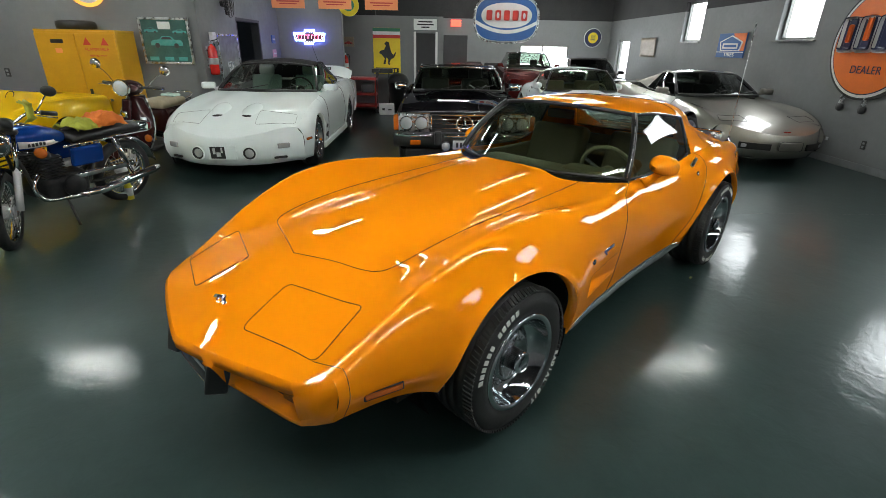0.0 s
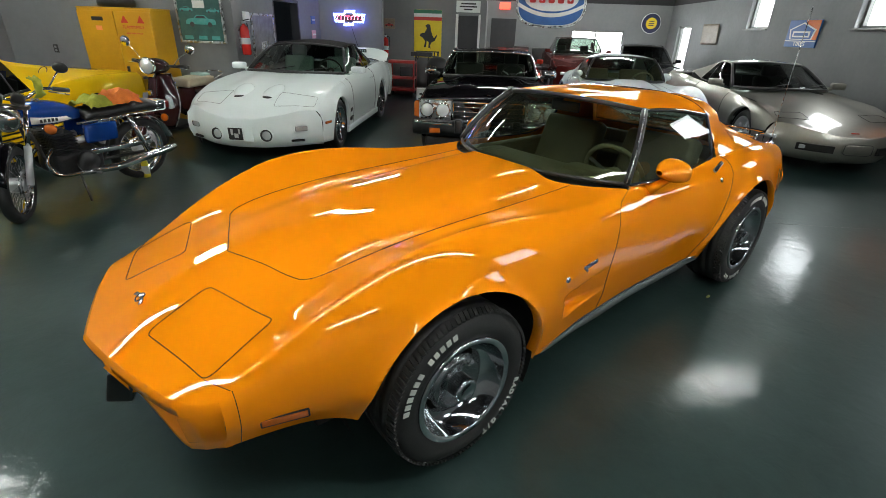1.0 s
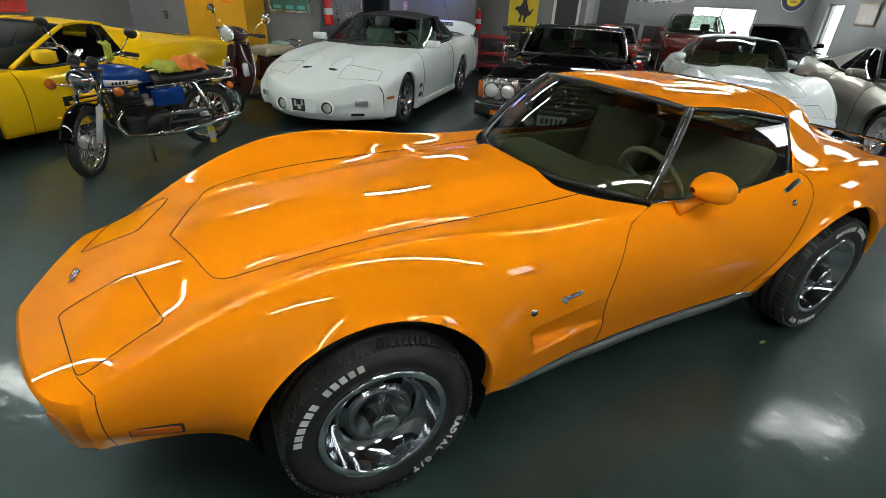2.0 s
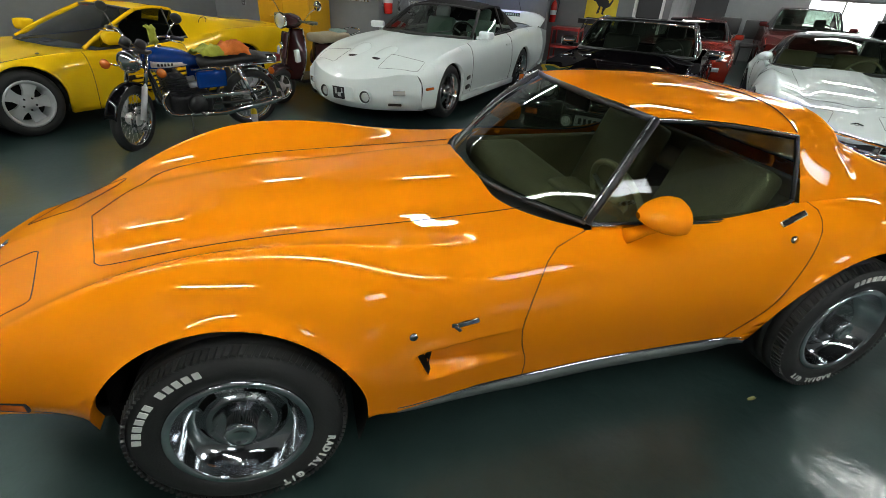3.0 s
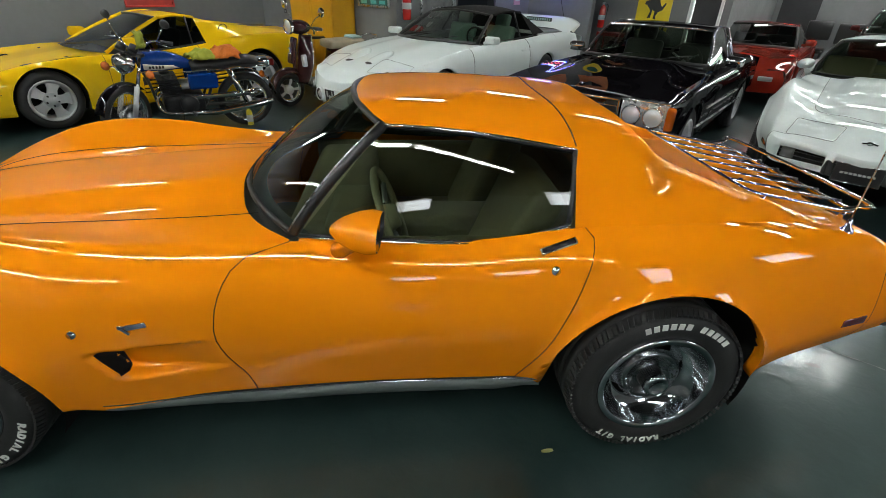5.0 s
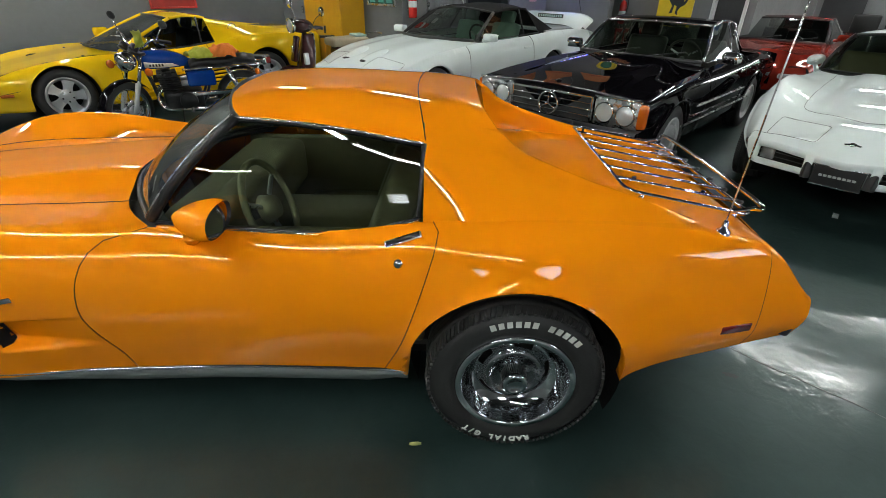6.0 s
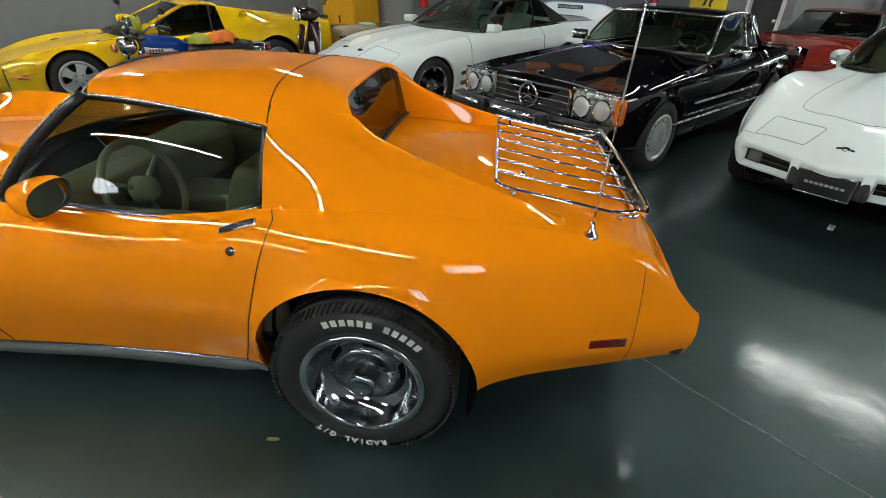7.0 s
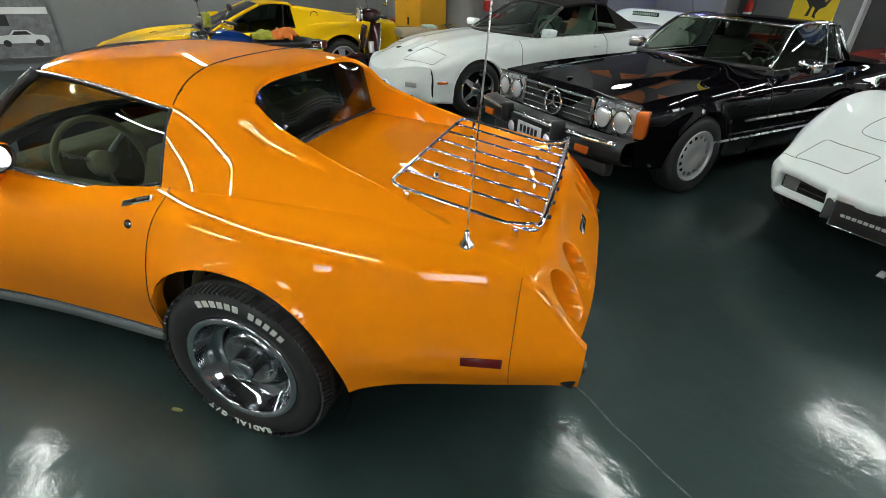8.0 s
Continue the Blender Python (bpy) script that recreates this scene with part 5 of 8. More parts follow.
low_coupe("sports_coupe", room(5.29, -2.83, 0), "white low sports coupe parked nose out on the dark floor", WHITE)


# ---- the other parked cars ----
def cabin(car, colour, sp, roof_mat=None, glass_mat=None, rear_open=True):
    """Windows, pillars and roof. sp: base and top of the windshield (x, y, z, bow), roof rear, rear glass foot, belt."""
    glass_mat = glass_mat or GLASS
    roof_mat = roof_mat or colour
    bx, by, bz, bb = sp["wb"]
    tx, ty, tz, tb = sp["wt"]
    rx, ry, rz = sp["rr"]
    gx, gy, gz = sp["rg"]
    crown = sp.get("crown", 0.04)
    wb = bow((bx, -by, bz), (bx, by, bz), 21, (-bb, 0, 0.02))
    wt = bow((tx, -ty, tz), (tx, ty, tz), 21, (-tb, 0, crown * 0.8))
    part("windshield", fixed(grid_bm(coons(wb, wt, None, None, 0.012, (-0.7, 0, 0.6)))), glass_mat, car)
    part("windshield_header", tube_bm(wt, 0.016, 6), sp.get("frame", TRIM), car)
    part("wiper_cowl", tube_bm([p + Vector((-0.03, 0, -0.006)) for p in wb], 0.022, 6), TRIM, car)
    for e in (-1, 1):
        part("windshield_pillar", tube_bm(bow((bx, e * by, bz), (tx, e * ty, tz), 7, (-0.01, e * 0.012, 0.012)), sp.get("pillar", 0.022), 8), sp.get("frame", colour), car)
        for k, y0 in enumerate((0.12, 0.55)):
            part("wiper", tube_bm([(bx - bb * 0.9, e * 0.02 - 0.3 + y0 if e < 0 else 0.25 + y0 * 0.3, bz + 0.025), (bx - bb * 0.75 + 0.05, (e * 0.02 - 0.3 + y0 if e < 0 else 0.25 + y0 * 0.3) - 0.34, bz + 0.085)], 0.006, 5), TRIM, car) if k == 0 else None
    rr = bow((rx, -ry, rz), (rx, ry, rz), 21, (0.03, 0, crown))
    rows = [[a.lerp(b2, i / 10) + Vector((0, 0, 0.03 * math.sin(math.pi * i / 10))) for a, b2 in zip(wt, rr)] for i in range(11)]
    part("roof", fixed(grid_bm(rows)), roof_mat, car)
    rg = bow((gx, -gy, gz), (gx, gy, gz), 21, (0.06, 0, 0.01))
    inset = 0.12 if roof_mat is not colour else 0.05
    if roof_mat is CANVAS:
        part("soft_top_rear", fixed(grid_bm(coons(rg, rr, None, None, 0.02, (0.6, 0, 0.8)))), CANVAS, car)
        mid = [[p.lerp(q, f) + Vector((0.018, 0, 0.022)) for p, q in zip(rr[5:16], rg[5:16])] for f in (0.3, 0.5, 0.75)]
        part("rear_window", fixed(grid_bm(mid)), DARKGLASS, car)
    else:
        part("rear_window", fixed(grid_bm(coons(rg, rr, None, None, 0.01, (0.6, 0, 0.8)))), sp.get("rear_glass", DARKGLASS), car)
    belt = smooth_path([Vector(p) for p in sp["belt"]], 4)
    rail = [Vector((tx, -ty, tz)).lerp(Vector((rx, -ry, rz)), k / (len(belt) - 1)) + Vector((0, 0, 0.03 * math.sin(math.pi * k / (len(belt) - 1)))) for k in range(len(belt))]
    both_sides("side_window", coons(belt, rail, None, None, 0.012, (0, -1, 0.2)), glass_mat, car)
    for e in (1, -1):
        part("roof_rail", tube_bm([Vector((p.x, e * p.y, p.z)) for p in rail], 0.018, 6), sp.get("rail", roof_mat), car)
        part("belt_strip", tube_bm([Vector((p.x, e * p.y, p.z)) for p in belt], 0.009, 6), sp.get("beltm", TRIM), car)
        part("window_post", tube_bm([Vector((q.x, e * q.y, q.z)) for q in (belt[len(belt) * 2 // 3], rail[len(rail) * 2 // 3])], 0.013, 6), sp.get("post", TRIM), car)
    last_b, last_r = belt[-1], rail[-1]
    sail = [[last_b, last_b.lerp(last_r, 0.33), last_b.lerp(last_r, 0.66), last_r],
            [Vector((gx, -gy, gz)), Vector((gx, -gy, gz)).lerp(Vector((rx, -ry, rz)), 0.33), Vector((gx, -gy, gz)).lerp(Vector((rx, -ry, rz)), 0.66), Vector((rx, -ry, rz))]]
    both_sides("rear_quarter", sail, roof_mat, car)
    part("dashboard", box_bm(0.35, by * 1.75, 0.16, 0.05, (bx + 0.12, 0, bz - 0.1), seg=2), DARKVINYL, car)
    part("cabin_floor", box_bm(gx - bx, by * 1.7, 0.04, 0, ((gx + bx) / 2, 0, 0.34)), DARKVINYL, car, smooth=False)
    part("bulkhead", box_bm(0.05, by * 1.75, gz - 0.42, 0.01, (gx - 0.12, 0, (gz + 0.38) / 2)), DARKVINYL, car)
    for e in (-1, 1):
        seat(car, (bx + tx) / 2 + sp.get("seat_x", 0.42), e * by * 0.5, sp.get("seat_z", 0.42), sp.get("seatm", DARKVINYL), 0.48, "front_seat", 16)
    steering_wheel(car, (bx + tx) / 2 + sp.get("seat_x", 0.42) - 0.26, -by * 0.5, bz - 0.02, 0.185, DARKVINYL)


def shell(car, body, colour, nose, tail_x, cowl, deck, x_doors, face, tail_face, extra_hood=True):
    """Fenders, doors, hood, deck and the two end faces of a car."""
    x0, x1 = nose(1.0), tail_x(1.0)
    d0, d1 = x_doors
    both_sides("front_fender", body.side_rows(x0, d0), colour, car)
    both_sides("door_skin", body.side_rows(d0, d1), colour, car)
    both_sides("rear_fender", body.side_rows(d1, x1), colour, car)
    part("hood", fixed(grid_bm(body.top_rows(nose, cowl, 36, 36))), colour, car)
    part("rear_deck", fixed(grid_bm(body.top_rows(deck, tail_x, 18, 28))), colour, car)
    fr = [k / 14 for k in range(15)]
    for x in (d0, d1):
        seam(car, [body.side(x, f) + Vector((0, -0.0015, 0)) for f in fr], 0.003)
    for nm, edge, levels, sgn in (("front_bumper", nose, face, 1), ("rear_bumper", tail_x, tail_face, -1)):
        rows = []
        for dx, z, k in levels:
            row = []
            for s in np.linspace(-1, 1, 37):
                x = edge(abs(s))
                p = body.top(x, abs(s))
                y = abs(p.y)
                if z is None:
                    row.append(Vector((p.x, math.copysign(y, s), p.z)))
                else:
                    ys = body.side(x, 0.3)
                    wide = max(y, abs(ys.y)) if abs(s) > 0.999 else y * (1 + 0.04 * abs(s) ** 8)
                    row.append(Vector((x + dx * sgn, math.copysign(wide * k, s), min(z, p.z - 0.004))))
            rows.append(row)
        part(nm, fixed(grid_bm(rows)), colour, car)
    xs0, xs1 = nose(0.5) + 0.25, tail_x(0.5) - 0.25
    w = body.side((xs0 + xs1) / 2, 0).y
    part("floor_pan", box_bm(xs1 - xs0, -w * 1.6, 0.05, 0, ((xs0 + xs1) / 2, 0, 0.26)), WELL, car, smooth=False)
    for xc, zc, r in body.arches:
        yo = -body.side(xc, 0.0).y - 0.05
        wheel_house(car, xc, zc, r, yo, yo - 0.36)


def four_wheels(car, body, xs, r, w, rim, style, material, inset=0.02):
    for x in xs:
        for e in (-1, 1):
            y = -body.side(x, 0.0).y - inset - w / 2
            wheel(car, (x, e * y, r), e, r, w, rim, style, material, turn=20 * x)


def lens(parent, name, m, w, h, material, depth=0.03, bevel=0.012, label=""):
    bm = box_bm(depth, w, h, bevel, seg=2)
    ob = part(name, bm, material, parent, label)
    ob.matrix_basis = m
    return ob


def round_lamp(parent, m, r, name="headlamp", ring=CHROME):
    hold = new(name)
    hold.parent = parent
    hold.matrix_basis = m
    part("bezel", fixed(lathe_bm([(r * 1.12, 0.02), (r * 1.12, -0.012), (r * 1.0, -0.018), (r * 0.96, -0.004)], 28, "x")), ring, hold)
    part("lens", fixed(lathe_bm([(r * 0.97, -0.004), (r * 0.8, -0.016), (r * 0.4, -0.026), (0, -0.029)], 28, "x")), CLEAR_LENS, hold)
    return hold


def door_mirror(car, x, y, z, colour, sx=0.16, sy=0.2, sz=0.12):
    for e in (-1, 1):
        mi = new("door_mirror")
        mi.parent = car
        mi.matrix_basis = pose(x, e * y, z, 0, 0, e * 12)
        part("shell", box_bm(sx, sy, sz, min(sx, sy, sz) * 0.4, (0, e * sy * 0.35, 0.02), seg=3), colour, mi)
        part("foot", box_bm(sx * 0.6, 0.07, 0.045, 0.015, (0, -e * 0.04, -0.025)), colour if colour is not CHROME else TRIM, mi)
        part("mirror_glass", box_bm(0.006, sy * 0.78, sz * 0.74, 0.002, (sx * 0.5, e * sy * 0.35, 0.02)), CHROME, mi)


def white_convertible():
    car = thing("convertible", room(4.42, 2.27, 0), "white sports convertible with a raised black soft top", "car")
    sill = [(-0.60, 0.84, 0.20), (-0.36, 0.90, 0.19), (0.4, 0.90, 0.19), (1.2, 0.885, 0.19), (2.1, 0.89, 0.2), (2.95, 0.90, 0.22), (3.6, 0.84, 0.27), (3.9, 0.80, 0.30)]
    crease = [(-0.60, 0.865, 0.42), (-0.36, 0.925, 0.48), (0.0, 0.945, 0.52), (0.5, 0.935, 0.5), (1.2, 0.925, 0.48), (2.0, 0.935, 0.5), (2.57, 0.95, 0.55), (3.2, 0.92, 0.55), (3.9, 0.84, 0.55)]
    shoulder = [(-0.60, 0.84, 0.53), (-0.36, 0.90, 0.63), (0.0, 0.915, 0.71), (0.5, 0.91, 0.75), (1.2, 0.895, 0.77), (2.0, 0.90, 0.80), (2.57, 0.905, 0.83), (3.2, 0.87, 0.83), (3.9, 0.80, 0.78)]
    crown = [(-0.60, 0.78, 0.59), (-0.36, 0.81, 0.70), (0.0, 0.83, 0.795), (0.5, 0.825, 0.85), (0.9, 0.80, 0.875), (1.5, 0.785, 0.885), (2.2, 0.79, 0.91), (2.8, 0.79, 0.94), (3.4, 0.77, 0.935), (3.9, 0.74, 0.89)]
    tops = [(0.0, [(-0.98, 0.52), (-0.75, 0.66), (-0.4, 0.765), (0.0, 0.835), (0.5, 0.885), (0.85, 0.91), (2.3, 0.94), (3.9, 0.92)]),
            (0.35, [(-0.98, 0.52), (-0.75, 0.65), (-0.4, 0.765), (0.0, 0.84), (0.5, 0.89), (0.85, 0.912), (2.3, 0.94), (3.9, 0.92)]),
            (0.65, [(-0.98, 0.52), (-0.75, 0.61), (-0.4, 0.735), (0.0, 0.81), (0.5, 0.87), (0.85, 0.895), (2.3, 0.935), (3.9, 0.91)])]
    b = Body([sill, crease, shoulder, crown], tops, [(0.0, 0.33, 0.355), (2.57, 0.33, 0.355)], 0.012, 12)
    nose = lambda s: -0.99 + 0.39 * s ** 2.3
    shell(car, b, WHITE, nose, lambda s: 3.98 - 0.10 * s ** 2, lambda s: 0.72 + 0.2 * s ** 2, lambda s: 2.55, (0.62, 2.05),
          [(0, None, 1), (-0.02, 0.50, 1.0), (-0.03, 0.40, 1.01), (-0.025, 0.30, 1.01), (0.02, 0.21, 1.0), (0.08, 0.17, 0.97)],
          [(0, None, 1), (-0.06, 0.85, 1.02), (-0.08, 0.6, 1.04), (-0.06, 0.35, 1.02), (0.02, 0.26, 1.0)])
    four_wheels(car, b, (0.0, 2.57), 0.328, 0.24, 0.225, "five", CHROME)
    cabin(car, WHITE, dict(wb=(0.92, 0.73, 0.90, 0.3), wt=(1.46, 0.57, 1.215, 0.1), rr=(2.25, 0.56, 1.24), rg=(2.85, 0.68, 0.95), crown=0.065,
                           belt=[(0.98, -0.745, 0.895), (1.6, -0.765, 0.905), (2.35, -0.765, 0.935)], seatm=TEALCLOTH, frame=TRIM, rail=CANVAS, seat_x=0.50, seat_z=0.42), CANVAS, GLASS)
    # Hood scoops: two nostrils each side of the beak.
    for e in (-1, 1):
        for y, x in ((0.17, -0.52),):
            sc = new("hood_scoop")
            sc.parent = car
            z = b.top(x, y / 0.8).z
            sc.matrix_basis = pose(x, e * y, z, 0, -19, e * 8)
            part("lip", ball_bm(0.12, (0.10, 0, -0.022), (2.0, 1.0, 0.30), 32, 16), WHITE, sc)
            part("opening", ball_bm(0.085, (-0.062, 0, -0.006), (0.5, 0.95, 0.16), 24, 14), SEAM, sc, "black oval scoop opening")
            part("lower_slot", ball_bm(0.075, (-0.115, 0, -0.022), (0.25, 0.9, 0.09), 20, 10), SEAM, sc)
        lid = [Vector((*q, 0)) for q in ((-0.76, 0.42), (-0.42, 0.38), (-0.36, 0.92), (-0.55, 0.96))]
        ring = [b.top(q.x, q.y) + Vector((0, 0, 0.001)) for q in rounded_patch(b, [(q.x, q.y) for q in lid], 0.04)]
        part("headlamp_lid_line", tube_bm([(p.x, e * p.y, p.z) for p in ring + ring[:1]], 0.0016, 5), SEAM, car)
        fog = new("fog_lamp")
        fog.parent = car
        fog.matrix_basis = pose(-0.985, e * 0.30, 0.335, 0, 0, e * -8)
        part("bezel", fixed(lathe_bm([(0.082, 0.02), (0.082, -0.012), (0.074, -0.02), (0.070, -0.004)], 28, "x")), WHITE, fog)
        part("hollow", fixed(lathe_bm([(0.071, -0.006), (0.052, 0.0), (0.050, 0.004)], 28, "x")), TRIM, fog)
        part("lens", fixed(lathe_bm([(0.050, 0.002), (0.035, -0.010), (0, -0.014)], 24, "x")), CLEAR_LENS, fog)
        lens(car, "turn_lamp", pose(-0.80, e * 0.66, 0.40, 0, 0, e * -36), 0.15, 0.06, CLEAR_LENS, label="clear turn lamp")
        lens(car, "bumper_slot", pose(-0.83, e * 0.62, 0.265, 0, 0, e * -33), 0.16, 0.028, SEAM, label="black lower slot")
        lens(car, "side_marker", pose(-0.50, e * 0.905, 0.44, 0, 0, e * -78), 0.13, 0.032, RED_LENS if e > 0 else AMBER_LENS)
        for z in (0.45, 0.33):
            part("fender_gill", box_bm(0.12, 0.03, 0.055, 0.02, (0.50, e * 0.925, z), Euler((0, radians(-8), 0)).to_matrix()), TRIM, car, "black fender gill")
        part("door_handle", box_bm(0.16, 0.015, 0.035, 0.006, (1.9, e * 0.905, 0.76)), WHITE, car)
        part("side_skirt", box_bm(1.9, 0.05, 0.09, 0.02, (1.28, e * 0.905, 0.20)), WHITE, car)
    pl = new("front_plate")
    pl.parent = car
    pl.matrix_basis = pose(-1.025, 0, 0.35, 0, -4, 0)
    part("plate", box_bm(0.012, 0.33, 0.17, 0.004), WHITE, pl, "silver front plate with a dark picture", smooth=False)
    part("picture", box_bm(0.004, 0.17, 0.14, 0.0, (-0.008, 0.05, 0)), TRIM, pl, smooth=False)
    for y, z, w2, h2 in ((0.09, 0.02, 0.03, 0.07), (0.04, -0.02, 0.05, 0.05), (0.0, 0.03, 0.02, 0.06)):
        part("picture_mark", box_bm(0.002, w2, h2, 0.0, (-0.0115, y, z)), PLATE, pl, smooth=False)
    door_mirror(car, 1.02, 0.85, 0.925, WHITE, 0.13, 0.20, 0.095)
    sp = [[Vector((x, y, 1.0 + 0.10 * (x - 3.45) / 0.5 - 0.1 * (abs(y) / 0.8) ** 6 + dz)) for y in np.linspace(-0.8, 0.8, 25)] for x, dz in ((3.45, -0.02), (3.6, 0.02), (3.85, 0.06), (3.93, 0.05), (3.9, 0.02), (3.7, -0.04))]
    part("spoiler", fixed(grid_bm(sp)), WHITE, car, "white rear spoiler")
    wide_strip = bmesh.new()
    box_bm(0.03, 0.5, 0.06, 0.004, (3.5, -0.2, 1.10), None, wide_strip)
    part("slogan_strip", wide_strip, TRIM, car, "dark strip with pale letters on the spoiler", smooth=False)
    for k in range(11):
        part("slogan_bar", box_bm(0.004, 0.026, 0.036, 0, (3.483, -0.42 + k * 0.044, 1.10)), TEALCLOTH, car, smooth=False)


def black_roadster():
    car = thing("roadster", room(4.72, -0.61, 0), "glossy black classic roadster with chrome grille and four round headlamps", "car")
    sill = [(-0.70, 0.80, 0.30), (-0.36, 0.83, 0.26), (0.4, 0.83, 0.24), (1.2, 0.83, 0.24), (2.1, 0.83, 0.26), (2.8, 0.83, 0.30), (3.5, 0.78, 0.36)]
    crease = [(-0.70, 0.86, 0.55), (-0.36, 0.885, 0.58), (0.0, 0.893, 0.60), (1.2, 0.89, 0.58), (2.46, 0.893, 0.60), (3.0, 0.88, 0.60), (3.5, 0.83, 0.58)]
    shoulder = [(-0.70, 0.86, 0.74), (-0.36, 0.875, 0.765), (0.0, 0.875, 0.79), (1.2, 0.865, 0.81), (2.46, 0.865, 0.83), (3.0, 0.845, 0.82), (3.5, 0.80, 0.78)]
    crown = [(-0.70, 0.80, 0.815), (-0.36, 0.81, 0.845), (0.0, 0.81, 0.865), (0.8, 0.79, 0.895), (1.2, 0.775, 0.905), (2.0, 0.78, 0.915), (2.46, 0.79, 0.915), (3.0, 0.77, 0.895), (3.5, 0.73, 0.85)]
    tops = [(0.0, [(-0.75, 0.835), (-0.36, 0.895), (0.0, 0.925), (0.8, 0.975), (1.0, 0.98), (2.3, 0.94), (3.5, 0.875)]),
            (0.45, [(-0.75, 0.83), (-0.36, 0.885), (0.0, 0.918), (0.8, 0.965), (1.0, 0.97), (2.3, 0.935), (3.5, 0.87)]),
            (0.72, [(-0.75, 0.82), (-0.36, 0.852), (0.0, 0.876), (0.8, 0.915), (1.0, 0.92), (2.3, 0.925), (3.5, 0.86)])]
    shoulder, crown = ([(x, y, z - 0.03) for x, y, z in ln] for ln in (shoulder, crown))
    tops = [(f, [(x, z - 0.03) for x, z in ln]) for f, ln in tops]
    b = Body([sill, crease, shoulder, crown], tops, [(0.0, 0.325, 0.35), (2.46, 0.325, 0.35)], 0.016, 12)
    nose = lambda s: -0.76 + 0.06 * s ** 2
    shell(car, b, BLACKP, nose, lambda s: 3.55 - 0.05 * s * s, lambda s: 0.78 + 0.1 * s * s, lambda s: 2.5, (0.78, 1.95),
          [(0, None, 1), (-0.012, 0.77, 1.0), (0.0, 0.60, 1.0), (0.0, 0.45, 1.0), (0.06, 0.30, 0.98)],
          [(0, None, 1), (-0.03, 0.8, 1.0), (-0.02, 0.4, 1.0)])
    four_wheels(car, b, (0.0, 2.46), 0.318, 0.20, 0.195, "disc", ALLOY, 0.03)
    cabin(car, BLACKP, dict(wb=(0.93, 0.70, 0.912, 0.2), wt=(1.28, 0.60, 1.225, 0.06), rr=(2.02, 0.565, 1.225), rg=(2.32, 0.62, 0.92), crown=0.025, pillar=0.016, frame=CHROME, rail=CHROME, post=CHROME, beltm=CHROME,
                            rear_glass=GLASS, belt=[(0.98, -0.715, 0.90), (1.5, -0.725, 0.905), (2.08, -0.715, 0.915)], seat_z=0.40, seat_x=0.5), BLACKP, GLASS)
    gr = new("radiator_grille")
    gr.parent = car
    gr.matrix_basis = pose(-0.775, 0, 0.638)
    part("back", box_bm(0.03, 0.86, 0.235, 0.004, (0.03, 0, 0)), TRIM, gr, smooth=False)
    for k in range(5):
        part("bar", box_bm(0.03, 0.85, 0.012 if k not in (0, 4) else 0.022, 0.004, (0.0, 0, -0.108 + 0.054 * k)), CHROME, gr, "chrome grille bar")
    for e in (-1, 1):
        part("end_bar", box_bm(0.034, 0.02, 0.235, 0.005, (0.0, e * 0.425, 0)), CHROME, gr)
    part("star_ring", tube_bm([(-0.03, 0.10 * math.cos(a), 0.10 * math.sin(a)) for a in [2 * math.pi * k / 40 for k in range(40)]], 0.011, 8, closed=True), CHROME, gr)
    for a in (90, 210, 330):
        part("emblem_arm", tube_bm([(-0.03, 0, 0), (-0.03, 0.1 * math.cos(radians(a)), 0.1 * math.sin(radians(a)))], 0.012, 6, taper=[1.0, 0.4]), CHROME, gr)
    for e in (-1, 1):
        pod = new("headlamp_pod")
        pod.parent = car
        pod.matrix_basis = pose(-0.755, e * 0.645, 0.643)
        part("housing", box_bm(0.05, 0.40, 0.235, 0.02, (0.01, 0, 0), seg=2), STEEL, pod, "grey lamp surround")
        part("chrome_lip", box_bm(0.03, 0.42, 0.018, 0.006, (0.0, 0, 0.122)), CHROME, pod)
        for y in (-0.095, 0.095):
            round_lamp(pod, pose(-0.022, y, 0), 0.078)
        lens(car, "turn_lamp", pose(-0.70, e * 0.845, 0.643, 0, 0, e * -25), 0.10, 0.2, AMBER_LENS, 0.12, 0.03, "amber wraparound turn lamp")
        lens(car, "bumper_lamp", pose(-1.02, e * 0.62, 0.445), 0.13, 0.06, AMBER_LENS, 0.03, 0.01)
        part("bumper_horn", box_bm(0.10, 0.09, 0.17, 0.03, (-1.02, e * 0.34, 0.50), seg=3), TRIM, car, "black rubber over-rider")
        part("side_moulding", box_bm(2.1, 0.02, 0.014, 0.005, (1.2, e * 0.898, 0.42)), STEEL, car)
        part("rub_strip", box_bm(1.5, 0.016, 0.018, 0.006, (1.25, e * 0.896, 0.56)), STEEL, car)
        part("door_handle", box_bm(0.17, 0.03, 0.03, 0.01, (1.78, e * 0.885, 0.765)), CHROME, car)
    fb = [[Vector((-0.98 + 0.10 * (abs(y) / 0.9) ** 4, y, z)) + Vector((dx, 0, 0)) for y in np.linspace(-0.9, 0.9, 25)] for dx, z in ((0.12, 0.545), (0.0, 0.54), (-0.03, 0.50), (-0.03, 0.43), (0.02, 0.37), (0.14, 0.35))]
    part("impact_bumper", fixed(grid_bm(fb)), TRIM, car, "black impact bumper")
    for y0, y1 in ((-0.29, 0.29), (-0.86, -0.4), (0.4, 0.86)):
        part("bumper_chrome", tube_bm([(-1.015 + 0.10 * (abs(y) / 0.9) ** 4, y, 0.525) for y in np.linspace(y0, y1, 9)], 0.022, 8), CHROME, car, "chrome bumper strip")
    part("front_plate", box_bm(0.012, 0.31, 0.11, 0.004, (-1.03, 0.0, 0.42)), PLATE, car)
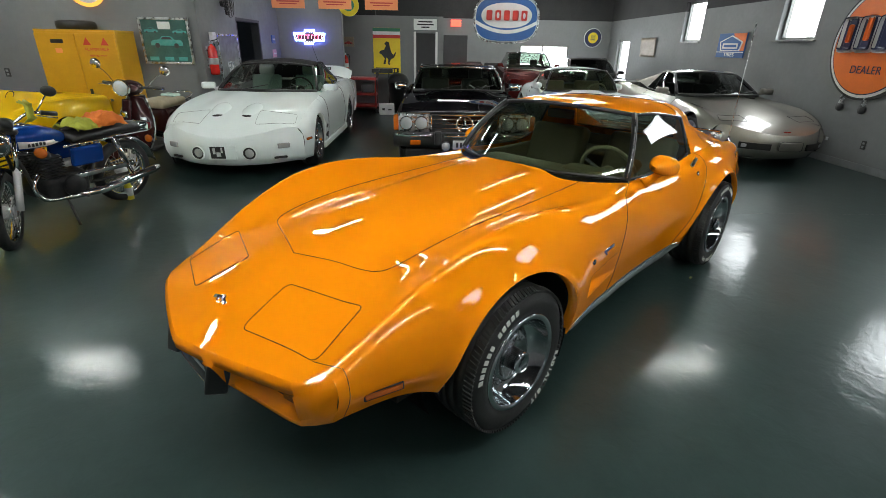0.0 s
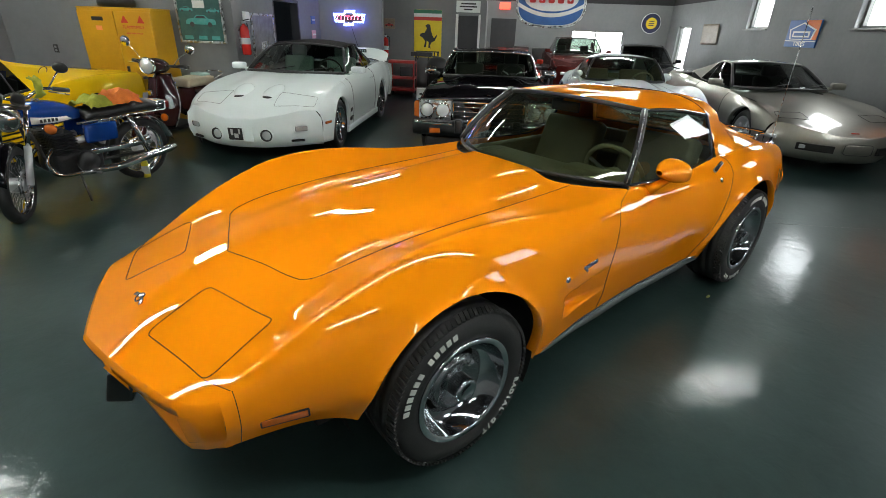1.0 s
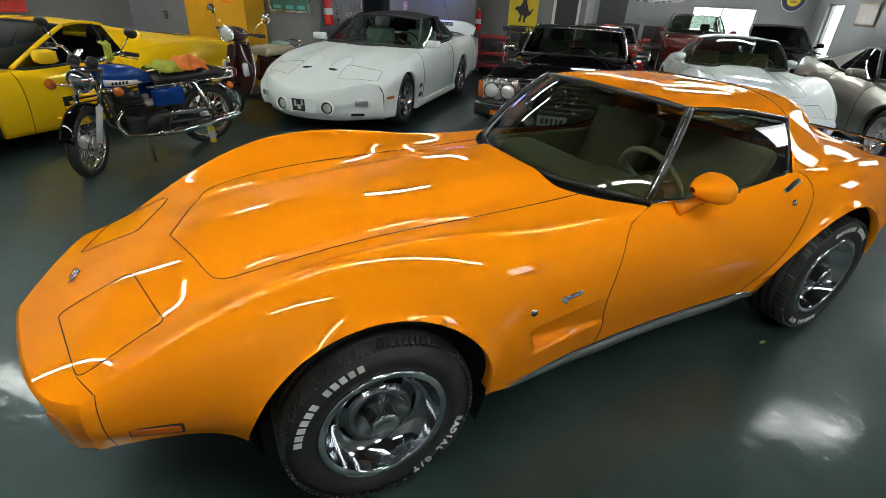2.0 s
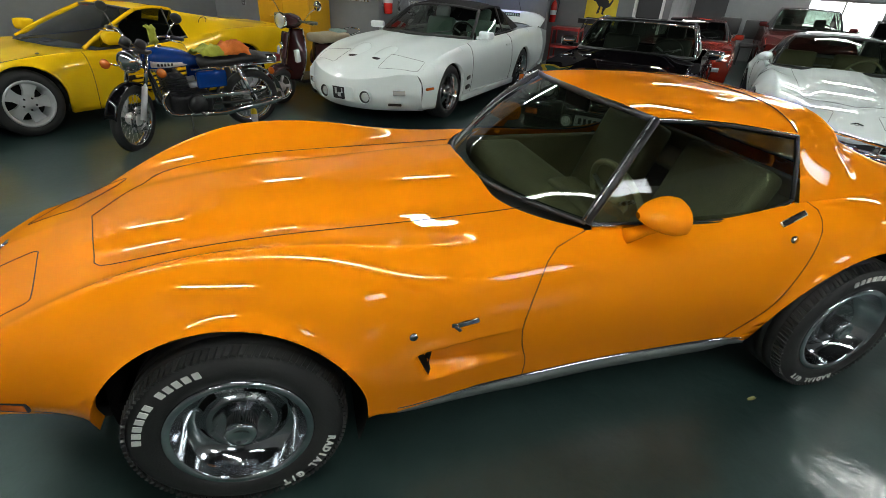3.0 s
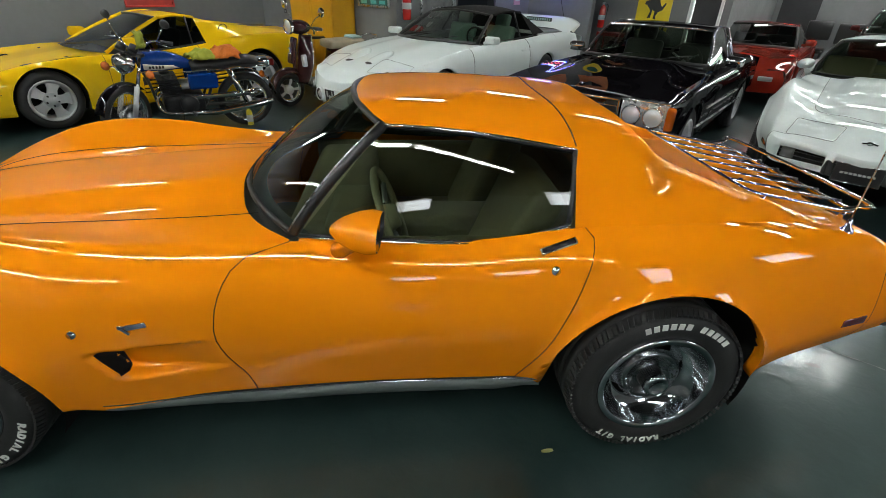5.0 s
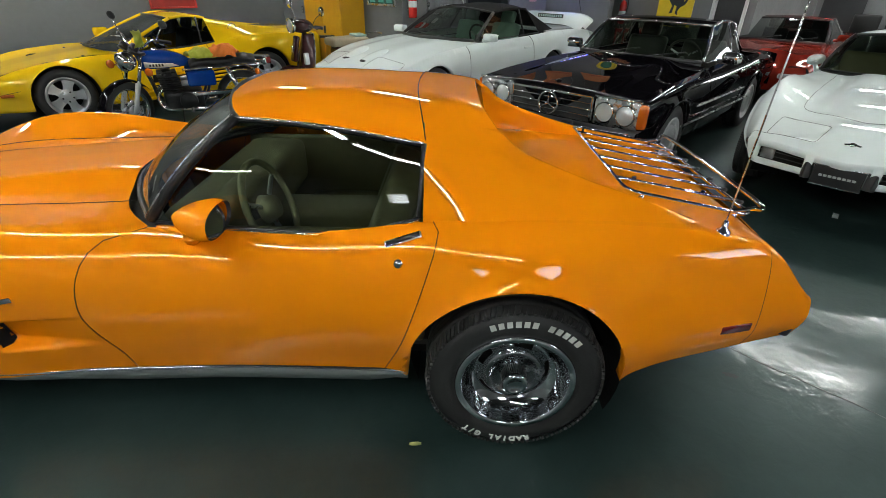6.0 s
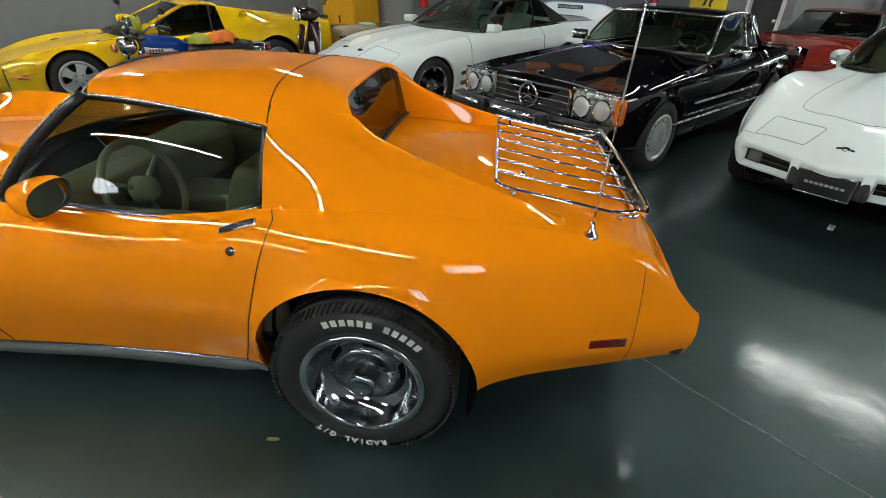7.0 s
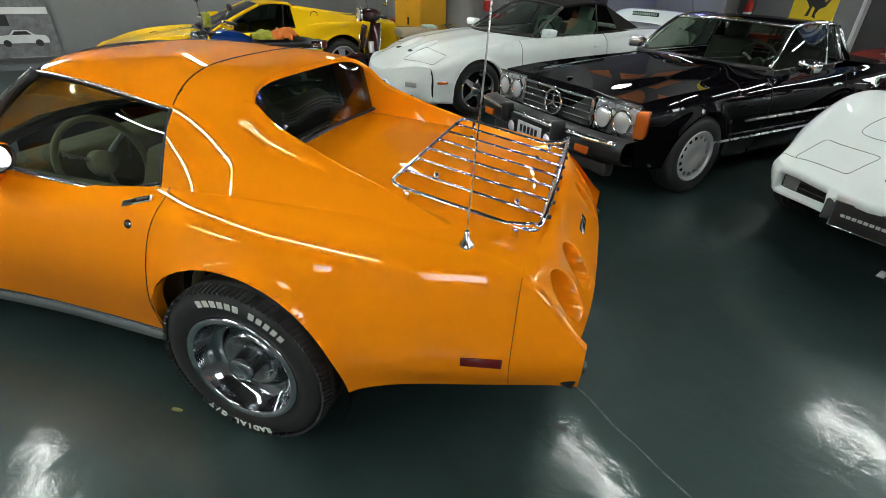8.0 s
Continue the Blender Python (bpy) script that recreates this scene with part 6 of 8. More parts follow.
    for k in range(5):
        part("plate_bar", box_bm(0.004, 0.03, 0.06, 0, (-1.038, -0.1 + 0.05 * k, 0.42)), TRIM, car, smooth=False)
    for y in (-0.24, 0.24):
        round_lamp(car, pose(-1.03, y, 0.40), 0.055, "fog_lamp", TRIM)
    part("front_valance", box_bm(0.1, 1.5, 0.12, 0.03, (-0.82, 0, 0.29)), TRIM, car)
    part("hood_star", fixed(lathe_bm([(0.026, 0), (0.02, 0.006), (0, 0.008)], 20, "z", at=(-0.66, 0, 0.826))), CHROME, car)
    door_mirror(car, 1.12, 0.85, 0.935, CHROME, 0.11, 0.19, 0.11)
    # The fold-away roof's chrome rear window post.
    for e in (-1, 1):
        part("quarter_post", tube_bm([(2.06, e * 0.705, 0.915), (2.0, e * 0.59, 1.21)], 0.02, 8), CHROME, car)
        part("quarter_post", tube_bm([(2.30, e * 0.66, 0.92), (2.06, e * 0.575, 1.215)], 0.022, 8), CHROME, car)


def silver_coupe():
    car = thing("sports_coupe", room(5.28, -5.12, 0), "pewter silver sports coupe with bra-like stains on its nose", "car")
    tagged(car, "pewter silver sports coupe parked along the grey wall")
    sill = [(-0.55, 0.82, 0.20), (-0.37, 0.87, 0.19), (0.4, 0.89, 0.18), (1.3, 0.86, 0.18), (2.25, 0.89, 0.19), (3.05, 0.88, 0.24), (3.45, 0.82, 0.30)]
    crease = [(-0.55, 0.845, 0.42), (-0.37, 0.90, 0.47), (0.0, 0.925, 0.52), (0.6, 0.915, 0.48), (1.3, 0.89, 0.46), (2.0, 0.905, 0.5), (2.65, 0.94, 0.55), (3.2, 0.91, 0.58), (3.5, 0.86, 0.58)]
    shoulder = [(-0.55, 0.82, 0.52), (-0.37, 0.87, 0.60), (0.0, 0.89, 0.68), (0.6, 0.885, 0.71), (1.3, 0.865, 0.72), (2.0, 0.88, 0.75), (2.65, 0.90, 0.80), (3.2, 0.875, 0.84), (3.5, 0.83, 0.84)]
    crown = [(-0.55, 0.75, 0.575), (-0.37, 0.775, 0.665), (0.0, 0.80, 0.755), (0.6, 0.79, 0.80), (1.0, 0.775, 0.83), (1.6, 0.77, 0.84), (2.2, 0.78, 0.87), (2.65, 0.79, 0.90), (3.2, 0.79, 0.93), (3.5, 0.77, 0.93)]
    tops = [(0.0, [(-1.04, 0.50), (-0.7, 0.61), (-0.3, 0.70), (0.2, 0.78), (0.8, 0.85), (1.0, 0.86), (2.6, 0.96), (3.5, 0.96)]),
            (0.5, [(-1.04, 0.50), (-0.7, 0.605), (-0.3, 0.69), (0.2, 0.765), (0.8, 0.835), (1.0, 0.85), (2.6, 0.95), (3.5, 0.955)]),
            (0.75, [(-1.04, 0.50), (-0.7, 0.59), (-0.3, 0.675), (0.2, 0.75), (0.8, 0.82), (1.0, 0.83), (2.6, 0.92), (3.5, 0.945)])]
    b = Body([sill, crease, shoulder, crown], tops, [(0.0, 0.325, 0.36), (2.654, 0.33, 0.365)], 0.014, 12)
    nose = lambda s: -1.05 + 0.50 * s ** 2.4
    shell(car, b, SILVER, nose, lambda s: 3.5 - 0.06 * s * s, lambda s: 0.75 + 0.22 * s * s, lambda s: 2.9, (0.75, 1.95),
          [(0, None, 1), (-0.02, 0.46, 1.0), (-0.03, 0.38, 1.01), (-0.02, 0.28, 1.01), (0.03, 0.19, 1.0), (0.1, 0.16, 0.97)],
          [(0, None, 1), (-0.03, 0.85, 1.02), (-0.02, 0.4, 1.0)])
    four_wheels(car, b, (0.0, 2.654), 0.322, 0.25, 0.222, "five", ALLOY)
    cabin(car, SILVER, dict(wb=(0.95, 0.70, 0.865, 0.28), wt=(1.48, 0.55, 1.17, 0.1), rr=(2.0, 0.535, 1.165), rg=(2.95, 0.58, 0.955), crown=0.045,
                            belt=[(1.0, -0.735, 0.845), (1.5, -0.745, 0.855), (2.1, -0.74, 0.885)], frame=TRIM, rail=SILVER, seat_z=0.34), SILVER, DARKGLASS)
    for e in (-1, 1):
        sl = [[Vector((nose(s) - 0.055, e * s * 0.80, z)) for s in np.linspace(0.32, 0.74, 12)] for z in (0.385, 0.30)]
        part("front_intake", thick(grid_bm(sl), 0.03), SEAM, car, "black front intake", smooth=False)
        lens(car, "fog_lamp", pose(nose(0.7) - 0.07, e * 0.53, 0.345, 0, 0, e * -25), 0.09, 0.05, CLEAR_LENS)
        lens(car, "turn_lamp", pose(-0.63, e * 0.83, 0.42, 0, 0, e * -62), 0.22, 0.05, CLEAR_LENS, label="clear corner lamp")
        ring = [b.top(q.x, q.y) + Vector((0, 0, 0.001)) for q in rounded_patch(b, [(-0.62, 0.5), (-0.36, 0.46), (-0.30, 0.86), (-0.48, 0.93)], 0.04)]
        part("headlamp_lid_line", tube_bm([(p.x, e * p.y, p.z) for p in ring + ring[:1]], 0.0028, 5), SEAM, car)
    part("plate_recess", box_bm(0.02, 0.33, 0.125, 0.02, (-1.085, 0, 0.36), Euler((0, radians(-6), 0)).to_matrix()), SILVER, car, "blank plate panel")
    part("plate_line", tube_bm([(-1.098, (0.165 if math.cos(a) > 0 else -0.165) * min(1, abs(math.cos(a)) * 1.25), 0.36 + (0.065 if math.sin(a) > 0 else -0.065) * min(1, abs(math.sin(a)) * 1.25)) for a in [2 * math.pi * k / 32 for k in range(32)]], 0.003, 5, closed=True), TRIM, car)
    part("nose_badge", box_bm(0.02, 0.09, 0.012, 0.004, (-0.95, 0, b.top(-0.95, 0).z + 0.004)), REDP, car)
    door_mirror(car, 1.08, 0.86, 0.90, SILVER, 0.14, 0.19, 0.10)


def yellow_wedge():
    car = thing("supercar", room(1.06, 5.10, 0), "yellow wedge-shaped supercar with ribbed side strakes", "car")
    sill = [(-0.70, 0.80, 0.22), (-0.37, 0.86, 0.2), (0.4, 0.86, 0.17), (1.2, 0.88, 0.16), (2.1, 0.93, 0.17), (2.95, 0.95, 0.25), (3.45, 0.92, 0.30)]
    crease = [(-0.70, 0.835, 0.44), (-0.37, 0.885, 0.46), (0.0, 0.90, 0.48), (0.6, 0.90, 0.46), (1.2, 0.915, 0.46), (2.0, 0.96, 0.50), (2.55, 0.985, 0.55), (3.1, 0.975, 0.56), (3.45, 0.955, 0.56)]
    shoulder = [(-0.70, 0.82, 0.50), (-0.37, 0.865, 0.585), (0.0, 0.88, 0.63), (0.6, 0.875, 0.655), (1.2, 0.88, 0.67), (2.0, 0.925, 0.71), (2.55, 0.955, 0.76), (3.1, 0.95, 0.79), (3.45, 0.935, 0.80)]
    crown = [(-0.70, 0.77, 0.54), (-0.37, 0.79, 0.65), (0.0, 0.80, 0.715), (0.5, 0.80, 0.745), (0.9, 0.79, 0.74), (1.4, 0.79, 0.755), (2.0, 0.83, 0.82), (2.4, 0.88, 0.875), (2.8, 0.89, 0.89), (3.45, 0.88, 0.865)]
    tops = [(0.0, [(-0.97, 0.43), (-0.7, 0.525), (-0.3, 0.625), (0.2, 0.71), (0.55, 0.755), (1.0, 0.80), (2.2, 0.93), (3.45, 0.90)]),
            (0.6, [(-0.97, 0.43), (-0.7, 0.525), (-0.3, 0.62), (0.2, 0.70), (0.55, 0.74), (1.0, 0.78), (2.2, 0.92), (3.45, 0.89)])]
    b = Body([sill, crease, shoulder, crown], tops, [(0.0, 0.32, 0.352), (2.55, 0.335, 0.372)], 0.012, 12)
    nose = lambda s: -0.97 + 0.27 * s ** 3
    shell(car, b, YELLOW, nose, lambda s: 3.47, lambda s: 0.56 + 0.2 * s * s, lambda s: 2.05, (0.62, 1.75),
          [(0, None, 1), (-0.02, 0.41, 1.0), (-0.02, 0.33, 1.01), (0.0, 0.24, 1.0), (0.05, 0.19, 0.98)],
          [(0, None, 1), (-0.02, 0.8, 1.0), (-0.01, 0.4, 1.0)])
    four_wheels(car, b, (0.0, 2.55), 0.318, 0.25, 0.212, "star", ALLOY, 0.012)
    cabin(car, YELLOW, dict(wb=(0.70, 0.70, 0.755, 0.22), wt=(1.42, 0.54, 1.10, 0.06), rr=(1.90, 0.53, 1.095), rg=(2.2, 0.60, 0.945), crown=0.03, pillar=0.022,
                            belt=[(0.82, -0.745, 0.75), (1.4, -0.765, 0.765), (2.02, -0.775, 0.83)], rail=YELLOW, seat_z=0.28, seat_x=0.5), YELLOW, DARKGLASS)
    # Engine-bay buttresses falling to the tail.
    rows = []
    for x in np.linspace(1.88, 3.3, 12):
        t = (x - 1.88) / 1.42
        yo, zo = b.crown(x)
        zr = 1.10 - 0.21 * t ** 0.8
        yr = 0.54 + 0.12 * t
        a, c = Vector((x, -yo + 0.015, zo - 0.004)), Vector((x, -yr, max(zr, zo + 0.002)))
        rows.append([a.lerp(c, k / 6) for k in range(7)] + [c.lerp(Vector((x, -yr + 0.14, b.top(x, 0.5).z - 0.01)), k / 4) for k in range(1, 5)])
    both_sides("buttress", rows, YELLOW, car)
    for e in (-1, 1):
        # Strakes across the door's intake.
        part("intake_shadow", thick(grid_bm([[Vector((x, e * (-b.side(x, f).y + 0.002), b.side(x, f).z)) for f in (0.16, 0.28, 0.4, 0.5)] for x in np.linspace(0.95, 2.12, 12)]), 0.003), SEAM, car, smooth=False)
        for k in range(5):
            f = 0.175 + 0.075 * k
            pts = [Vector((x, e * (-b.side(x, f).y + 0.018), b.side(x, f).z)) for x in np.linspace(0.85 + 0.05 * k, 2.14, 12)]
            part("strake", tube_bm(pts, 0.017, 6), YELLOW, car, "yellow body-coloured strake")
        part("body_line", tube_bm([Vector((x, e * (-b.side(x, 0.5).y + 0.0015), b.side(x, 0.5).z)) for x in (-0.66, -0.6, -0.5, -0.42)], 0.003, 5), SEAM, car)
        lens(car, "side_marker", pose(-0.55, e * 0.868, 0.40, 0, 0, e * -72), 0.12, 0.035, AMBER_LENS)
        lens(car, "front_lamp", pose(-0.93, e * 0.60, 0.38, 0, 0, e * -14), 0.36, 0.075, CLEAR_LENS, label="wide clear front lamp")
        lens(car, "cowl_vent", pose(0.34, e * 0.52, b.top(0.34, 0.65).z + 0.001, 0, -7, e * -10), 0.035, 0.012, SEAM)
        bpy.data.objects[car.children[-1].name].scale = (6.0, 1, 1)
        fl = fixed(lathe_bm([(0.05, 0), (0.055, 0.003), (0.06, 0)], 24, "y", at=(2.2, 0, 0)))
        part("fuel_flap_ring", fl, SEAM, car).matrix_basis = pose(0, e * 0.70, 0.97, e * -30, 0, 0)
    door_mirror(car, 0.92, 0.84, 0.845, YELLOW, 0.17, 0.17, 0.13)
    part("lower_grille", box_bm(0.03, 0.9, 0.10, 0.01, (-0.985, 0, 0.33)), SEAM, car)


def far_car(name, m, label, colour, kind):
    """A plainer car for the back of the hall. kind: low coupe, pickup or roadster."""
    car = thing(name, m, label, "car")
    tall = {"coupe": 0.0, "pickup": 0.17, "roadster": 0.03}[kind]
    sill = [(-0.7, 0.80, 0.22), (0.4, 0.83, 0.2), (2.1, 0.83, 0.2), (3.3, 0.80, 0.28)]
    crease = [(-0.7, 0.83, 0.45 + tall * 0.4), (0.0, 0.865, 0.48 + tall * 0.4), (2.4, 0.875, 0.5 + tall * 0.4), (3.3, 0.83, 0.5 + tall * 0.4)]
    shoulder = [(-0.7, 0.81, 0.54 + tall), (0.0, 0.85, 0.66 + tall), (1.2, 0.84, 0.72 + tall), (2.4, 0.855, 0.76 + tall), (3.3, 0.81, 0.74 + tall)]
    crown = [(-0.7, 0.76, 0.58 + tall), (0.0, 0.79, 0.74 + tall), (1.0, 0.76, 0.79 + tall), (2.4, 0.77, 0.84 + tall), (3.3, 0.75, 0.82 + tall)]
    tops = [(0.0, [(-0.95, 0.55 + tall), (-0.4, 0.68 + tall), (0.2, 0.78 + tall), (0.9, 0.83 + tall), (3.3, 0.86 + tall)]),
            (0.6, [(-0.95, 0.55 + tall), (-0.4, 0.66 + tall), (0.2, 0.755 + tall), (0.9, 0.81 + tall), (3.3, 0.85 + tall)])]
    b = Body([sill, crease, shoulder, crown], tops, [(0.0, 0.32, 0.35), (2.4, 0.32, 0.35)], 0.01, 10)
    nose = lambda s: -0.95 + 0.25 * s ** 2.5
    shell(car, b, colour, nose, lambda s: 3.3, lambda s: 0.7 + 0.15 * s * s, lambda s: 2.3, (0.65, 1.8),
          [(0, None, 1), (-0.02, 0.45, 1.0), (0.0, 0.25, 1.0)], [(0, None, 1), (-0.02, 0.6, 1.0), (-0.01, 0.35, 1.0)])
    four_wheels(car, b, (0.0, 2.4), 0.315, 0.22, 0.2, "star", ALLOY)
    zt = {"coupe": 1.10, "pickup": 1.38, "roadster": 1.25}[kind]
    cabin(car, colour, dict(wb=(0.80, 0.68, 0.80 + tall, 0.2), wt=(1.38, 0.56, zt, 0.06), rr=(1.95, 0.55, zt), rg=(2.45, 0.62, 0.88 + tall), crown=0.03,
                            belt=[(0.9, -0.735, 0.79 + tall), (1.5, -0.745, 0.81 + tall), (2.1, -0.74, 0.84 + tall)], rail=colour, seat_z=0.3 + tall * 0.6,
                            frame=CHROME if kind == "pickup" else TRIM),
          CANVAS if kind == "roadster" else colour, GLASS if kind == "pickup" else DARKGLASS)
    door_mirror(car, 0.95, 0.82, 0.87 + tall, colour, 0.13, 0.16, 0.1)
    for e in (-1, 1):
        lens(car, "front_lamp", pose(-0.88, e * 0.58, 0.46 + tall * 0.7, 0, 0, e * -15), 0.2, 0.07, CLEAR_LENS)
    return car


white_convertible()
black_roadster()
silver_coupe()
yellow_wedge()
far_car("coupe", room(9.6, -0.95, 0), "red low coupe parked behind the black roadster", REDP, "coupe")
far_car("pickup_car", room(12.3, -3.15, 0), "dark red tall car standing before the far window", DARKRED, "pickup")
far_car("roadster", room(11.6, -4.9, 0), "dark roadster with a black top near the side door", BLACKP, "roadster")


# ---- two-wheelers ----
SEATM = mat("black seat vinyl", (0.014, 0.013, 0.013), rough=0.45, tint2=(0.022, 0.021, 0.02), scale=9, bump=0.15, bump_scale=120)
ENGINE = mat("engine castings", (0.016, 0.016, 0.017), rough=0.45, metal=0.6, tint2=(0.04, 0.04, 0.04), scale=14, rough_var=0.12)
ORANGECLOTH = mat("orange cloth", (0.75, 0.20, 0.03), rough=0.9, tint2=(0.62, 0.15, 0.02), scale=14, bump=0.5, bump_scale=220)
GREENCLOTH = mat("olive yellow cloth", (0.36, 0.38, 0.04), rough=0.9, tint2=(0.28, 0.30, 0.03), scale=14, bump=0.5, bump_scale=220)
YELLOWPLASTIC = mat("yellow plastic", (0.75, 0.62, 0.03), rough=0.35)
TANSEAT = mat("tan seat cover", (0.36, 0.30, 0.20), rough=0.6, tint2=(0.30, 0.25, 0.17), scale=10, bump=0.2, bump_scale=120)


def spoked_wheel(parent, at, r, w, name="wheel", turn=0.0, spokes=36, disc=False):
    """Axle along y."""
    hub = new(name)
    hub.parent = parent
    hub.matrix_basis = pose(*at, 0, 0, turn)
    prof = [(r - 0.075, -w * 0.35), (r - 0.05, -w * 0.5), (r - 0.02, -w * 0.45), (r - 0.004, -w * 0.25), (r, 0), (r - 0.004, w * 0.25), (r - 0.02, w * 0.45), (r - 0.05, w * 0.5), (r - 0.075, w * 0.35)]
    part("tyre", fixed(lathe_bm(prof, 44)), RUBBER, hub)
    part("rim", fixed(lathe_bm([(r - 0.07, -w * 0.38), (r - 0.078, -w * 0.36), (r - 0.09, -w * 0.1), (r - 0.09, w * 0.1), (r - 0.078, w * 0.36), (r - 0.07, w * 0.38)], 44)), CHROME, hub, "chrome rim")
    part("hub", fixed(lathe_bm([(0, -0.06), (0.05, -0.055), (0.06, -0.03), (0.06, 0.03), (0.05, 0.055), (0, 0.06)], 24)), ALLOY, hub)
    if spokes:
        for k in range(spokes):
            a, e = 2 * math.pi * k / spokes, 1 if k % 2 else -1
            a2 = a + e * 0.25
            part("spoke", tube_bm([(0.055 * math.cos(a2), e * 0.035, 0.055 * math.sin(a2)), ((r - 0.085) * math.cos(a), 0, (r - 0.085) * math.sin(a))], 0.0016, 4), STEEL, hub)
    else:
        for k in range(5):
            a = 2 * math.pi * k / 5
            part("spoke", tube_bm([(0.03 * math.cos(a), 0, 0.03 * math.sin(a)), ((r - 0.08) * math.cos(a), 0, (r - 0.08) * math.sin(a))], 0.018, 8), ALLOY, hub)
    if disc:
        part("brake_disc", fixed(lathe_bm([(0.13, -0.052), (0.13, -0.058), (0.07, -0.058), (0.07, -0.052)], 36)), STEEL, hub)
    return hub


def draped(name, m, label, material, sx, sy, seed, h=0.05):
    """A crumpled rag."""
    rng = random.Random(seed)
    bm = bmesh.new()
    n = 16
    off = rng.random() * 10
    rows = []
    for i in range(n + 1):
        row = []
        for k in range(n + 1):
            x, y = (i / n - 0.5) * sx, (k / n - 0.5) * sy
            e = max(abs(i / n - 0.5), abs(k / n - 0.5)) * 2
            z = noise.noise(Vector((x * 16 + off, y * 16, off))) * h * 0.7 + noise.noise(Vector((x * 34, y * 34 + off, 3))) * h * 0.35 + h * (1 - e ** 3)
            wob = 1 + 0.18 * noise.noise(Vector((i * 0.4, k * 0.4, off)))
            row.append(Vector((x * wob, y * wob, max(z, 0.004) - 0.10 * max(abs(y) / sy * 2 - 0.62, 0))))
        rows.append(row)
    ob = part(name, thick(grid_bm(rows), 0.004), material)
    ob.matrix_world = m
    return tagged(ob, label, "cloth")


def motorcycle():
    """Nose towards -x, rear axle behind; leaning on its side stand."""
    bike = thing("motorcycle", pose(-1.50, 3.40, 0, 0, 0, 28.5) @ pose(0, 0, 0, 8, 0, 0), "blue vintage motorcycle with chrome exhaust, leaning on its stand", "motorcycle")
    wb, r = 1.33, 0.315
    rw = spoked_wheel(bike, (wb, 0, r), r, 0.10)
    steer = new("front_fork")
    steer.parent = bike
    steer.matrix_basis = pose(0.30, 0, 0.80) @ pose(0, 0, 0, 0, 0, 44) @ pose(-0.30, 0, -0.80)
    spoked_wheel(steer, (0, 0, r), r, 0.085, disc=True)
    for e in (-1, 1):
        part("fork_leg", tube_bm([(0.0, e * 0.09, r), (0.13, e * 0.09, 0.60)], 0.026, 10), ALLOY, steer)
        part("fork_tube", tube_bm([(0.13, e * 0.09, 0.58), (0.27, e * 0.09, 0.89)], 0.018, 10), CHROME, steer)
        part("turn_lamp_stalk", tube_bm([(0.19, e * 0.09, 0.74), (0.17, e * 0.24, 0.745)], 0.008, 6), CHROME, steer)
        part("turn_lamp", fixed(ball_bm(0.045, (0.155, e * 0.26, 0.745), (0.8, 1, 1), 16, 10)), AMBER_LENS, steer, "round amber turn lamp")
        part("grip", tube_bm([(0.45, e * 0.36, 1.00), (0.38, e * 0.27, 1.02)], 0.019, 8), TRIM, steer)
        part("mirror_stalk", tube_bm([(0.37, e * 0.24, 1.02), (0.40, e * 0.32, 1.16)], 0.006, 6), CHROME, steer)
        part("mirror", fixed(ball_bm(0.055, (0.41, e * 0.34, 1.19), (0.35, 1, 0.8), 16, 10)), TRIM, steer)
        part("lever", tube_bm([(0.36, e * 0.24, 1.0), (0.37, e * 0.38, 0.985)], 0.006, 6), STEEL, steer)
    part("handlebar", tube_bm(smooth_path([(0.42, -0.32, 1.0), (0.36, -0.2, 1.02), (0.30, -0.08, 0.94), (0.30, 0.08, 0.94), (0.36, 0.2, 1.02), (0.42, 0.32, 1.0)], 5), 0.012, 8), CHROME, steer)
    part("fork_yoke", box_bm(0.07, 0.24, 0.03, 0.01, (0.27, 0, 0.88)), TRIM, steer)
    round_lamp(steer, pose(0.10, 0, 0.82), 0.088)
    part("headlamp_shell", fixed(ball_bm(0.098, (0.14, 0, 0.82), (1.0, 1, 1), 20, 14)), CHROME, steer)
    for y in (-0.07, 0.07):
        part("gauge", cyl_bm(0.045, 0.045, (0.20, y, 0.93), (0.25, y, 0.97), 18), TRIM, steer)
    fend = [[Vector((0.0 + (r + 0.03) * math.cos(a), y, r + (r + 0.03) * math.sin(a) - 0.02 * (y / 0.055) ** 2)) for y in np.linspace(-0.055, 0.055, 7)] for a in [radians(35 + 125 * k / 16) for k in range(17)]]
    part("front_mudguard", thick(grid_bm(fend), 0.003), BLACKP, steer, "glossy black front mudguard")
    rear = [[Vector((wb + (r + 0.05) * math.cos(a), y, r + (r + 0.05) * math.sin(a) - 0.02 * (y / 0.07) ** 2)) for y in np.linspace(-0.07, 0.07, 7)] for a in [radians(10 + 105 * k / 16) for k in range(17)]]
    part("rear_mudguard", thick(grid_bm(rear), 0.003), CHROME, bike)
    # Frame.
    for e in (-1, 1):
        part("frame_tube", tube_bm(smooth_path([(0.28, 0.0, 0.86), (0.36, e * 0.06, 0.6), (0.45, e * 0.12, 0.30), (0.8, e * 0.12, 0.28), (0.95, e * 0.1, 0.5), (1.0, e * 0.1, 0.7)], 5), 0.015, 8), TRIM, bike)
        part("rear_shock", tube_bm([(wb - 0.02, e * 0.14, r + 0.02), (wb - 0.16, e * 0.13, 0.70)], 0.025, 8), CHROME, bike)
        part("swing_arm", tube_bm([(0.82, e * 0.1, 0.33), (wb, e * 0.1, r)], 0.017, 8), TRIM, bike)
        part("seat_rail", tube_bm([(0.7, e * 0.11, 0.70), (1.58, e * 0.11, 0.72)], 0.011, 8), CHROME, bike)
